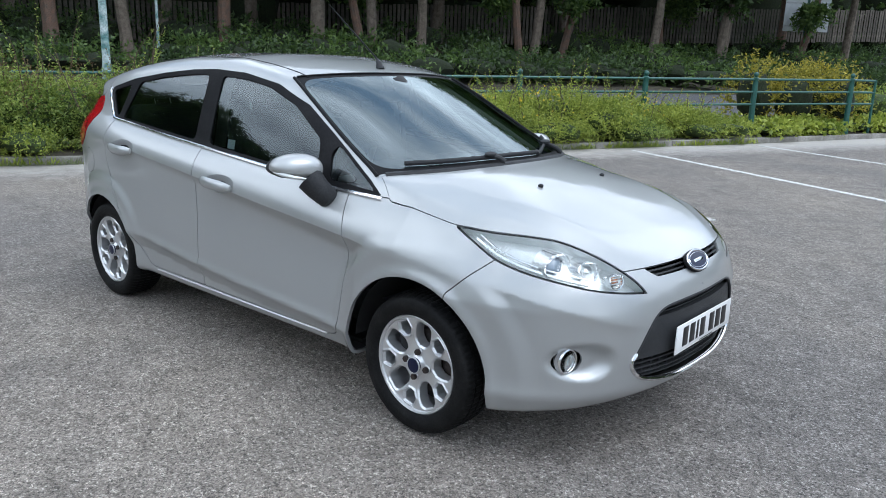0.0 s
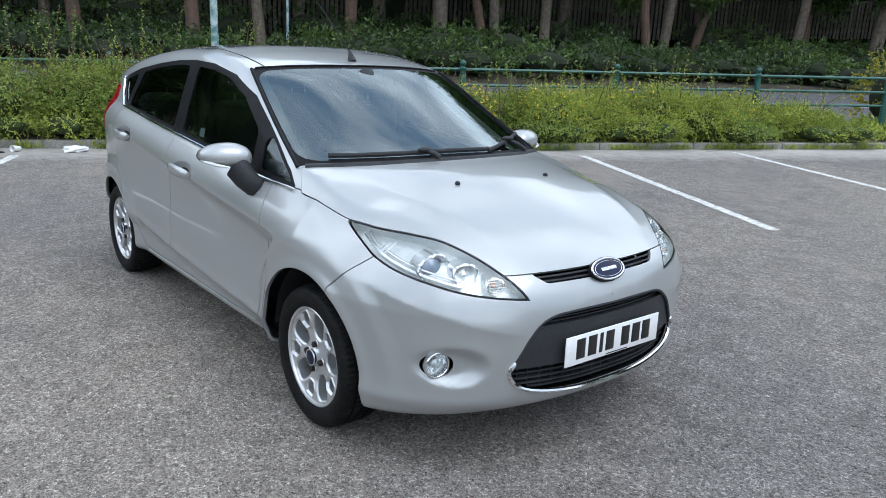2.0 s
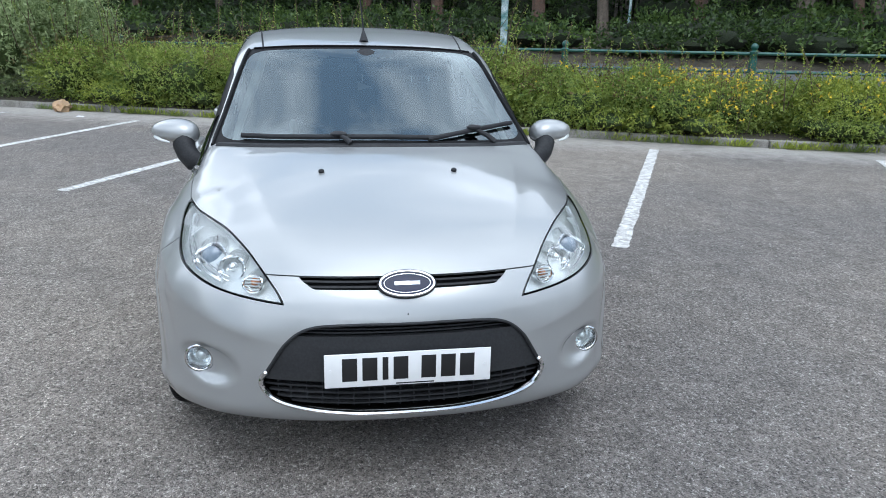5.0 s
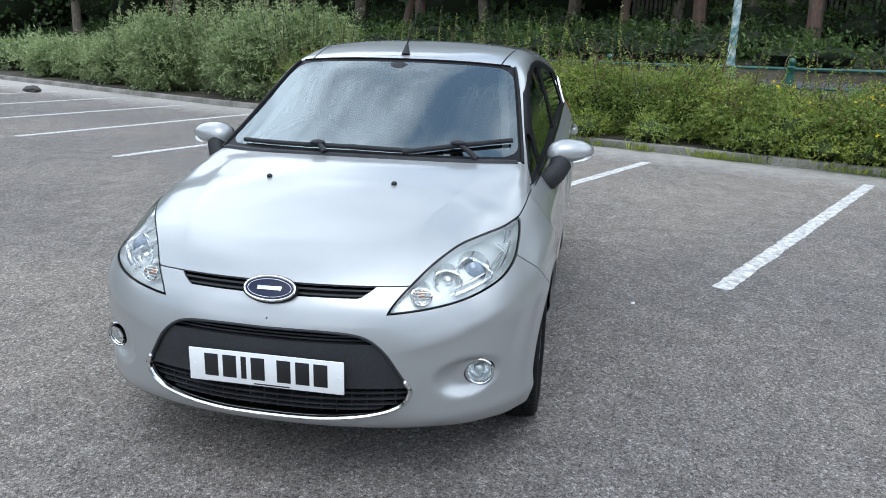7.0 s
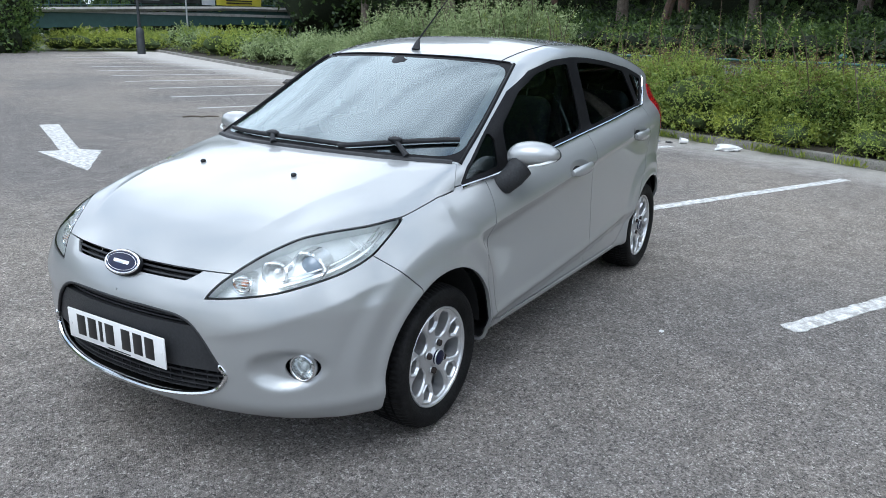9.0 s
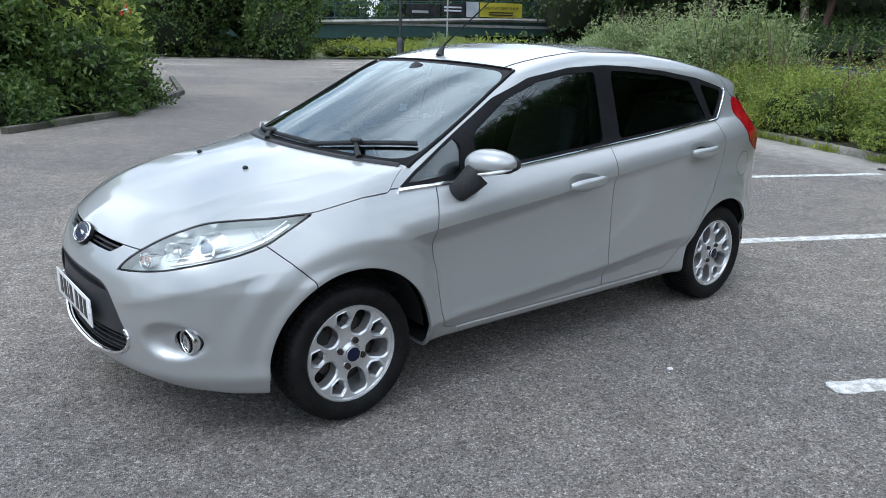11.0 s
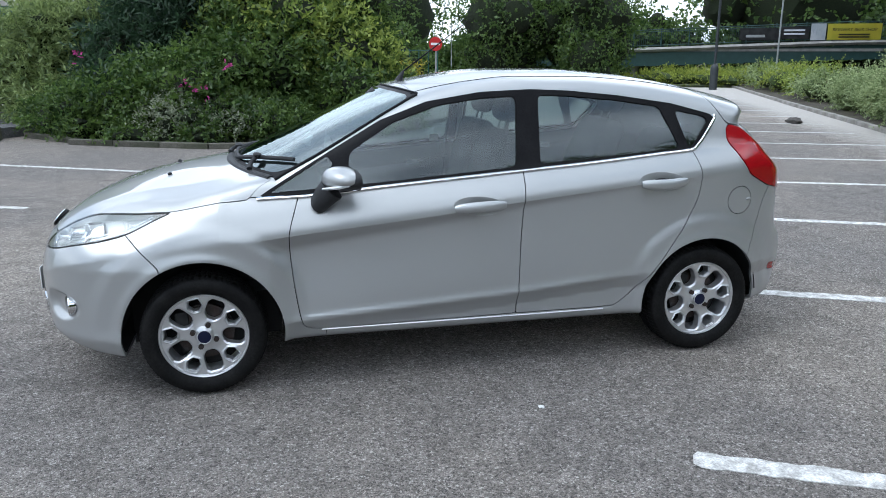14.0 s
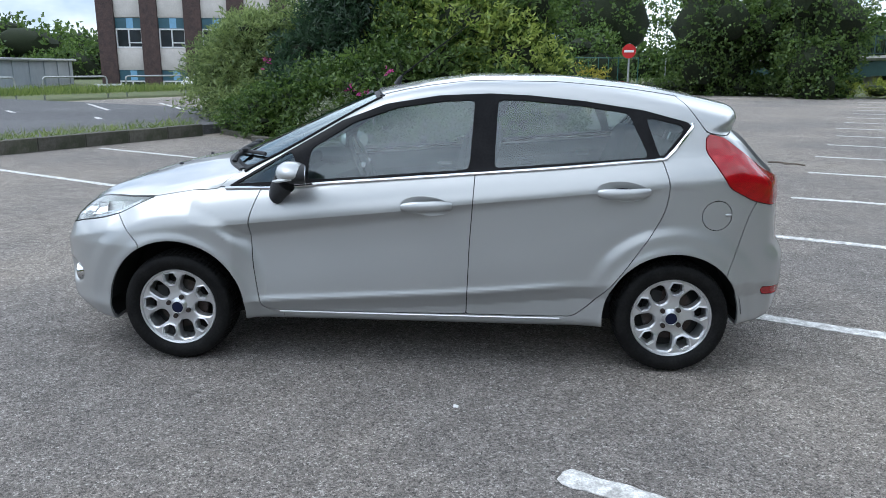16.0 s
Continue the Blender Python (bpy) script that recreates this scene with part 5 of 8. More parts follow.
# ---- ground ----
def asphalt(name, low, high, chip, worn, scale=150.0, dust=None):
    """Surface dressing: stone chips of mixed grey in a dark binder, with worn pale drifts and darker stains."""
    m = bpy.data.materials.new(name)
    m.use_nodes = True
    nt = m.node_tree
    b = nt.nodes["Principled BSDF"]
    b.inputs["Roughness"].default_value, b.inputs["Specular IOR Level"].default_value = 0.88, 0.3
    co = nt.nodes.new("ShaderNodeTexCoord")
    vor, vor2 = nt.nodes.new("ShaderNodeTexVoronoi"), nt.nodes.new("ShaderNodeTexVoronoi")
    vor.inputs["Scale"].default_value, vor2.inputs["Scale"].default_value = scale, scale * 0.42
    sep = nt.nodes.new("ShaderNodeSeparateColor")
    ramp = nt.nodes.new("ShaderNodeValToRGB")
    e = ramp.color_ramp.elements
    e[0].position, e[0].color = 0.0, (*low, 1)
    e[1].position, e[1].color = 0.78, (*high, 1)
    top = e.new(0.97)
    top.color = (*chip, 1)
    big, mid = nt.nodes.new("ShaderNodeTexNoise"), nt.nodes.new("ShaderNodeTexNoise")
    big.inputs["Scale"].default_value, big.inputs["Detail"].default_value, big.inputs["Roughness"].default_value = 0.22, 6.0, 0.6
    mid.inputs["Scale"].default_value, mid.inputs["Detail"].default_value, mid.inputs["Roughness"].default_value = 5.0, 6.0, 0.7
    wear = nt.nodes.new("ShaderNodeValToRGB")
    wear.color_ramp.elements[0].position, wear.color_ramp.elements[1].position = 0.42, 0.66
    wear.color_ramp.elements[0].color, wear.color_ramp.elements[1].color = (0.87, 0.87, 0.88, 1), (*worn, 1)
    stain = nt.nodes.new("ShaderNodeMapRange")
    stain.inputs["From Min"].default_value, stain.inputs["From Max"].default_value = 0.32, 0.66
    stain.inputs["To Min"].default_value, stain.inputs["To Max"].default_value = 0.78, 1.14
    mul, mul2, mix = nt.nodes.new("ShaderNodeMixRGB"), nt.nodes.new("ShaderNodeMixRGB"), nt.nodes.new("ShaderNodeMixRGB")
    mul.blend_type = mul2.blend_type = "MULTIPLY"
    mul.inputs["Fac"].default_value = mul2.inputs["Fac"].default_value = 1.0
    mix.inputs["Fac"].default_value = 0.35
    for n_ in (vor, vor2, big, mid):
        nt.links.new(co.outputs["Object"], n_.inputs["Vector"])
    nt.links.new(vor.outputs["Color"], mix.inputs["Color1"])
    nt.links.new(vor2.outputs["Color"], mix.inputs["Color2"])
    nt.links.new(mix.outputs["Color"], sep.inputs["Color"])
    nt.links.new(sep.outputs[0], ramp.inputs["Fac"])
    nt.links.new(big.outputs["Fac"], wear.inputs["Fac"])
    nt.links.new(mid.outputs["Fac"], stain.inputs["Value"])
    nt.links.new(ramp.outputs["Color"], mul.inputs["Color1"])
    nt.links.new(wear.outputs["Color"], mul.inputs["Color2"])
    nt.links.new(mul.outputs["Color"], mul2.inputs["Color1"])
    nt.links.new(stain.outputs["Result"], mul2.inputs["Color2"])
    last = mul2.outputs["Color"]
    if dust:
        # pale grit that has gathered along the kerb
        dot, lin = nt.nodes.new("ShaderNodeVectorMath"), nt.nodes.new("ShaderNodeMath")
        dot.operation, lin.operation = "DOT_PRODUCT", "MULTIPLY_ADD"
        lean = ACROSS - 0.062 * ALONG
        dot.inputs[1].default_value = lean
        edge = nt.nodes.new("ShaderNodeMapRange")
        edge.inputs["From Min"].default_value, edge.inputs["From Max"].default_value = ORIGIN.dot(lean) + 4.35, ORIGIN.dot(lean) + 5.55
        edge.inputs["To Min"].default_value, edge.inputs["To Max"].default_value = 0.0, 0.85
        lin.inputs[1].default_value = 1.3
        grit = nt.nodes.new("ShaderNodeMixRGB")
        grit.inputs["Color2"].default_value = (*dust, 1)
        var = nt.nodes.new("ShaderNodeMath")
        var.operation = "SUBTRACT"
        var.inputs[1].default_value = 0.65
        nt.links.new(co.outputs["Object"], dot.inputs[0])
        nt.links.new(mid.outputs["Fac"], lin.inputs[0])
        nt.links.new(dot.outputs["Value"], var.inputs[0])
        nt.links.new(var.outputs[0], lin.inputs[2])
        nt.links.new(lin.outputs[0], edge.inputs["Value"])
        nt.links.new(edge.outputs["Result"], grit.inputs["Fac"])
        nt.links.new(last, grit.inputs["Color1"])
        last = grit.outputs["Color"]
    nt.links.new(last, b.inputs["Base Color"])
    bump = nt.nodes.new("ShaderNodeBump")
    bump.inputs["Strength"].default_value, bump.inputs["Distance"].default_value = 1.0, 0.008
    nt.links.new(vor.outputs["Distance"], bump.inputs["Height"])
    bump.invert = True
    nt.links.new(bump.outputs["Normal"], b.inputs["Normal"])
    return m


ASPHALT = asphalt("car_park_asphalt", (0.045, 0.042, 0.038), (0.325, 0.296, 0.266), (0.62, 0.59, 0.55), (1.28, 1.23, 1.16), 185, dust=(0.52, 0.49, 0.45))
ROAD = asphalt("road_asphalt", (0.06, 0.06, 0.062), (0.14, 0.14, 0.142), (0.3, 0.3, 0.29), (1.15, 1.15, 1.15), 120)
SOIL = material("leaf_litter_soil", (0.035, 0.027, 0.02), 0.95, second=(0.06, 0.055, 0.03), scale=3, fine=0.5, fine_scale=40, bump=0.8, bump_scale=25)
GRASS_GROUND = material("rough_grass_ground", (0.07, 0.095, 0.03), 0.95, second=(0.11, 0.115, 0.05), scale=1.5, fine=0.4, fine_scale=30, bump=0.6, bump_scale=20)


def kerb_w(s):
    """Where the kerb below the hedge runs."""
    return float(np.interp(s, (-60, -24, -12, -8, -4, 0, 2, 5, 9, 13, 20, 40), (5.4, 5.0, 5.0, 5.25, 5.45, 5.6, 5.75, 6.15, 6.5, 7.1, 8.2, 11.5)))


def land(s, w):
    """Height of the ground."""
    k = kerb_w(s)
    if w > k + 0.06:
        if s < -40:
            return 0.1
        return float(np.interp(w, (k + 0.06, 8.6, 9.2, 17.5, 18.2, 25, 30, 45), (0.10, 0.13, 0.16, 0.55, 0.72, 1.25, 1.9, 2.6)))
    if w < -11.86 and -14.5 < s < 60:
        return float(np.interp(w, (-60, -34, -29.5, -27.9, -27.5, -12), (-1.0, -0.85, 0.2, 0.33, 0.2, 0.2)))
    return 0.0


s_lines = [-3000, -500, -200, -110, -80, -62, -45, -40.01, -40, -33, -28, -24, -20, -17, -14.51, -14.5] + list(np.arange(-14, 20, 1.0)) + [22, 26, 30, 36, 44, 60, 60.01, 90, 200, 500, 3000]
bed = [("k", -0.02), ("k", 0.055), ("k", 0.065)]
w_lines = [-3000, -500, -200, -90, -60, -45, -34, -31, -29.5, -28.6, -27.9, -27.5, -22, -17, -11.87, -11.86, -9, -6, -3, -1, 0, 1, 2, 3, 4, 4.6] + bed + [8.6, 9.2, 12, 15, 17.5, 17.9, 18.2, 21, 25, 30, 37, 45, 90, 200, 500, 3000]
gv, gf, gm = [], [], []
for s in s_lines:
    for w in w_lines:
        ww = kerb_w(s) + w[1] if isinstance(w, tuple) else (w if w < 8 else max(w, kerb_w(s) + 0.1 + 0.3 * (w - 8.5)))
        p = at(s, ww)
        gv.append((p.x, p.y, land(s, ww)))
n_w = len(w_lines)
i_bed, i_road, i_bank = w_lines.index(bed[1]), w_lines.index(9.2), w_lines.index(17.5)
i_up, i_verge = w_lines.index(-11.86), w_lines.index(-27.5)
for i in range(len(s_lines) - 1):
    for j in range(n_w - 1):
        a = i * n_w + j
        gf.append((a, a + n_w, a + n_w + 1, a + 1))
        if j >= i_bank:
            gm.append(2)
        elif j >= i_road:
            gm.append(1 if s_lines[i] > -40 else 2)
        elif j >= i_bed:
            gm.append(2)
        elif j < i_verge:
            gm.append(3)
        else:
            gm.append((1 if j < i_up and -14.5 <= s_lines[i] < 60 else 0) if s_lines[i] > -42 else 3)
ground = mesh_object("ground", gv, gf, ASPHALT, smooth=False)
for m_ in (ROAD, SOIL, GRASS_GROUND):
    ground.data.materials.append(m_)
ground.data.polygons.foreach_set("material_index", gm)
tagged(ground, "worn grey asphalt car park with planted verges", "ground", kind="structure")

# ---- painted lines ----
WHITE = material("road_paint", (0.64, 0.635, 0.61), 0.8, second=(0.34, 0.33, 0.31), scale=19, fine=0.30, fine_scale=130, bump=0.4, bump_scale=90)


def painted(name, outline, label, category, group="", thick=0.004, z=0.0005):
    """A flat marking with ragged edges, from a polygon in plan."""
    pts = []
    n = len(outline)
    for i, p in enumerate(outline):
        a, b_ = Vector(p), Vector(outline[(i + 1) % n])
        d = b_ - a
        side = Vector((-d.y, d.x)).normalized() if d.length else Vector((0, 0))
        k = max(int(d.length / 0.045), 1)
        for j in range(k):
            pts.append(a + d * (j / k) + side * random.uniform(-0.009, 0.009))
    bm = bmesh.new()
    lo = [bm.verts.new((p.x, p.y, z)) for p in pts]
    hi = [bm.verts.new((p.x, p.y, z + thick)) for p in pts]
    bm.faces.new(hi)
    for i in range(len(pts)):
        j = (i + 1) % len(pts)
        bm.faces.new((lo[i], lo[j], hi[j], hi[i]))
    bmesh.ops.triangulate(bm, faces=[f for f in bm.faces if len(f.verts) > 4])
    return tagged(part(name, bm, WHITE, smooth=False), label, category, group)


def bay_line(s0, w0, s1, w1, wide=0.1, group="parking bay lines", z=0.0005):
    a, b_ = at(s0, w0), at(s1, w1)
    d = (b_ - a).normalized()
    q = Vector((-d.y, d.x, 0)) * wide / 2
    ends = [a + q, a - 0.02 * d + 0.5 * q, a - 0.02 * d - 0.5 * q, a - q, b_ - q, b_ + q]
    return painted("bay_line", [(p.x, p.y) for p in ends], "worn white parking bay line on asphalt", "road marking", group, z=z)


for s0, w0, s1, w1 in ((9.0, 0.9, 9.05, 6.15), (5.62, 0.5, 5.76, 5.8), (2.70, 0.26, 2.80, 5.14), (0.0, 0.02, 0.10, 4.84), (-2.36, 0.05, -2.38, 4.5), (-4.85, 0.07, -4.95, 4.62),
                       (-7.2, 0.1, -7.5, 4.45), (-9.68, 0.08, -10.0, 4.43), (-11.95, 0.0, -12.2, 4.4), (-14.3, 0.05, -14.5, 4.3)):
    bay_line(s0, w0, s1, w1, 0.115)
for k in range(7, 16):
    bay_line(-2.36 * k - 0.1, random.uniform(-0.05, 0.1), -2.36 * k - 0.25, random.uniform(4.2, 4.5), 0.11)
for s0, w1 in ((-6.15, -11.3), (-3.6, -11.4), (-1.05, -11.4), (1.5, -11.4), (4.05, -11.4)):
    bay_line(s0, -6.3 if s0 < -3 else -6.1, s0 - 0.15, w1, 0.1, "bay lines across the aisle")
for s0, w0, w1 in ((-31.5, -8.5, -5.2), (-36.0, -9.0, -5.0)):
    bay_line(s0, w0, s0, w1, 0.12, "bay lines at the far end")
for (x0, y0), (x1, y1) in (((13.0, -16.0), (12.3, -15.2)), ((12.7, -19.8), (10.4, -16.6)), ((10.7, -20.7), (8.4, -17.1)), ((11.6, -12.0), (11.1, -11.4)), ((9.3, -13.8), (8.9, -13.2))):
    d = Vector((x1 - x0, y1 - y0)).normalized()
    q = Vector((-d.y, d.x)) * 0.06
    painted("bay_line", [(x0 + q.x, y0 + q.y), (x0 - q.x, y0 - q.y), (x1 - q.x, y1 - q.y), (x1 + q.x, y1 + q.y)], "short white bay line on the upper car park", "road marking", "upper car park lines", z=0.2005)
arrow = [at(-10.42, -2.71), at(-10.38, -2.45), at(-7.80, -2.49), at(-7.62, -2.26), at(-6.30, -2.59), at(-7.80, -2.93), at(-7.80, -2.70)]
painted("direction_arrow", [(p.x, p.y) for p in arrow], "white painted direction arrow on the asphalt", "road marking")
# centre dashes of the road beyond the railing
for k in range(-2, 12):
    a, b_ = at(4.5 * k, 13.4), at(4.5 * k + 2.2, 13.4)
    z = land(4.5 * k, 13.4) + 0.004
    painted("lane_mark", [(a.x - 0.05, a.y), (a.x + 0.05, a.y - 0.03), (b_.x + 0.05, b_.y - 0.03), (b_.x - 0.05, b_.y)], "white centre dash on the road", "road marking", "road centre dashes", z=z)

# ---- kerbs, stone by stone ----
CONCRETE = material("kerb_concrete", (0.30, 0.285, 0.26), 0.9, second=(0.20, 0.19, 0.165), scale=5, fine=0.3, fine_scale=60, bump=0.5, bump_scale=70, per_object=0.12)
MOSSY = material("mossy_kerb", (0.105, 0.098, 0.080), 0.92, second=(0.055, 0.058, 0.036), scale=4, fine=0.3, fine_scale=50, bump=0.5, bump_scale=60, per_object=0.15)


def kerb_stone_mesh(length, wide, high, mat):
    bm = box(0, 0, 0, length - 0.008, wide, high, bevel=0.012, seg=2)
    me = bpy.data.meshes.new("kerb_stone")
    bm.to_mesh(me)
    bm.free()
    me.materials.append(mat)
    return me


def kerb_run(points, high, wide, mat, label, stone=0.915, base=0.0):
    run = tagged(new("kerb"), label, "kerb", kind="structure")
    me = kerb_stone_mesh(stone, wide, high + 0.1, mat)
    pts = [Vector(p) for p in points]
    total = [0.0]
    for a, b_ in zip(pts, pts[1:]):
        total.append(total[-1] + (b_ - a).length)
    for k in range(int(total[-1] / stone)):
        d = (k + 0.5) * stone
        i = max(j for j in range(len(total) - 1) if total[j] <= d)
        way = (pts[i + 1] - pts[i]).normalized()
        p = pts[i] + way * (d - total[i])
        ob = new("kerb_stone", me)
        ob.parent = run
        ob.matrix_basis = Matrix.Translation((p.x, p.y, base + (high - 0.1) / 2 + random.uniform(-0.005, 0.005))) @ Matrix.Rotation(math.atan2(way.y, way.x) + random.uniform(-0.008, 0.008), 4, "Z")
    return run


kerb_run([at(s, kerb_w(s)) for s in np.arange(-46, 20, 1.0)], 0.105, 0.125, CONCRETE, "weathered concrete kerb below the hedge")
kerb_run([at(12, -11.72), at(-4.9, -11.78), at(-9.6, -11.70)], 0.24, 0.15, MOSSY, "dark mossy kerb of the raised car park")
kerb_run([at(-9.6, -11.6), at(-8.75, -9.5), at(-8.75, -7.2), at(-9.3, -6.0), at(-11.5, -5.0), at(-16, -4.6), at(-22, -5.6)], 0.10, 0.13, MOSSY, "mossy kerb round the shrub bed")
kerb_run([at(s, -27.6) for s in (-14, 0, 14, 28)], 0.32, 0.15, MOSSY, "low kerb below the grass verge", base=0.0)

# ---- foliage ----
BARK = material("bark", (0.115, 0.092, 0.070), 0.95, second=(0.17, 0.14, 0.11), scale=6, fine=0.35, fine_scale=45, bump=0.9, bump_scale=30)
BARK_RED = material("reddish_bark", (0.15, 0.088, 0.060), 0.95, second=(0.10, 0.075, 0.058), scale=4, fine=0.35, fine_scale=45, bump=0.9, bump_scale=30)
TWIG = material("twigs", (0.10, 0.075, 0.045), 0.9, second=(0.07, 0.05, 0.03))
LEAF_HEDGE = leaf_material("hedge_leaves", (0.095, 0.165, 0.026), (0.40, 0.47, 0.095))
LEAF_LIME = leaf_material("lime_leaves", (0.135, 0.195, 0.022), (0.47, 0.52, 0.085))
LEAF_GREY = leaf_material("grey_green_leaves", (0.125, 0.185, 0.060), (0.46, 0.54, 0.26))
LEAF_WILLOW = leaf_material("willow_leaves", (0.085, 0.135, 0.040), (0.34, 0.42, 0.15))
# leaves of the wooded bank, darkened in colour for the shade under the canopy
LEAF_SHADED = leaf_material("shaded_leaves", (0.014, 0.034, 0.008), (0.080, 0.135, 0.030))
LEAF_MID = leaf_material("mid_leaves", (0.028, 0.068, 0.012), (0.14, 0.215, 0.045))
LEAF_GOLD = leaf_material("golden_leaves", (0.13, 0.15, 0.015), (0.48, 0.40, 0.05))
LEAF_PALE = leaf_material("variegated_leaves", (0.07, 0.11, 0.05), (0.40, 0.43, 0.30))
LEAF_CONIFER = leaf_material("blue_green_leaves", (0.013, 0.036, 0.018), (0.065, 0.12, 0.055))
LEAF_RUST = leaf_material("brown_tips", (0.10, 0.06, 0.025), (0.26, 0.19, 0.075))
# near-black fill for foliage cores: the inner shade is put into the colour
CORE = material("foliage_shade_fill", (0.010, 0.016, 0.005), 1.0, second=(0.016, 0.024, 0.007), scale=9, fine=0.5, fine_scale=30, bump=1.0, bump_scale=24)
# lighter copy for hedges, with less of that shade in its colour
CORE_HEDGE = material("hedge_shade_fill", (0.045, 0.070, 0.016), 1.0, second=(0.030, 0.045, 0.010), scale=9, fine=0.5, fine_scale=30, bump=1.0, bump_scale=24)
rng = np.random.default_rng(7)


def unit(v):
    return v / np.maximum(np.linalg.norm(v, axis=-1, keepdims=True), 1e-9)


def leaves(name, pos, way, length, width, mat, parent, label="", fold=0.25, kind=""):
    """Small folded leaves: each four points, at pos, along way."""
    n = len(pos)
    side = unit(np.cross(way, rng.normal(size=(n, 3))))
    up = np.cross(side, way)
    L, W = np.asarray(length).reshape(-1, 1) * np.ones((n, 1)), np.asarray(width).reshape(-1, 1) * np.ones((n, 1))
    mid = pos + 0.45 * L * way
    v = np.stack([pos, mid + 0.5 * W * side + fold * W * up, pos + L * way - 0.1 * L * up, mid - 0.5 * W * side + fold * W * up], 1).reshape(-1, 3)
    me = bpy.data.meshes.new(name)
    me.vertices.add(4 * n)
    me.vertices.foreach_set("co", v.astype(np.float32).ravel())
    me.loops.add(4 * n)
    me.loops.foreach_set("vertex_index", np.arange(4 * n, dtype=np.int32))
    me.polygons.add(n)
    me.polygons.foreach_set("loop_start", np.arange(0, 4 * n, 4, dtype=np.int32))
    me.update(calc_edges=True)
    me.validate()
    me.materials.append(mat)
    ob = new(name, me)
    ob.parent = parent
    return tagged(ob, label, kind=kind)


def sprigs(blobs, count, per, reach, leaf, droop=0.25, up=0.35, inner=0.72):
    """Leaves along sprigs that grow out of a set of lumps (centre, radii): positions and directions."""
    vol = np.array([b[1][0] * b[1][1] + b[1][0] * b[1][2] + b[1][1] * b[1][2] for b in blobs])
    pick = rng.choice(len(blobs), count, p=vol / vol.sum())
    c = np.array([b[0] for b in blobs], float)[pick]
    r = np.array([b[1] for b in blobs], float)[pick]
    d = unit(rng.normal(size=(count, 3)))
    d[:, 2] = np.abs(d[:, 2]) * np.where(rng.random(count) < 0.64, 1, -0.8)
    d = unit(d)
    base = c + d * r * (inner + 0.3 * rng.random((count, 1)))
    way = unit(d + np.array([0, 0, up]) + 0.55 * rng.normal(size=(count, 3)))
    L = reach * (0.5 + rng.random((count, 1)))
    t = (np.arange(per) + 0.5) / per
    pos = base[:, None] + way[:, None] * (L[:, None] * t[None, :, None])
    pos[:, :, 2] -= droop * L * t[None] ** 2
    lw = unit(way[:, None] * 0.5 + 0.8 * unit(rng.normal(size=(count, per, 3))) + np.array([0, 0, -0.1]))
    pos, lw = pos.reshape(-1, 3), lw.reshape(-1, 3)
    return pos, lw, leaf * (0.7 + 0.6 * rng.random(len(pos)))


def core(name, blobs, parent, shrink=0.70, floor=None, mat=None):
    """Solid lumps inside foliage; the shade between the leaves is in their colour."""
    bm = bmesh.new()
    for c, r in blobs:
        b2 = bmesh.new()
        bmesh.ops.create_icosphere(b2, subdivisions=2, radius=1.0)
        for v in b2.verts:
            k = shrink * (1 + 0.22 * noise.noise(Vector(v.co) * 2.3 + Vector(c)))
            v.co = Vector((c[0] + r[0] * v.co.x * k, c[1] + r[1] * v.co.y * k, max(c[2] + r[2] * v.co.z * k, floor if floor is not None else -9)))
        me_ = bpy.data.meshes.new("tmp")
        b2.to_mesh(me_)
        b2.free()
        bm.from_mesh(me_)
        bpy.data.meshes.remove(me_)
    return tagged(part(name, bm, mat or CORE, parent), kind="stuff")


def ragged(blobs, n=4, up=0.25):
    """Smaller lumps round each lump, for an uneven outline."""
    out = list(blobs)
    for c, r in blobs:
        for _ in range(n):
            d = unit(rng.normal(size=3) + [0, 0, up])
            q = rng.uniform(0.28, 0.5)
            out.append(((c[0] + r[0] * d[0] * 0.9, c[1] + r[1] * d[1] * 0.9, c[2] + r[2] * d[2] * 0.95), (r[0] * q, r[1] * q, r[2] * q * rng.uniform(0.8, 1.5))))
    return out


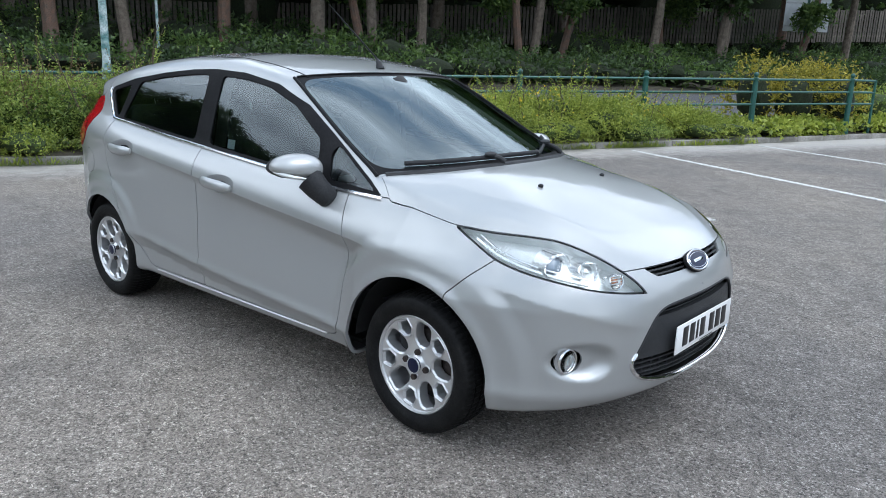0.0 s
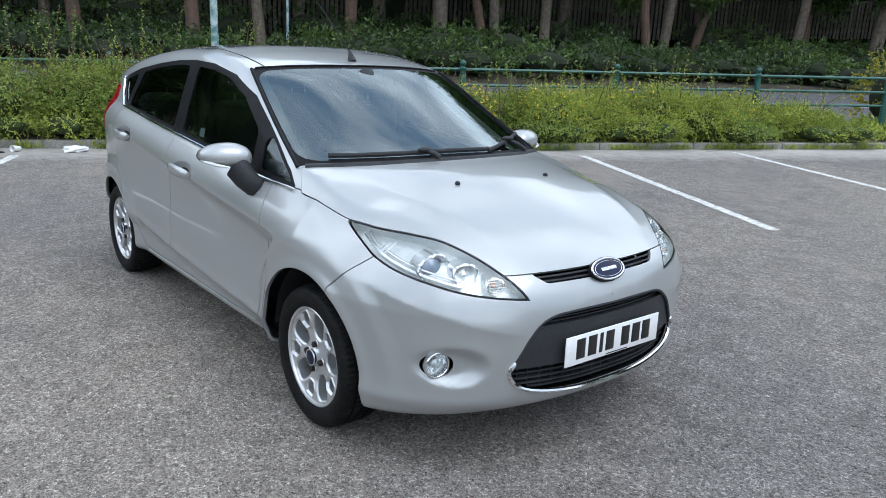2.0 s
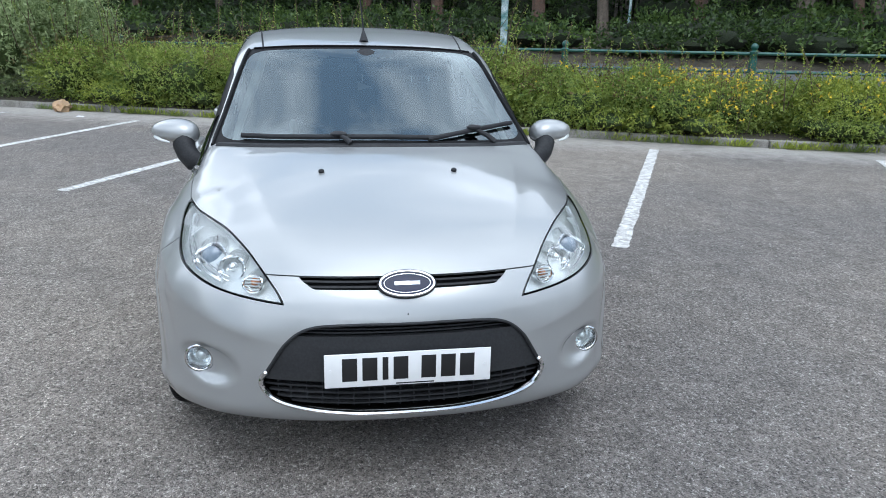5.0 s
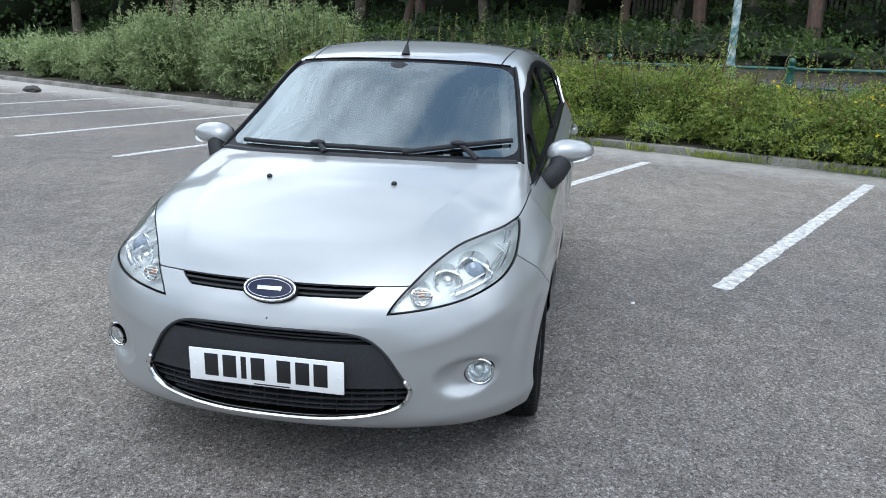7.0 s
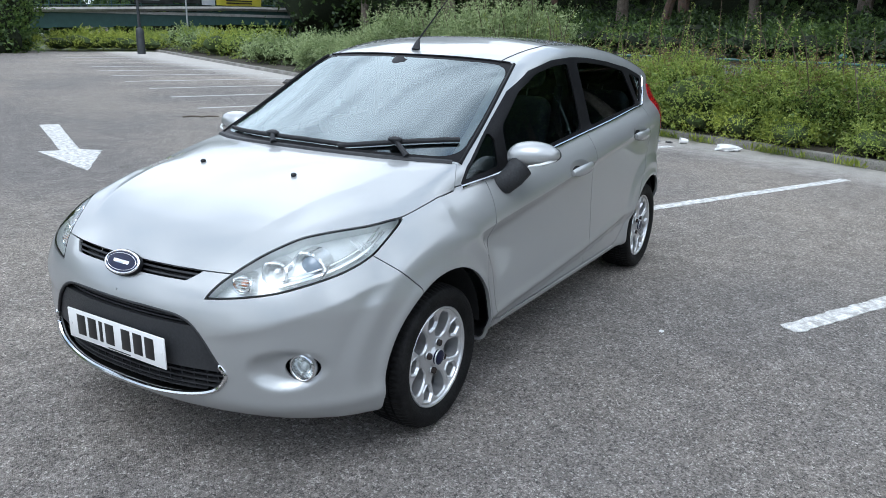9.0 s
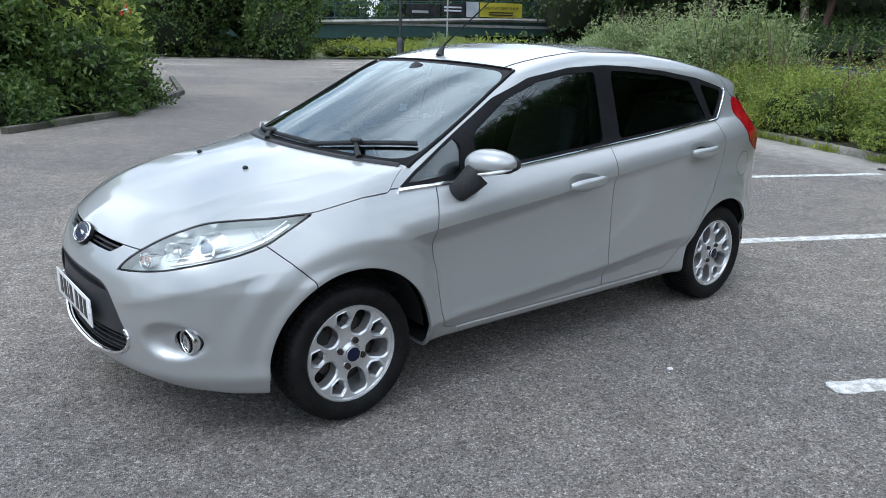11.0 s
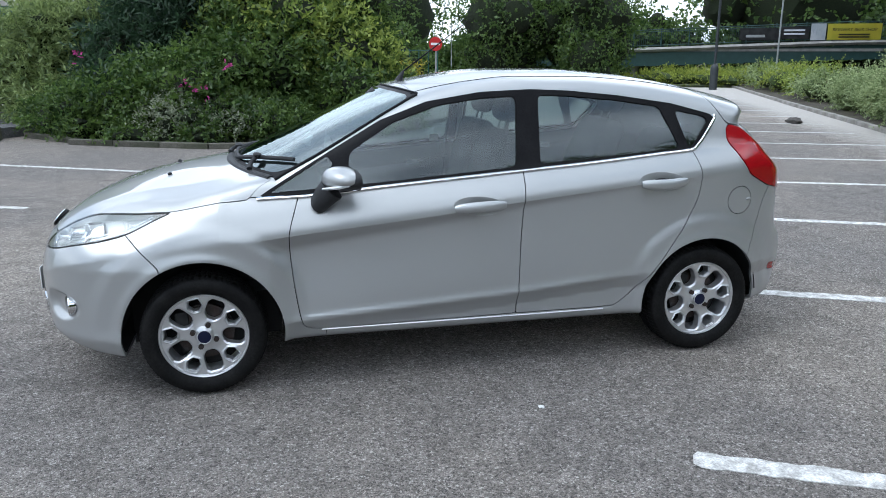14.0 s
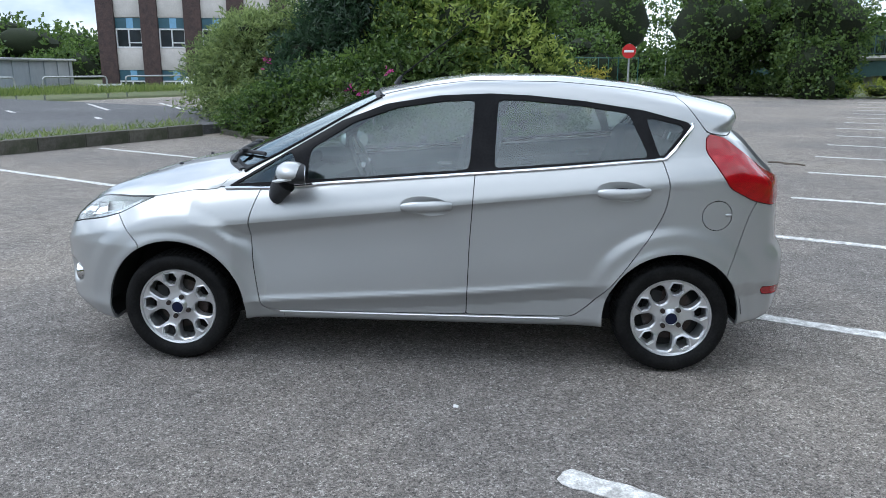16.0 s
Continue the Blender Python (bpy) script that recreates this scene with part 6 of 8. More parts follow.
def shrub(name, s, w, size, height, mat, label, n_sprigs, leaf=0.04, per=9, reach=0.22, wide=0.5, tips=None, group="", z=None, lumps=5, up=0.35, spikes=0, droop=0.25, slim=0.45, reach_up=1.35, hollow=0.70):
    """A shrub of lumps: size is (along, across) in metres."""
    z = land(s, w) if z is None else z
    o = tagged(new(name), label, "shrub", group)
    blobs = []
    for k in range(lumps):
        a, q = rng.uniform(-0.5, 0.5), rng.uniform(-0.35, 0.35)
        h = height * rng.uniform(0.72, 1.0)
        p = at(s + a * size[0], w + q * size[1])
        blobs.append(((p.x, p.y, z + h * 0.48), (max(size[0] / lumps * 1.35, 0.35), max(size[1] * 0.45, 0.3), h * 0.52)))
    pos, way, ln = sprigs(blobs, n_sprigs, per, reach, leaf, droop, up)
    ok = pos[:, 2] > z + 0.01
    leaves("leaves", pos[ok], way[ok], ln[ok], ln[ok] * slim, mat, o)
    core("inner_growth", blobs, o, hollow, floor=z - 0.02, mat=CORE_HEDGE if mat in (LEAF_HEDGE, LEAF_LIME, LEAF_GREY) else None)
    if tips is not None:
        pos, way, ln = sprigs(blobs, n_sprigs // 9, per, reach * 1.5, leaf * 0.8, droop, up + 0.8, 0.9)
        ok = pos[:, 2] > z + height * 0.6
        leaves("top_growth", pos[ok], way[ok], ln[ok], ln[ok] * slim, tips, o)
    for k in range(spikes):
        p = at(s + rng.uniform(-0.5, 0.5) * size[0], w + rng.uniform(-0.35, 0.35) * size[1])
        top = height * rng.uniform(1.05, reach_up)
        lean = Vector((rng.normal() * 0.12, rng.normal() * 0.12, 0))
        stem = [p + Vector((0, 0, z + height * 0.5)), p + lean + Vector((0, 0, z + top * 0.8)), p + lean * 2 + Vector((0, 0, z + top))]
        part("stem", tube(stem, [0.008, 0.006, 0.003], 5), TWIG, o)
        t = rng.random(60)
        base = np.array([np.array(stem[0]) * (1 - u) + np.array(stem[2]) * u for u in t])
        d = unit(rng.normal(size=(60, 3)) * [1, 1, 0.5] + [0, 0, 0.45])
        leaves("shoot_leaves", base, d, leaf * 1.25 * (1.1 - 0.5 * t), leaf * 0.5 * (1.1 - 0.5 * t), mat, o)
    return o


HEDGE = "shrubs below the railing"
# clipped-looking small-leaved hedge between kerb and railing
k = 0
for s in np.arange(-9.4, 9.2, 1.55):
    low = float(np.interp(s, (-9.4, -3, 0, 1.6, 4.5, 7, 9), (1.0, 0.98, 0.78, 0.70, 0.74, 0.56, 0.44)))
    low *= rng.uniform(0.90, 1.14)
    shrub("hedge_shrub", s, kerb_w(s) + 0.80, (2.0, 1.35), low, LEAF_HEDGE if s < 2 else LEAF_LIME, "small-leaved green hedge shrub behind the kerb" if s < 2 else "yellow-green hedge shrub behind the kerb",
          2700, 0.046, 11, 0.27, tips=LEAF_RUST if s < 2.5 else LEAF_LIME, group=HEDGE, lumps=5, spikes=16, slim=0.42, reach_up=1.85)
# second, lower row that spills over the kerb
for s in np.arange(-8.6, 8.5, 2.1):
    shrub("verge_plant", s, kerb_w(s) + 0.30, (1.9, 0.42), 0.42, LEAF_HEDGE if k % 2 else LEAF_LIME, "low green weeds along the kerb", 620, 0.036, 9, 0.18, group="weeds along the kerb", lumps=4)
    k += 1
# grass and small weeds in the joint at the foot of the kerb
tuft_s = np.concatenate([c + rng.normal(size=26) * 0.09 for c in rng.uniform(-9.5, 9.5, 75)])
tuft_w = np.array([kerb_w(q) for q in tuft_s]) - 0.075 - 0.06 * rng.random(len(tuft_s))
tuft_p = np.array([tuple(at(a, b_, 0.002)) for a, b_ in zip(tuft_s, tuft_w)])
tuft_d = unit(rng.normal(size=(len(tuft_p), 3)) * [0.5, 0.5, 0.1] + [0, 0, 1.0])
kerb_grass = tagged(new("kerb_grass"), "sparse grass tufts growing at the foot of the kerb", "grass", kind="stuff")
tuft_l = rng.uniform(0.05, 0.16, len(tuft_p))
leaves("grass_blades", tuft_p, tuft_d, tuft_l, tuft_l * 0.16, LEAF_LIME, kerb_grass, kind="stuff")
# tall grey-green shrubs
for s, w, size, h in ((-11.6, 6.0, (2.6, 1.9), 1.78), (-13.6, 6.1, (2.4, 1.8), 1.62), (-15.7, 6.0, (2.6, 1.7), 1.5), (-17.9, 6.2, (2.2, 1.5), 1.0), (-20.2, 6.3, (2.4, 1.4), 0.85)):
    shrub("tall_shrub", s, w, size, h, LEAF_GREY, "tall grey-green shrub with upright shoots", 2000, 0.085, 11, 0.32, tips=LEAF_GREY, group="tall grey-green shrubs", lumps=6, spikes=44, up=0.9, slim=0.32, hollow=0.42)
# far weeds of the verge
for s in np.arange(-22.5, -46, -3.0):
    shrub("far_shrub", s, 6.3 + rng.uniform(-0.3, 0.5), (3.4, 1.8), rng.uniform(0.8, 1.25), (LEAF_LIME, LEAF_HEDGE, LEAF_GREY)[int(rng.integers(3))], "overgrown weeds along the far verge", 420, 0.10, 8, 0.35, group="overgrown far verge", lumps=5, up=0.8, spikes=3)
for w in (-9.5, -6.5, -3.5, -0.5, 2.5, 5.0):
    shrub("far_shrub", -41.5 + rng.uniform(-0.5, 0.5), w, (1.9, 3.6), rng.uniform(0.8, 1.2), LEAF_LIME if w > -2 else LEAF_MID, "overgrown grass and weeds at the far end", 420, 0.11, 8, 0.4, group="overgrown far verge", lumps=5, up=0.9, spikes=3)
# golden shrub and ground cover by the railing's end
shrub("golden_shrub", 12.2, 8.3, (2.6, 1.6), 1.62, LEAF_GOLD, "golden-yellow shrub behind the railing", 900, 0.085, 8, 0.35, lumps=6, up=0.6)
for s in (10.3, 11.9, 13.6, 15.4, 17.3):
    shrub("ground_cover", s, kerb_w(s) + 0.7, (2.0, 1.4), 0.30, LEAF_LIME, "broad-leaved green ground cover", 420, 0.10, 6, 0.15, group="ground cover", lumps=5, slim=0.7)
for s in (15.5, 18.5, 22.0):
    shrub("verge_shrub", s, 9.0, (3.0, 1.6), 1.0, LEAF_HEDGE, "green shrub beside the road", 500, 0.07, 8, 0.3, lumps=5)


def specks(name, blobs, count, size, mat, parent, label):
    """Flower heads: little tilted stars of petals."""
    pos, way, ln = sprigs(blobs, count, 1, 0.12, size, 0.0, 0.8, 1.0)
    five = np.repeat(pos, 5, 0)
    d = unit(rng.normal(size=(len(five), 3)) + [0, 0, 0.5])
    return leaves(name, five, d, np.repeat(ln, 5), np.repeat(ln * 0.6, 5), mat, parent, label, kind="stuff")


YELLOW = material("yellow_petals", (0.75, 0.58, 0.03), 0.7, second=(0.65, 0.45, 0.02))
PINK = material("pink_petals", (0.55, 0.06, 0.30), 0.7, second=(0.42, 0.03, 0.2))
for s, n_ in ((0.62, 190), (1.05, 80), (0.15, 50), (2.6, 60), (4.2, 50), (-1.2, 16), (6.3, 40)):
    p = at(s, kerb_w(s) + 0.26)
    o = tagged(new("ragwort"), "yellow-flowered weed in front of the hedge", "flower", "yellow-flowered weeds")
    specks("flower_heads", [((p.x, p.y, 0.62), (0.42, 0.42, 0.30))], n_, 0.028, YELLOW, o, "small yellow flowers")
    st = [tube([(p.x + a, p.y + b_, 0.08), (p.x + a * 1.3, p.y + b_ * 1.3, 0.75)], 0.004, 5) for a, b_ in ((0.1, 0.05), (-0.15, 0.1), (0.05, -0.2), (0.2, 0.15))]
    for b2 in st:
        part("stem", b2, TWIG, o)

# ---- the shrub bed across the aisle ----
def mound(name, lumps, mat, label, count, leaf, per=9, reach=0.4, up=0.35, slim=0.4, droop=0.3, group="shrub bed"):
    o = tagged(new(name), label, "shrub", group)
    blobs = []
    for s, w, z, rs, rw, rz in lumps:
        p = at(s, w, z)
        blobs.append(((p.x, p.y, z), (0.5 * (rs + rw), 0.5 * (rs + rw), rz)))
    blobs = ragged(blobs)
    pos, way, ln = sprigs(blobs, int(count * 1.3), per, reach, leaf, droop, up, 0.72)
    ok = pos[:, 2] > 0.02
    leaves("leaves", pos[ok], way[ok], ln[ok], ln[ok] * slim, mat, o)
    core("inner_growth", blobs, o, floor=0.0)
    return o, blobs


mound("willow_shrub", [(-12.2, -13.2, 1.0, 1.5, 1.6, 1.3), (-13.2, -12.2, 1.9, 1.5, 1.5, 1.15), (-11.4, -12.3, 0.6, 1.1, 1.1, 0.8), (-13.6, -14.2, 1.1, 1.4, 1.4, 1.3)], LEAF_WILLOW, "light green narrow-leaved willow-like shrub", 3600, 0.15, 10, 0.5, slim=0.22, droop=0.55)
mound("willow_shrub", [(-11.6, -12.8, 1.4, 1.0, 1.0, 0.9), (-11.0, -11.8, 0.5, 0.8, 0.8, 0.6)], LEAF_WILLOW, "grey-green narrow-leaved willow-like shrub", 1300, 0.14, 10, 0.46, slim=0.22, droop=0.55)
mound("dark_shrub", [(-12.6, -10.3, 1.5, 1.5, 1.5, 1.6), (-12.4, -9.2, 2.3, 1.2, 1.2, 1.3), (-13.2, -10.2, 3.1, 1.1, 1.1, 1.2), (-11.0, -10.2, 0.7, 1.1, 1.1, 0.8)], LEAF_CONIFER, "tall dark blue-green shrub", 3600, 0.16, 10, 0.48, droop=0.7, slim=0.28)
mound("rose_shrub", [(-10.8, -8.4, 0.75, 1.4, 1.4, 0.95), (-11.6, -7.6, 1.3, 1.3, 1.3, 0.95), (-10.4, -9.8, 0.55, 1.2, 1.2, 0.7)], LEAF_MID, "dark green rose shrub with pink flowers", 3000, 0.11, 9, 0.40, slim=0.5)
mound("broad_shrub", [(-12.4, -7.5, 2.1, 1.3, 1.3, 1.05), (-13.4, -8.6, 2.4, 1.4, 1.4, 1.1), (-12.6, -6.2, 1.3, 1.1, 1.1, 1.1)], LEAF_HEDGE, "bright yellow-green leafy shrub", 2300, 0.13, 9, 0.46, slim=0.42)
mound("broad_shrub", [(-13.2, -6.6, 1.7, 1.1, 1.1, 1.3), (-14.4, -8.1, 1.5, 1.3, 1.3, 1.4), (-12.0, -6.0, 0.6, 0.9, 0.9, 0.7), (-13.4, -5.7, 0.7, 0.7, 0.7, 0.7)], LEAF_MID, "dense mid-green leafy shrub", 2600, 0.12, 9, 0.4, slim=0.45)
mound("variegated_shrub", [(-9.75, -8.3, 0.40, 0.75, 0.75, 0.45), (-9.9, -7.3, 0.32, 0.7, 0.7, 0.36), (-10.0, -9.4, 0.28, 0.6, 0.6, 0.32)], LEAF_PALE, "pale variegated ground shrub", 1100, 0.055, 9, 0.22, slim=0.55)
mound("low_shrub", [(-10.1, -10.9, 0.35, 0.9, 0.9, 0.5), (-10.3, -6.7, 0.3, 0.8, 0.8, 0.42), (-11.6, -5.6, 0.25, 0.7, 0.7, 0.4), (-9.3, -8.9, 0.15, 0.45, 0.45, 0.26), (-9.35, -7.6, 0.14, 0.4, 0.4, 0.24), (-9.5, -10.2, 0.16, 0.5, 0.5, 0.3), (-9.8, -6.3, 0.16, 0.45, 0.45, 0.3), (-12.8, -5.2, 0.2, 0.5, 0.5, 0.35)], LEAF_MID, "low green shrubs spilling over the kerb", 2200, 0.075, 9, 0.25, slim=0.5)
mound("tall_shrub", [(-17.0, -9.9, 2.0, 1.6, 1.6, 1.9), (-16.0, -11.5, 2.6, 2.2, 2.2, 2.4), (-17.5, -7.7, 0.85, 1.1, 1.1, 0.95)], LEAF_MID, "tall leafy shrub behind the bed", 2200, 0.12, 9, 0.5, slim=0.45)
mound("rust_shrub", [(-20.5, -8.0, 0.6, 1.4, 1.4, 0.65), (-21.0, -9.6, 0.7, 1.4, 1.4, 0.75)], LEAF_GOLD, "yellowing shrub with brown tips", 900, 0.12, 8, 0.45)
pp = [((at(s, w).x, at(s, w).y, z), (0.09, 0.09, 0.09)) for s, w, z in ((-9.35, -7.9, 0.98), (-9.45, -7.1, 1.30), (-9.3, -7.6, 0.88), (-9.6, -10.3, 1.45))]
for b_ in pp:
    o = tagged(new("rose_bloom"), "pink rose flower on the shrub", "flower", "pink roses")
    specks("petals", [b_], 7, 0.05, PINK, o, "pink petals")

# ---- trees ----
def tree(name, height, radius, lean, crown_z, crown_r, mat, bark, label, count=1500, leaf=0.15, limbs=9, low=None):
    """A tapered trunk with limbs and an uneven crown, standing at the origin."""
    o = tagged(new(name), label, "tree")
    top = Vector((lean[0], lean[1], height))
    line = [Vector((0, 0, -0.3))] + [top * t + Vector((rng.normal() * 0.05, rng.normal() * 0.05, 0)) for t in (0.08, 0.22, 0.4, 0.6, 0.8, 1.0)]
    part("trunk", tube(line, [radius * q for q in (1.35, 1.08, 1.0, 0.85, 0.66, 0.42, 0.12)], 10), bark, o)
    blobs = []
    for j in range(limbs):
        t = rng.uniform(0.35, 0.92)
        a = rng.uniform(0, 2 * math.pi)
        base = top * t
        out = Vector((math.cos(a), math.sin(a), rng.uniform(0.2, 0.7))) * crown_r * rng.uniform(0.5, 0.95)
        part("limb", tube([base, base + out * 0.5 + Vector((0, 0, 0.15)), base + out], [radius * 0.4, radius * 0.25, radius * 0.06], 6), bark, o)
        e = base + out * 0.9
        if e.z > crown_z:
            q = crown_r * rng.uniform(0.35, 0.6)
            blobs.append(((e.x, e.y, e.z), (q, q, q * 0.7)))
    for j in range(4):
        e = top * rng.uniform(0.75, 1.02)
        q = crown_r * rng.uniform(0.4, 0.7)
        blobs.append(((e.x + rng.normal() * 0.4, e.y + rng.normal() * 0.4, e.z), (q, q, q * 0.7)))
    pos, way, ln = sprigs(blobs, count, 9, crown_r * 0.32, leaf, 0.35, 0.1, 0.55)
    leaves("crown", pos, way, ln, ln * 0.55, mat, o)
    if low:
        p = [((rng.normal() * 0.4, rng.normal() * 0.4, z), (0.5, 0.5, 0.35)) for z in low]
        pos, way, ln = sprigs(p, 130, 9, 0.5, leaf, 0.5, 0.0, 0.6)
        leaves("low_leaves", pos, way, ln, ln * 0.5, mat, o)
    return o


WOOD = "trees on the bank"
kinds = [tree("tree", 11.5, 0.20, (0.9, 0.4), 5.4, 3.6, LEAF_MID, BARK, "slender brown-barked tree on the wooded bank", 1900, 0.24),
         tree("tree", 12.5, 0.27, (-0.7, 0.5), 5.4, 4.0, LEAF_SHADED, BARK, "stout dark-leaved tree on the wooded bank", 2000, 0.25, low=(3.4, 4.2)),
         tree("tree", 10.5, 0.17, (2.0, -0.5), 5.0, 3.2, LEAF_MID, BARK_RED, "leaning red-barked tree on the wooded bank", 1800, 0.23, low=(3.0,)),
         tree("tree", 12.8, 0.23, (0.1, -0.3), 5.8, 3.9, LEAF_SHADED, BARK_RED, "straight red-barked tree on the wooded bank", 2000, 0.25)]
spots = [(-5.66, 25, 0), (-4.95, 24.5, 3), (-3.96, 27, 2), (-2.5, 25, 0), (0.94, 25.5, 3), (4.4, 25, 1), (6.37, 25, 2), (6.9, 25.4, 0), (8.95, 25.5, 0), (13.5, 25, 2), (14.4, 25.6, 0), (16.1, 26, 2),
         (20.4, 25, 0), (24.6, 25, 1), (28.5, 24, 2), (33, 25, 0), (-7.5, 26.5, 1), (-9.1, 25, 3), (-10.4, 26, 0), (-12, 24.5, 2), (-15.5, 27, 1), (-18.9, 25, 0), (-22, 24, 3), (-26.7, 25, 1), (-30, 23, 2),
         (-34, 25, 0), (-38, 22, 1), (-42, 24, 3), (-46, 20, 1), (-20.5, 21, 2), (11, 29, 1), (2.5, 29, 1), (-1, 28.6, 0), (18, 28.8, 1)]
for j, (s, w, q) in enumerate(spots):
    p = at(s, w, land(s, w))
    m = Matrix.Translation(p) @ Matrix.Rotation(rng.uniform(0, 6.28), 4, "Z")
    tagged(copy_thing(kinds[q], m) if j >= 4 or q != j else kinds[q], group=WOOD)
for q, ob in enumerate(kinds):
    s, w = ((-6.6, 27.5), (7.7, 28), (22.5, 27), (31, 27.5))[q]
    ob.matrix_basis = Matrix.Translation(at(s, w, land(s, w))) @ Matrix.Rotation(1.3 * q, 4, "Z")
    tagged(ob, group=WOOD)
# undergrowth on the bank, mostly in the leaf colour darkened for shade
for j, s in enumerate(np.arange(-50, 44, 3.1)):
    for w, h in ((19.3, 1.1), (22.3, 1.4), (26.8, 1.7)):
        if rng.random() < 0.9:
            shrub("undergrowth", s + rng.uniform(-0.8, 0.8), w + rng.uniform(-0.6, 0.6), (3.6, 2.2), h * rng.uniform(0.6, 1.15), LEAF_SHADED if rng.random() < 0.65 else LEAF_MID, "shaded shrub in the undergrowth of the bank", 230, 0.15, 8, 0.5, group="undergrowth", lumps=4)


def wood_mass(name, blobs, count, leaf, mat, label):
    """Distant woods: one mass of leaf clumps over lumps coloured as dark inner shade."""
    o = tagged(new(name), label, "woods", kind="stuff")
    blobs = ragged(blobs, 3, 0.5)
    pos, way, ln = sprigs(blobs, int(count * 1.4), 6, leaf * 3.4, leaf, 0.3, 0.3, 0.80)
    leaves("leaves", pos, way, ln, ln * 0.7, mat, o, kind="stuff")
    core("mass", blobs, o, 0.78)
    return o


def row_of(points, z, r, jitter=0.3):
    out = []
    for s, w in points:
        p = at(s + rng.uniform(-2, 2), w + rng.uniform(-2, 2))
        q = r * rng.uniform(1 - jitter, 1 + jitter)
        out.append(((p.x, p.y, z * rng.uniform(0.75, 1.2)), (q, q, q * rng.uniform(0.8, 1.2))))
    return out


# bushes at the far end and woods behind the footbridge
wood_mass("far_bushes", row_of([(-39.5, w) for w in np.arange(-8.5, 0, 1.5)], 1.3, 1.4) + row_of([(-41, w) for w in (-7, -5, -3.5, -2, -5.8, -4.2)], 3.1, 1.8), 4200, 0.16, LEAF_MID, "dense green bushes at the far end of the car park")
wood_mass("far_bushes", row_of([(-36, w) for w in (-12, -14, -16, -18)], 1.1, 1.3) + row_of([(-33, w) for w in (-14, -16, -18, -20)], 0.9, 1.2), 1500, 0.16, LEAF_MID, "low green bushes beyond the shrub bed")
wood_mass("woods", row_of([(-74, w) for w in np.arange(-4, 14, 2)], 2.0, 2.5) + row_of([(-72, w) for w in np.arange(14, 60, 4)], 5, 5.5) + row_of([(-80, w) for w in np.arange(18, 60, 5)], 8, 6), 13000, 0.42, LEAF_MID, "green woods behind the footbridge")
wood_mass("woods", row_of([(-56, w) for w in (22, 26, 31, 36)], 4.5, 4.5) + row_of([(-48, w) for w in (26, 30, 35, 41)], 5.5, 5), 4200, 0.34, LEAF_SHADED, "dark woods beside the footbridge")
wood_mass("woods", row_of([(-95, w) for w in np.arange(-60, 0, 4)], 0.8, 2.2), 3600, 0.5, LEAF_MID, "distant green tree line")
wood_mass("woods", row_of([(-60, w) for w in (-23, -26, -30, -34)], 3.6, 3.6) + row_of([(-62, w) for w in (-21, -25, -29)], 6.0, 3.4), 2600, 0.3, LEAF_MID, "group of tall trees beyond the shrub bed")
wood_mass("woods", row_of([(s, 34.5) for s in np.arange(-50, 70, 4)], 3.2, 3.0) + row_of([(s, 42) for s in np.arange(-50, 80, 4)], 4.0, 4.2) + row_of([(s, 36) for s in np.arange(-50, 70, 6)], 7.0, 4.8) + row_of([(s, 38) for s in np.arange(-50, 70, 5)], 9.5, 4.8), 8000, 0.45, LEAF_SHADED, "dark woods at the top of the bank")
wood_mass("woods", row_of([(s, 52) for s in np.arange(-20, 95, 7)], 9, 6.5), 3600, 0.5, LEAF_SHADED, "dark woods behind the fence")
wood_mass("woods", row_of([(75, w) for w in np.arange(-50, 50, 6)], 6, 6), 3600, 0.5, LEAF_MID, "tree line behind the viewpoint")
wood_mass("woods", row_of([(s, -62) for s in np.arange(20, 80, 6)], 5.5, 6), 2200, 0.5, LEAF_MID, "tree line beside the upper car park")
wood_mass("far_hill", [((110 + 16 * j * 0.4, -190 + 9 * j, -1 + math.sin(j)), (18, 18, 8 + 2 * math.sin(j * 1.7))) for j in range(12)], 3600, 1.1, LEAF_MID, "wooded hill on the horizon")
wood_mass("woods", [((37.6, -66.2, 0.2), (2.6, 2.6, 3.0)), ((35.5, -68.5, 0.5), (2.6, 2.6, 3.2)), ((40.0, -64.5, -0.2), (2.2, 2.2, 1.8))], 700, 0.3, LEAF_MID, "leafy trees beside the office block")

# ---- railing, lamps, bridge, buildings ----
GREEN_PAINT = material("green_railing_paint", (0.012, 0.075, 0.060), 0.42, second=(0.02, 0.09, 0.07), scale=9, fine=0.25, fine_scale=60, coat=0.2)
FLAKED = material("flaking_pale_paint", (0.45, 0.52, 0.52), 0.7, second=(0.09, 0.2, 0.19), scale=7, fine=0.3, fine_scale=40, bump=0.4, bump_scale=50)
DARK_POST = material("dark_lamp_paint", (0.022, 0.026, 0.030), 0.5, second=(0.035, 0.04, 0.042), scale=6)
TIMBER = material("weathered_fence_boards", (0.12, 0.105, 0.085), 0.9, second=(0.075, 0.068, 0.055), scale=4, fine=0.3, fine_scale=50, bump=0.4, bump_scale=40, per_object=0.25)
GALV = material("galvanised_steel", (0.42, 0.43, 0.43), 0.5, 0.6, second=(0.34, 0.35, 0.35), scale=12)


def fence_base(s):
    return 0.02 + 0.011 * s


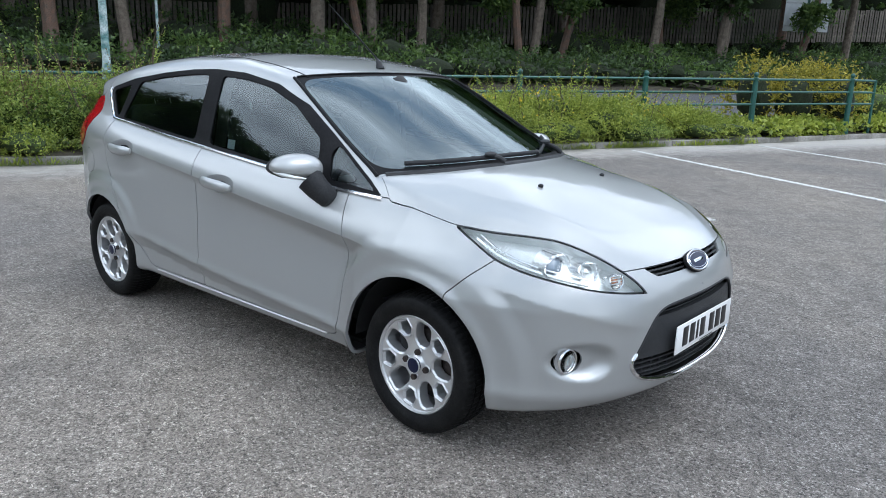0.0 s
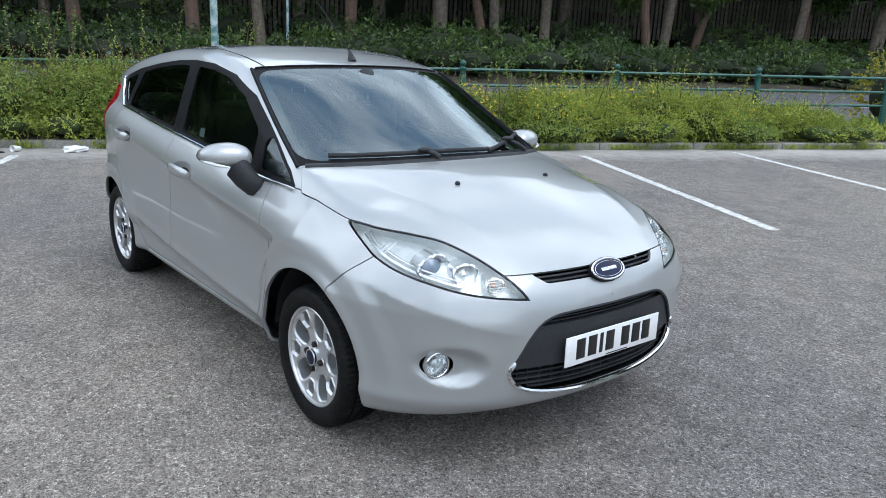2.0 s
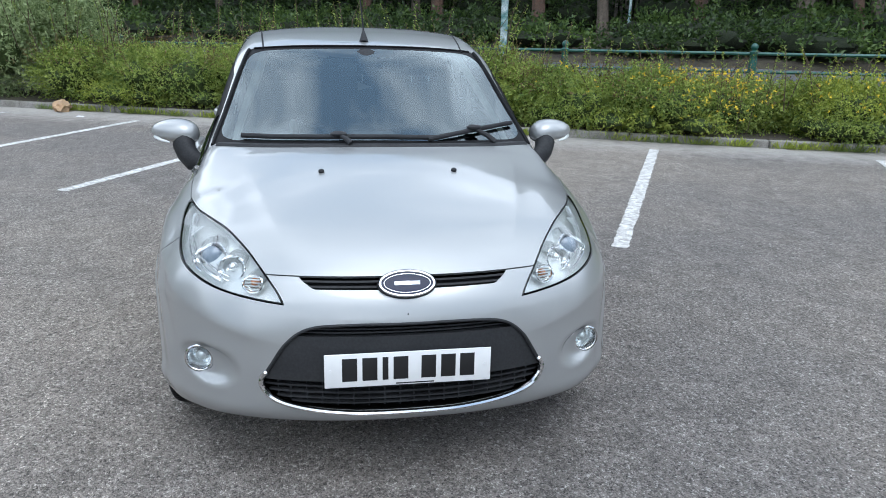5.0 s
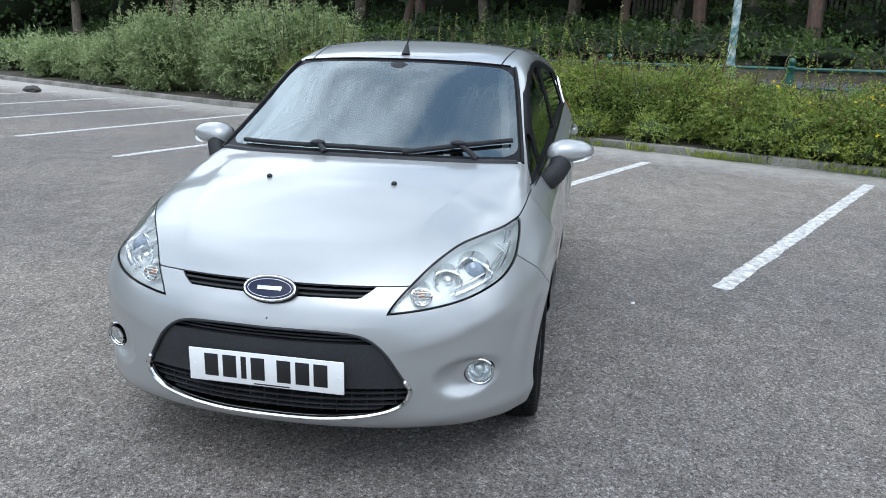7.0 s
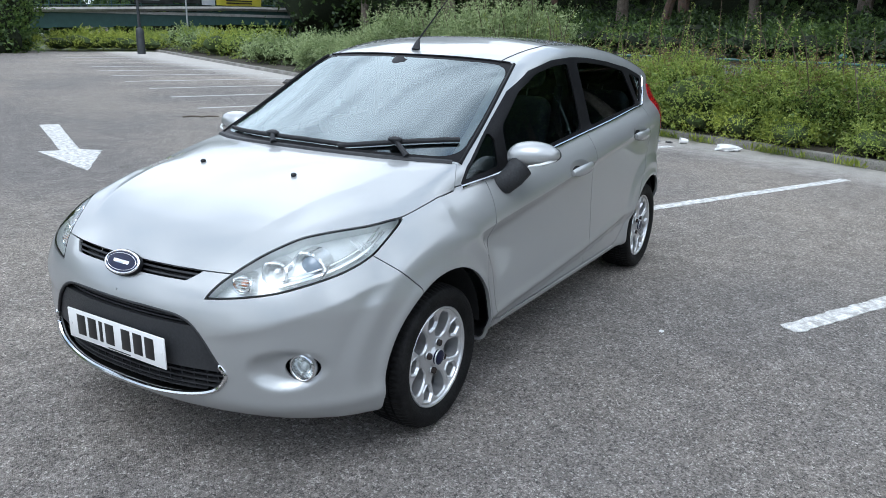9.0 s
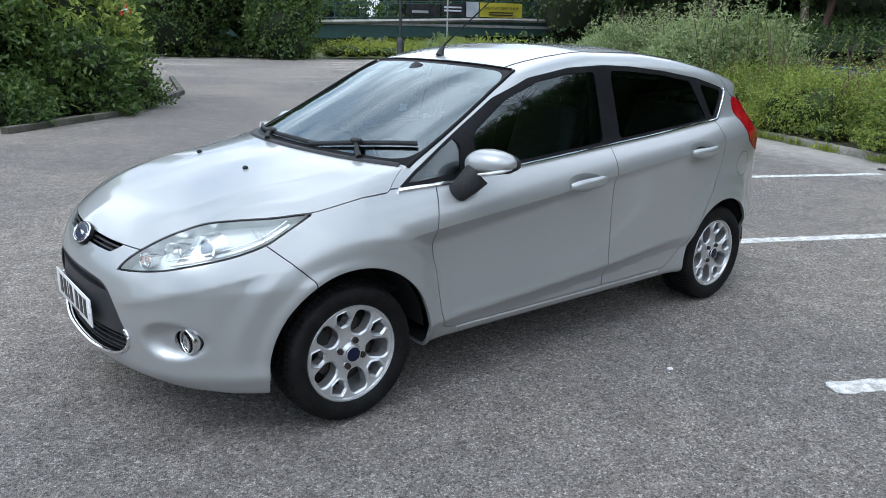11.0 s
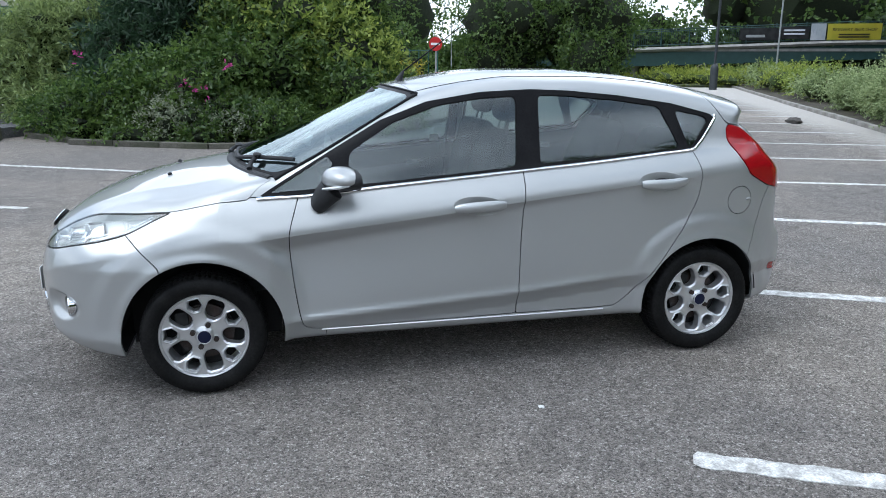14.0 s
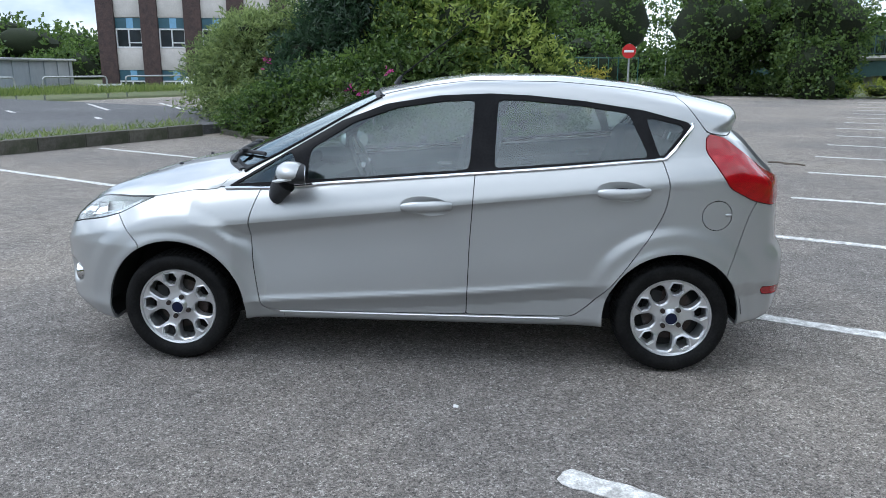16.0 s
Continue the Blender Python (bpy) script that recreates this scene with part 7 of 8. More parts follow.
railing = tagged(new("railing"), "dark green metal railing with ball-topped posts", "railing")
post_prof = [(0.001, 1.30), (0.03, 1.292), (0.052, 1.265), (0.055, 1.24), (0.042, 1.21), (0.026, 1.195), (0.05, 1.185), (0.064, 1.17), (0.064, 1.14), (0.052, 1.12), (0.056, 1.05), (0.060, 0.5), (0.062, 0.20), (0.078, 0.18), (0.08, -0.25)]
first_post = part("post", lathe(post_prof, 14, "z"), GREEN_PAINT, railing, "ball-topped green post")
POSTS = [-1.47 + 2.84 * k for k in range(-14, 6)]
for k, s in enumerate(POSTS):
    ob = first_post if k == 0 else new("post", first_post.data)
    ob.parent = railing
    ob.matrix_basis = Matrix.Translation(at(s, 7.3, fence_base(s)))
for a, b_ in zip(POSTS, POSTS[1:]):
    for h in (1.145, 0.88, 0.62):
        part("rail", tube([at(a + 0.05, 7.3, fence_base(a) + h), at(b_ - 0.05, 7.3, fence_base(b_) + h)], 0.024, 8), GREEN_PAINT, railing)
e0 = POSTS[-1]
for h in (1.145, 0.88, 0.62):
    part("rail", tube([at(e0 + 0.05, 7.3, fence_base(e0) + h), at(e0 + 0.75, 7.3, fence_base(e0) + h)], 0.024, 8), GREEN_PAINT, railing)
part("post", tube([at(e0 + 0.75, 7.3, fence_base(e0) + 1.17), at(e0 + 0.75, 7.3, 0)], 0.03, 8), GREEN_PAINT, railing)


def lamp_post(s, w, z, r0, r1, high, base_r, base_h, mat, label, arm=0.0):
    o = tagged(new("street_lamp"), label, "street lamp")
    p = at(s, w, z)
    col = part("column", lathe([(base_r, -0.2), (base_r, base_h - 0.12), (base_r * 0.82, base_h), (r0, base_h + 0.08), (r1, high), (0.001, high)], 16, "z"), mat, o)
    col.data.transform(Matrix.Translation(p))
    t = p + Vector((0, 0, high))
    part("lantern", ellipsoid(t.x + arm, t.y, t.z + 0.1, 0.32, 0.16, 0.10, 16), DARK_POST, o)
    return o


lamp_post(-2.86, 9.0, 0.15, 0.066, 0.05, 6.2, 0.085, 1.1, FLAKED, "street lamp column with flaking pale green paint")
lamp_post(-37.0, 3.8, 0.0, 0.07, 0.055, 6.5, 0.19, 1.15, DARK_POST, "dark street lamp column on a thick base")
lamp_post(-45.0, 8.0, 0.1, 0.05, 0.045, 6.0, 0.07, 1.0, GALV, "thin grey lamp column beside the footbridge")
lamp_post(-1.5, 24.0, 1.1, 0.05, 0.045, 6.0, 0.06, 1.0, FLAKED, "thin pale lamp column on the bank")
for s, w, z, h in ((-60, -9.0, 0.1, 5.2), (-66, -16.0, 0.1, 5.6), (-30, -13.6, 0.2, 4.4)):
    lamp_post(s, w, z, 0.05, 0.04, h, 0.06, 1.0, GALV, "grey lamp column with a flat lantern", 0.4)

# road sign seen from behind
sg = tagged(new("road_sign"), "grey back of a road sign on a green pole", "road sign")
p = at(28.9, 24.0)
SIGN_BACK = material("sign_back", (0.50, 0.52, 0.52), 0.6, 0.2, second=(0.42, 0.44, 0.44), scale=3)
part("board", box(0, 0, 4.25, 0.03, 2.25, 1.6, bevel=0.008, m=Matrix.Translation(p) @ Matrix.Rotation(radians(TURN + 90 - 22), 4, "Z")), SIGN_BACK, sg)
for z in (3.7, 4.8):
    part("batten", box(-0.03, 0, z, 0.04, 2.2, 0.06, m=Matrix.Translation(p) @ Matrix.Rotation(radians(TURN + 90 - 22), 4, "Z")), GALV, sg)
part("pole", tube([p + Vector((0, 0, 0.4)), p + Vector((0, 0, 5.1))], 0.07, 10), GREEN_PAINT, sg)

# timber fence on the bank
fence = tagged(new("timber_fence"), "tall weathered timber board fence on the bank", "fence")
me_board = bpy.data.meshes.new("board")
bmb = box(0, 0, 0.95, 0.145, 0.022, 1.9, bevel=0.004, seg=1)
bmb.to_mesh(me_board)
bmb.free()
me_board.materials.append(TIMBER)
for k, s in enumerate(np.arange(-14, 48, 0.21)):
    s = float(s)
    ob = new("board", me_board)
    ob.parent = fence
    ob.matrix_basis = Matrix.Translation(at(s, 30.0 + 0.02 * (k % 2), 1.75 + 0.042 * max(s, 0) + random.uniform(-0.03, 0.03))) @ Matrix.Rotation(radians(TURN + random.uniform(-1, 1)), 4, "Z")
for s in np.arange(-14, 48, 4.0):
    part("post", box(0, 0.06, 1.0, 0.12, 0.12, 2.1, m=Matrix.Translation(at(float(s), 30.1, 1.70 + 0.042 * max(float(s), 0))) @ Matrix.Rotation(radians(TURN), 4, "Z")), TIMBER, fence)
HOUSE = material("pale_render", (0.55, 0.52, 0.48), 0.9, second=(0.48, 0.46, 0.42), scale=2)
ROOF = material("dark_roof", (0.10, 0.08, 0.075), 0.9, second=(0.07, 0.06, 0.055), scale=3)
for s, wd in ((24, 9), (8, 8), (40, 10)):
    hs = tagged(new("house"), "pale rendered house behind the timber fence", "house")
    part("wall", box(0, 0, 4.2, wd, 7, 4.4, bevel=0.02, m=Matrix.Translation(at(s, 41, 1.6)) @ Matrix.Rotation(radians(TURN), 4, "Z")), HOUSE, hs)
    part("roof", box(0, 0, 6.6, wd + 0.8, 7.8, 0.5, bevel=0.1, m=Matrix.Translation(at(s, 41, 1.6)) @ Matrix.Rotation(radians(TURN), 4, "Z")), ROOF, hs)
    for q in (-2.4, 0.0, 2.4):
        part("window", box(q, -3.52, 4.3, 1.1, 0.06, 1.2, bevel=0.01, m=Matrix.Translation(at(s, 41, 1.6)) @ Matrix.Rotation(radians(TURN), 4, "Z")), BLACK_TRIM, hs)

# footbridge with banners
bridge = tagged(new("footbridge"), "dark green footbridge with railings and concrete edge", "bridge")
CONC = material("bridge_concrete", (0.30, 0.29, 0.27), 0.9, second=(0.22, 0.215, 0.20), scale=2, fine=0.2, fine_scale=20)
BRIDGE_GREEN = material("bridge_green", (0.012, 0.045, 0.040), 0.5, second=(0.018, 0.055, 0.05), scale=3, fine=0.2)
dz = lambda w: 2.0 + 0.036 * min(w - 1, 14)
Ws = [-10 + 2.0 * k for k in range(19)]
for a, b_ in zip(Ws, Ws[1:]):
    part("deck_edge", tube([at(-57.9, a, dz(a) + 0.12), at(-57.9, b_, dz(b_) + 0.12)], 0.16, 4), CONC, bridge)
    part("girder", box(0, 0, 0, 0.25, 2.0, 1.0, m=Matrix.Translation(at(-58.2, (a + b_) / 2, dz(a) - 0.55)) @ Matrix.Rotation(radians(TURN), 4, "Z")), BRIDGE_GREEN, bridge)
    for h in (0.42, 1.55):
        part("rail", tube([at(-58, a, dz(a) + h), at(-58, b_, dz(b_) + h)], 0.035, 6), BRIDGE_GREEN, bridge)
    part("post", tube([at(-58, a, dz(a)), at(-58, a, dz(a) + 1.65)], 0.05, 6), BRIDGE_GREEN, bridge)
    bm = bmesh.new()
    for q in range(1, 14):
        w = a + 2.0 * q / 14
        b2 = tube([at(-58, w, dz(w) + 0.3), at(-58, w, dz(w) + 1.55)], 0.013, 4)
        me_ = bpy.data.meshes.new("tmp")
        b2.to_mesh(me_)
        b2.free()
        bm.from_mesh(me_)
        bpy.data.meshes.remove(me_)
    tagged(part("railing_infill", bm, BRIDGE_GREEN, bridge), kind="stuff")
    part("far_rail", tube([at(-61, a, dz(a) + 1.5), at(-61, b_, dz(b_) + 1.5)], 0.03, 6), BRIDGE_GREEN, bridge)
part("deck", box(0, 0, 0, 3.2, 37, 0.2, m=Matrix.Translation(at(-59.6, 8.5, 2.1)) @ Matrix.Rotation(radians(TURN), 4, "Z")), CONC, bridge)
for w in (0.0, 20.0):
    part("pier", tube([at(-59.5, w, -0.2), at(-59.5, w, dz(w) - 0.6)], 0.5, 14), CONC, bridge)


def banner(w0, w1, z0, z1, mat, label):
    q = (w0 + w1) / 2
    bm = bmesh.new()
    cols = 14
    rows_ = [[bm.verts.new(at(-57.83 + 0.03 * math.sin(3.1 * j + i), w0 + (w1 - w0) * j / cols, z0 + (z1 - z0) * i / 4 + dz(q) - 2.4)) for j in range(cols + 1)] for i in range(5)]
    for i in range(4):
        for j in range(cols):
            bm.faces.new((rows_[i][j], rows_[i][j + 1], rows_[i + 1][j + 1], rows_[i + 1][j]))
    bmesh.ops.solidify(bm, geom=bm.faces[:], thickness=0.01)
    return tagged(part("banner", bm, mat), label, "banner", "banners on the footbridge")


BAN_Y = material("yellow_banner", (0.62, 0.55, 0.06), 0.6, second=(0.55, 0.5, 0.05), scale=2)
BAN_K = material("black_banner", (0.02, 0.02, 0.022), 0.6, second=(0.05, 0.05, 0.05), scale=2)
BAN_W = material("white_banner", (0.6, 0.62, 0.64), 0.6, second=(0.5, 0.53, 0.58), scale=2)
yb = banner(13.4, 16.9, 2.70, 3.80, BAN_Y, "yellow cloth banner with dark lettering")
kb = banner(7.5, 10.2, 2.90, 3.75, BAN_K, "black cloth banner with a pale picture")
kb2 = banner(10.3, 12.2, 2.90, 3.75, BAN_K, "black cloth banner with pale lettering")
wb = banner(12.3, 13.3, 2.75, 3.9, BAN_W, "white cloth banner with blue print")
banner(19.4, 20.2, 2.75, 3.4, BAN_W, "small white cloth banner")
tc = bpy.data.curves.new("banner_words", "FONT")
tc.body, tc.size, tc.align_x, tc.extrude = "BREWERY BEER SHOP", 0.30, "CENTER", 0.004
tob = new("banner_words", tc)
me_t = bpy.data.meshes.new_from_object(tob)
bpy.data.objects.remove(tob)
me_t.materials.append(INK)
tm = new("banner_words", me_t)
tm.parent = yb
tm.matrix_basis = Matrix.Translation(at(-57.76, 15.15, 3.29 + dz(15.15) - 2.4)) @ Matrix((ACROSS, Vector((0, 0, 1)), ALONG)).transposed().to_4x4()
for z in (3.06, 2.88):
    part("print_bar", box(0, 0, 0, 0.012, 2.0, 0.09, m=Matrix.Translation(at(-57.78, 15.15, z + dz(15.15) - 2.4)) @ Matrix.Rotation(radians(TURN), 4, "Z")), INK, yb)
for w, z in ((11.2, 3.5), (11.2, 3.25)):
    part("print_bar", box(0, 0, 0, 0.012, 1.4, 0.12, m=Matrix.Translation(at(-57.78, w, z + dz(w) - 2.4)) @ Matrix.Rotation(radians(TURN), 4, "Z")), BAN_W, kb2)
part("print_shape", box(0, 0, 0, 0.012, 1.3, 0.18, m=Matrix.Translation(at(-57.78, 8.6, 3.2 + dz(8.6) - 2.4)) @ Matrix.Rotation(radians(TURN), 4, "Z")), GALV, kb)

# direction signs and the no-entry sign at the far exit
BLUE = material("sign_blue", (0.02, 0.12, 0.45), 0.4, second=(0.02, 0.10, 0.4))
RED = material("sign_red", (0.5, 0.02, 0.02), 0.4, second=(0.42, 0.015, 0.015))
fp_ = tagged(new("finger_post"), "grey post with blue direction signs", "signpost")
q = at(-26, -10.9)
part("pole", tube([q, q + Vector((0, 0, 2.9))], 0.04, 8), GALV, fp_)
for z, a, mt in ((2.62, 1.0, BLUE), (2.28, 0.75, BLUE), (1.98, 0.55, RED)):
    sgn = part("sign_plate", box(0, 0, 0, 0.03, a, 0.26, bevel=0.008, m=Matrix.Translation(q + Vector((0, 0, z)) + ACROSS * (0.3 if z > 2.5 else -0.1) + ALONG * 0.06) @ Matrix.Rotation(radians(TURN), 4, "Z")), mt, fp_)
    part("print_bar", box(0.018, 0, 0, 0.006, a * 0.6, 0.06, m=Matrix.Translation(q + Vector((0, 0, z)) + ACROSS * (0.3 if z > 2.5 else -0.1) + ALONG * 0.06) @ Matrix.Rotation(radians(TURN), 4, "Z")), PLATE_WHITE, sgn)
ne = tagged(new("no_entry_sign"), "round red no-entry sign on a pole", "road sign")
q = at(-26, -7.5)
part("pole", tube([q, q + Vector((0, 0, 2.3))], 0.035, 8), GALV, ne)
mm = Matrix.Translation(q + Vector((0, 0, 2.02)) + ALONG * 0.05) @ Matrix((ACROSS, Vector((0, 0, 1)), ALONG)).transposed().to_4x4()
plate_ = part("sign_plate", disc(0.26, 0.26, 0.012, 32, m=mm), RED, ne)
part("white_bar", box(0, 0, 0.016, 0.36, 0.085, 0.004, m=mm), PLATE_WHITE, plate_)
mb = tagged(new("metal_gate"), "green metal mesh fence at the far exit", "fence")
for k in range(9):
    part("post", tube([at(-34 + 0.2 * k, -9.4 - 0.42 * k, 0), at(-34 + 0.2 * k, -9.4 - 0.42 * k, 1.9)], 0.025, 6), GREEN_PAINT, mb)
for z in (0.3, 1.85):
    part("rail", tube([at(-34, -9.4, z), at(-32.4, -12.76, z)], 0.025, 6), GREEN_PAINT, mb)

# office block
BRICK_DARK = material("dark_brick", (0.085, 0.055, 0.05), 0.9, second=(0.06, 0.042, 0.04), scale=3, fine=0.25, fine_scale=14)
PANEL = material("pale_panel", (0.60, 0.56, 0.53), 0.85, second=(0.54, 0.50, 0.47), scale=1.5, fine=0.08, fine_scale=12)
FRAME_W = material("white_window_frame", (0.75, 0.76, 0.77), 0.5, second=(0.68, 0.69, 0.7))
FASCIA = material("blue_grey_window_panel", (0.04, 0.10, 0.13), 0.4, second=(0.05, 0.12, 0.16), scale=2)
SKYBLUE = material("light_blue_panel", (0.22, 0.42, 0.62), 0.4, second=(0.2, 0.38, 0.55))
WIN = material("office_glass", (0.03, 0.035, 0.04), 0.05, second=(0.06, 0.065, 0.07), scale=0.4, coat=1.0)
block = tagged(new("office_block"), "office block with dark brick piers and pale panels", "building")
corner, wall_dir = Vector((24.8, -44.5, 0)), Vector((-0.9976, -0.0698, 0))
bx = Matrix((wall_dir, Vector((-wall_dir.y, wall_dir.x, 0)) * -1, Vector((0, 0, 1)))).transposed().to_4x4()
bx = Matrix.Translation(corner) @ bx if bx.determinant() > 0 else Matrix.Translation(corner) @ Matrix((wall_dir, Vector((-wall_dir.y, wall_dir.x, 0)), Vector((0, 0, 1)))).transposed().to_4x4()
out = 1.0 if (bx.to_3x3() @ Vector((0, 1, 0))).dot(Vector((0, 4, 0)) - corner) > 0 else -1.0
BAY, PIER = 2.78, 1.08
FLOORS = [(-0.83, 1.05), (2.45, 4.33), (5.73, 7.61)]


def bb(name, x0, x1, depth0, depth1, z0, z1, mat, parent, bevel=0.0):
    return part(name, box((x0 + x1) / 2, out * (depth0 + depth1) / 2, (z0 + z1) / 2, x1 - x0, abs(depth1 - depth0), z1 - z0, bevel=bevel, m=bx), mat, parent)


bb("wall", 0.0, 9 * BAY + PIER, -14.0, -0.22, -1.8, 8.6, PANEL, block)
bb("roof", -0.2, 9 * BAY + PIER + 0.2, -14.2, 0.2, 8.6, 8.9, ROOF, block)
for k in range(10):
    bb("pier", k * BAY, k * BAY + PIER, -0.3, 0.12, -1.8, 8.6, BRICK_DARK, block)
for k in range(9):
    x0, x1 = k * BAY + PIER, (k + 1) * BAY
    for z0, z1 in ((-1.8, -0.85), (1.07, 2.43), (4.35, 5.71), (7.63, 8.6)):
        bb("panel", x0 + 0.004, x1 - 0.004, -0.2, -0.04, z0, z1, PANEL, block, 0.01)
    for z0, z1 in FLOORS:
        win = bb("window", x0 + 0.01, x1 - 0.01, -0.21, -0.16, z0, z1, WIN, block)
        strip = z1 - 0.66
        bb("head_panel", x0 + 0.01, x1 - 0.01, -0.19, -0.10, strip, z1, FASCIA, win)
        bb("blue_panel", x0 + 0.72, x0 + 1.15, -0.12, -0.085, strip + 0.02, z1 - 0.02, SKYBLUE, win)
        for xa, xb, za, zb in ((x0, x0 + 0.09, z0, strip), (x1 - 0.09, x1, z0, strip), (x0, x1, z0, z0 + 0.09), (x0, x1, strip - 0.09, strip), (x0 + 0.78, x0 + 0.87, z0, strip), (x0 + 0.87, x1, z0 + 0.30, z0 + 0.37)):
            if zb <= strip + 1e-6 and zb > za:
                bb("window_frame", xa + 0.012, xb - 0.012, -0.18, -0.06, za, zb, FRAME_W, win)

# grey shed
SHED = material("grey_cladding", (0.30, 0.33, 0.36), 0.6, second=(0.26, 0.29, 0.32), scale=1, fine=0.08)
shed = tagged(new("shed"), "long grey metal-clad shed", "building")
sa_ = Vector((29.7, -49.8, -1.4))
sd = Vector((-0.265, 0.964, 0)).normalized()
sm = Matrix.Translation(sa_) @ Matrix((sd, Vector((-sd.y, sd.x, 0)), Vector((0, 0, 1)))).transposed().to_4x4()
part("wall", box(11, -4.0, 1.5, 22, 8, 3.0, bevel=0.03, m=sm), SHED, shed)
part("roof", box(11, -4.0, 3.08, 22.6, 8.5, 0.16, bevel=0.05, m=sm), GALV, shed)
for k in range(1, 22, 3):
    for y in (0.03, -8.03):
        part("rib", box(k, y, 1.5, 0.12, 0.06, 3.0, m=sm), SHED, shed)

# hoop barriers on the verge
def hoop(s, length, mat, label):
    o = tagged(new("hoop_barrier"), label, "barrier", "hoop barriers on the verge")
    z, h, r = 0.3, 0.62, 0.12
    pts = [at(s, -29.2, z - 0.3), at(s, -29.2, z + h - r), at(s + 0.04, -29.2, z + h - 0.03), at(s + r, -29.2, z + h), at(s + length - r, -29.2, z + h), at(s + length - 0.04, -29.2, z + h - 0.03), at(s + length, -29.2, z + h - r), at(s + length, -29.2, z - 0.3)]
    part("hoop", tube(pts, 0.038, 8), mat, o)


for s, ln_ in ((-24.2, 3.4), (-19.8, 3.0), (-15.6, 1.2), (-12.0, 2.0)):
    hoop(s, ln_, GALV, "galvanised steel hoop barrier on the grass verge")
# rough grass of the verge
vg = tagged(new("verge_grass"), "long rough grass on the verge", "grass", kind="stuff")
ns = 9000
sv, wv = rng.uniform(-27, 0, ns), rng.uniform(-29.6, -27.7, ns)
base = np.array([tuple(at(a, b_, 0.22)) for a, b_ in zip(sv, wv)])
LEAF_GRASS = leaf_material("grass_blades", (0.09, 0.15, 0.03), (0.28, 0.34, 0.09))
leaves("blades", base, unit(rng.normal(size=(ns, 3)) * [0.35, 0.35, 0.1] + [0, 0, 1]), rng.uniform(0.2, 0.5, ns), 0.03, LEAF_GRASS, vg, kind="stuff")
eg = tagged(new("kerb_grass"), "tufts of grass along the kerbs", "grass", kind="stuff")
ns = 5000
sv = rng.uniform(-10, 9, ns)
clump = np.sin(sv * 3.1) + np.sin(sv * 7.7 + 1) + rng.normal(size=ns) * 0.6
sv = sv[clump > 0.6]
base = np.array([tuple(at(a, kerb_w(a) - 0.07 - abs(rng.normal()) * 0.05, 0.0)) for a in sv])
leaves("blades", base, unit(rng.normal(size=(len(sv), 3)) * [0.6, 0.6, 0.1] + [0, 0, 0.8]), rng.uniform(0.05, 0.16, len(sv)), 0.008, LEAF_GRASS, eg, kind="stuff")
sv = rng.uniform(-9.2, 2, 2600)
base = np.array([tuple(at(a, -11.78 - abs(rng.normal()) * 0.45, 0.2)) for a in sv])
leaves("blades", base, unit(rng.normal(size=(len(sv), 3)) * [0.6, 0.6, 0.1] + [0, 0, 0.8]), rng.uniform(0.08, 0.25, len(sv)), 0.012, LEAF_GRASS, eg, kind="stuff")


# parked cars beyond the verge
def far_car(s, w, z, turn, mat, label):
    o = tagged(new("parked_car"), label, "car", "parked cars beyond the verge")
    m = Matrix.Translation(at(s, w, z)) @ Matrix.Rotation(radians(TURN + turn), 4, "Z")
    prof_ = [(-2.05, 0.35), (-2.1, 0.75), (-1.95, 0.95), (-1.55, 1.38), (-0.6, 1.48), (0.35, 1.40), (1.05, 1.0), (1.85, 0.85), (2.08, 0.65), (2.05, 0.3)]
    bm = bmesh.new()
    rings_ = []
    for y, k in ((-0.84, 0.93), (-0.80, 1.0), (0.80, 1.0), (0.84, 0.93)):
        rings_.append([bm.verts.new((x * (0.98 if k < 1 else 1), y * (1 - 0.16 * max(z_ - 0.95, 0) / 0.5), 0.3 + (z_ - 0.3) * k)) for x, z_ in prof_])
    for a, b_ in zip(rings_, rings_[1:]):
        for j in range(len(prof_)):
            bm.faces.new((a[j], a[(j + 1) % len(prof_)], b_[(j + 1) % len(prof_)], b_[j]))
    bm.faces.new(rings_[0][::-1])
    bm.faces.new(rings_[-1])
    part("body", bm, mat, o).data.transform(m)
    for y in (-0.80, 0.80):
        b2 = bmesh.new()
        b2.faces.new([b2.verts.new((x, y * (1 - 0.16 * max(z_ - 0.95, 0) / 0.5) + math.copysign(0.02, y), z_)) for x, z_ in ((-1.6, 1.02), (-1.35, 1.33), (-0.55, 1.40), (0.25, 1.33), (0.85, 1.02))])
        bmesh.ops.solidify(b2, geom=b2.faces[:], thickness=0.02)
        part("side_window", b2, BLACK_TRIM, o).data.transform(m)
        for x in (-1.3, 1.3):
            wh = part("wheel", lathe([(0.001, -0.1), (0.2, -0.1), (0.3, -0.09), (0.31, 0), (0.3, 0.09), (0.2, 0.1), (0.001, 0.1)], 24), RUBBER, o)
            wh.data.transform(m @ Matrix.Translation((x, y * 0.95, 0.31)))
    ws = bmesh.new()
    ws.faces.new([ws.verts.new(c) for c in ((1.02, -0.70, 1.03), (1.02, 0.70, 1.03), (0.42, 0.62, 1.385), (0.42, -0.62, 1.385))])
    bmesh.ops.solidify(ws, geom=ws.faces[:], thickness=0.02)
    part("windscreen", ws, BLACK_TRIM, o).data.transform(m)
    return o


far_car(-26.2, -37.6, -1.15, 65, GALV, "grey estate car parked beyond the verge")
far_car(-31.0, -34.0, -0.55, 118, PLATE_WHITE, "white car parked beyond the verge")

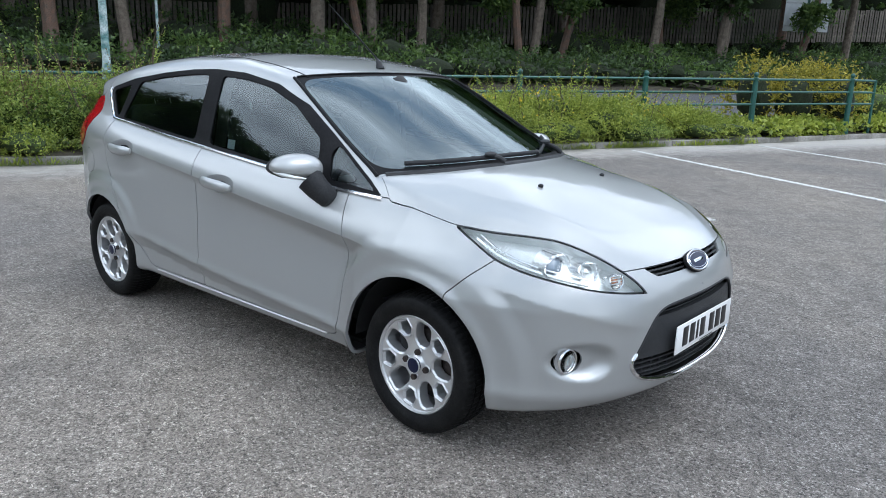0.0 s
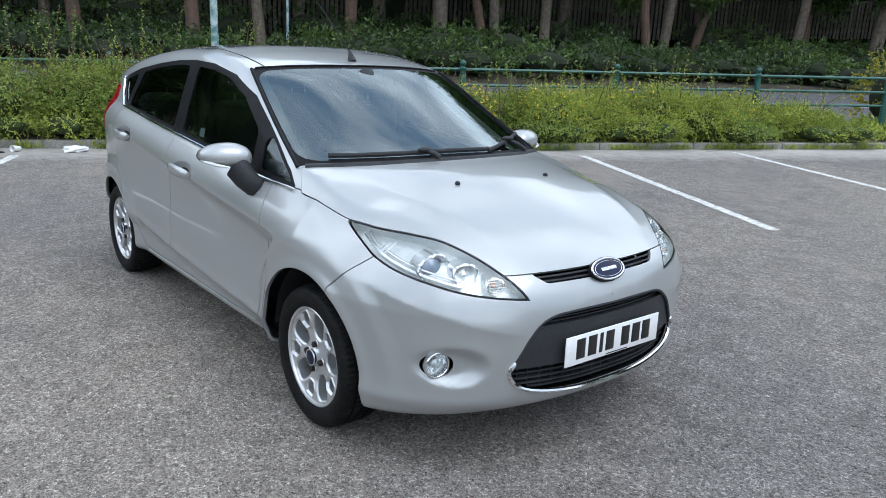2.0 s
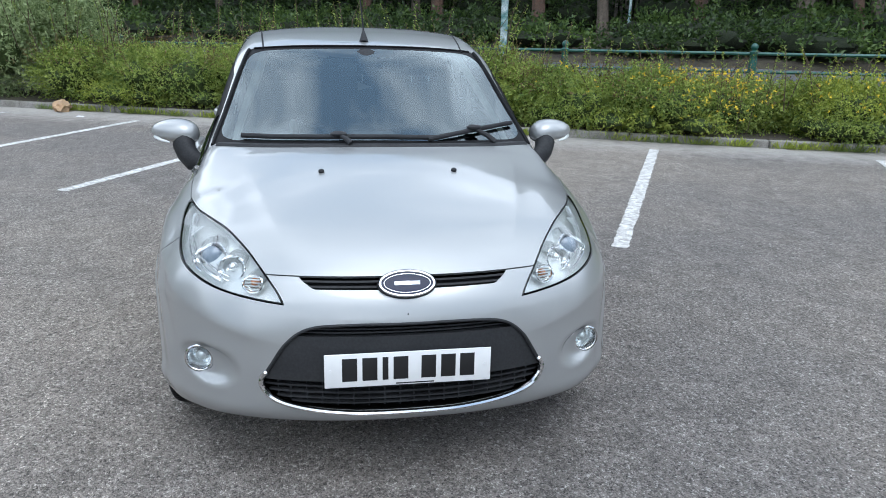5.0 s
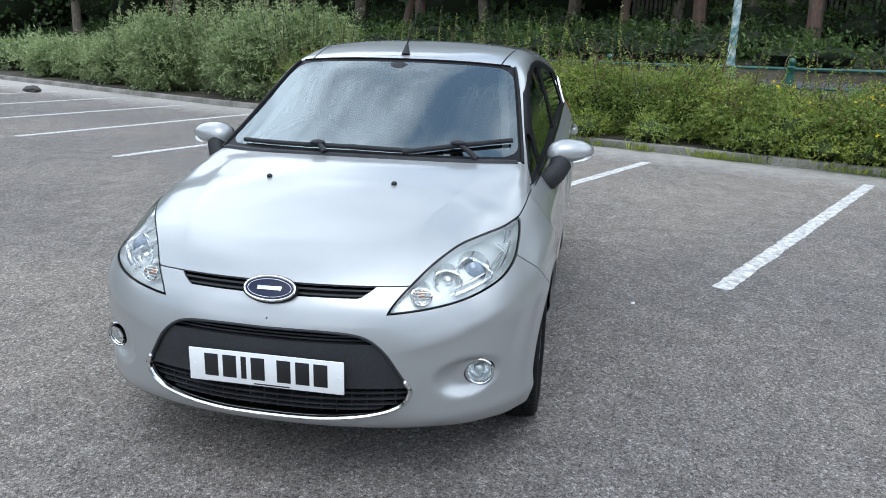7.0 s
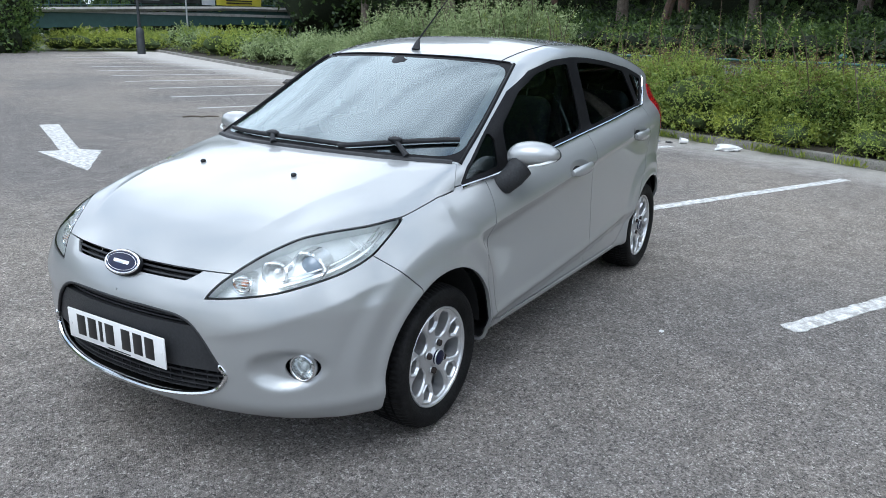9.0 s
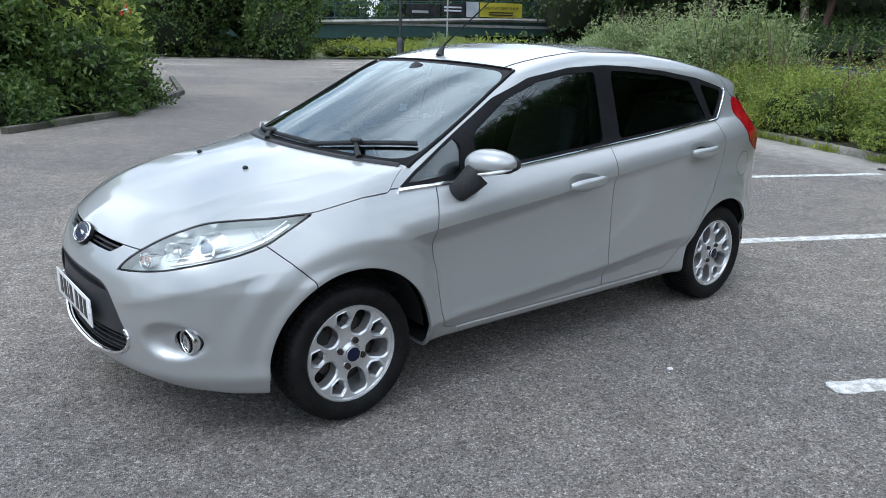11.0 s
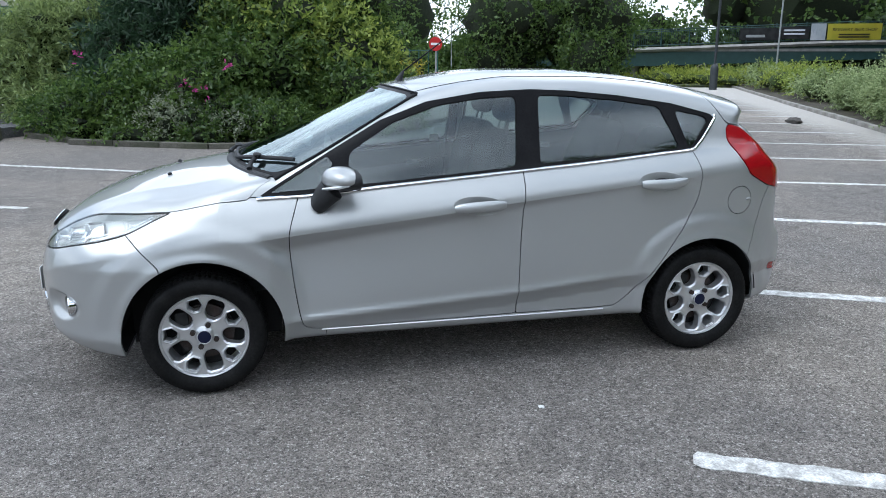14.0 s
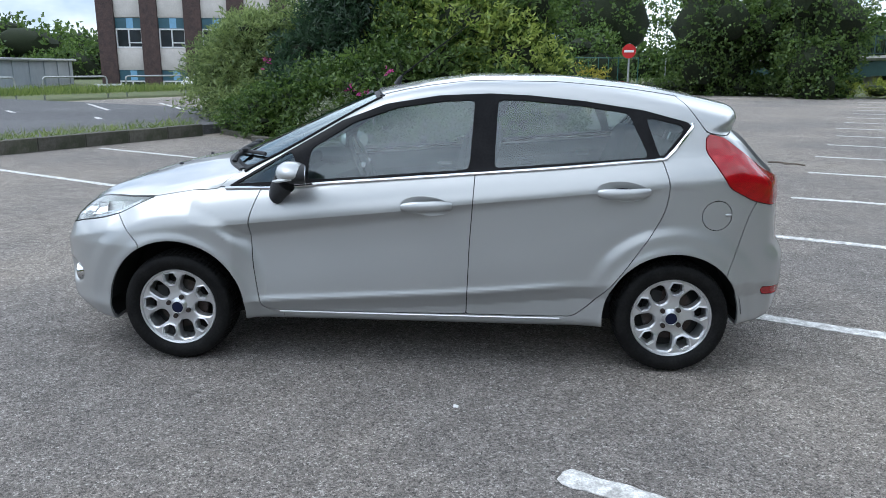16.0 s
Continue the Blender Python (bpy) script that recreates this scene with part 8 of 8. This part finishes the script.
# litter
cup_ob = tagged(new("paper_cup"), "crushed white paper cup lying by the kerb", "litter")
part("cup", lathe([(0.03, -0.055), (0.042, 0.055), (0.045, 0.058), (0.040, 0.055), (0.028, -0.05)], 20, "z"), PLATE_WHITE, cup_ob)
cup_ob.matrix_basis = Matrix.Translation(at(-5.05, 4.98, 0.043)) @ Matrix.Rotation(radians(83), 4, "X") @ Matrix.Rotation(radians(30), 4, "Y")


def crumple(name, s, w, size, mat, label, squash=0.3):
    bm = bmesh.new()
    bmesh.ops.create_icosphere(bm, subdivisions=3, radius=1.0)
    for v in bm.verts:
        v.co *= 1 + 0.55 * noise.noise(Vector(v.co) * 1.9 + Vector((s, w, 0)))
        v.co = Vector((v.co.x * size, v.co.y * size * 0.7, max(v.co.z, -0.6) * size * squash))
    p = at(s, w, size * squash * 0.6)
    bmesh.ops.transform(bm, matrix=Matrix.Translation(p) @ Matrix.Rotation(s, 4, "Z"), verts=bm.verts[:])
    return tagged(part(name, bm, mat, sharp=20), label, "litter" if mat in (PLATE_WHITE, INK) else "stone")


STONE = material("orange_stone", (0.45, 0.30, 0.17), 0.9, second=(0.34, 0.24, 0.15), scale=10, bump=0.4, bump_scale=40)
ROCK = material("dark_rock", (0.06, 0.055, 0.05), 0.9, second=(0.10, 0.09, 0.08), scale=10, bump=0.4, bump_scale=40)
crumple("crumpled_bag", -4.35, 5.05, 0.17, PLATE_WHITE, "crumpled white plastic bag by the kerb")
crumple("dark_wrapper", -5.2, 4.85, 0.05, INK, "small dark wrapper on the asphalt")
crumple("paper_scrap", -8.55, 4.45, 0.06, PLATE_WHITE, "scrap of white paper on the asphalt", 0.2)
crumple("broken_stone", -9.35, 4.95, 0.19, STONE, "broken orange-brown stone beside the kerb", 0.6)
crumple("dark_stone", -16.8, 3.6, 0.18, ROCK, "dark stone lying on a bay line", 0.5)
crumple("white_speck", -0.31, -0.63, 0.014, PLATE_WHITE, "small white scrap on the asphalt", 0.5)
for k, (s, w) in enumerate(((-10.6, -0.6), (-10.5, -0.35))):
    tagged(part("stick", tube([at(s, w, 0.012), at(s - 0.05, w + 0.14, 0.016), at(s + 0.02, w + 0.30, 0.012)], 0.012, 6), BARK), "broken stick lying on the asphalt", "stick", "sticks")
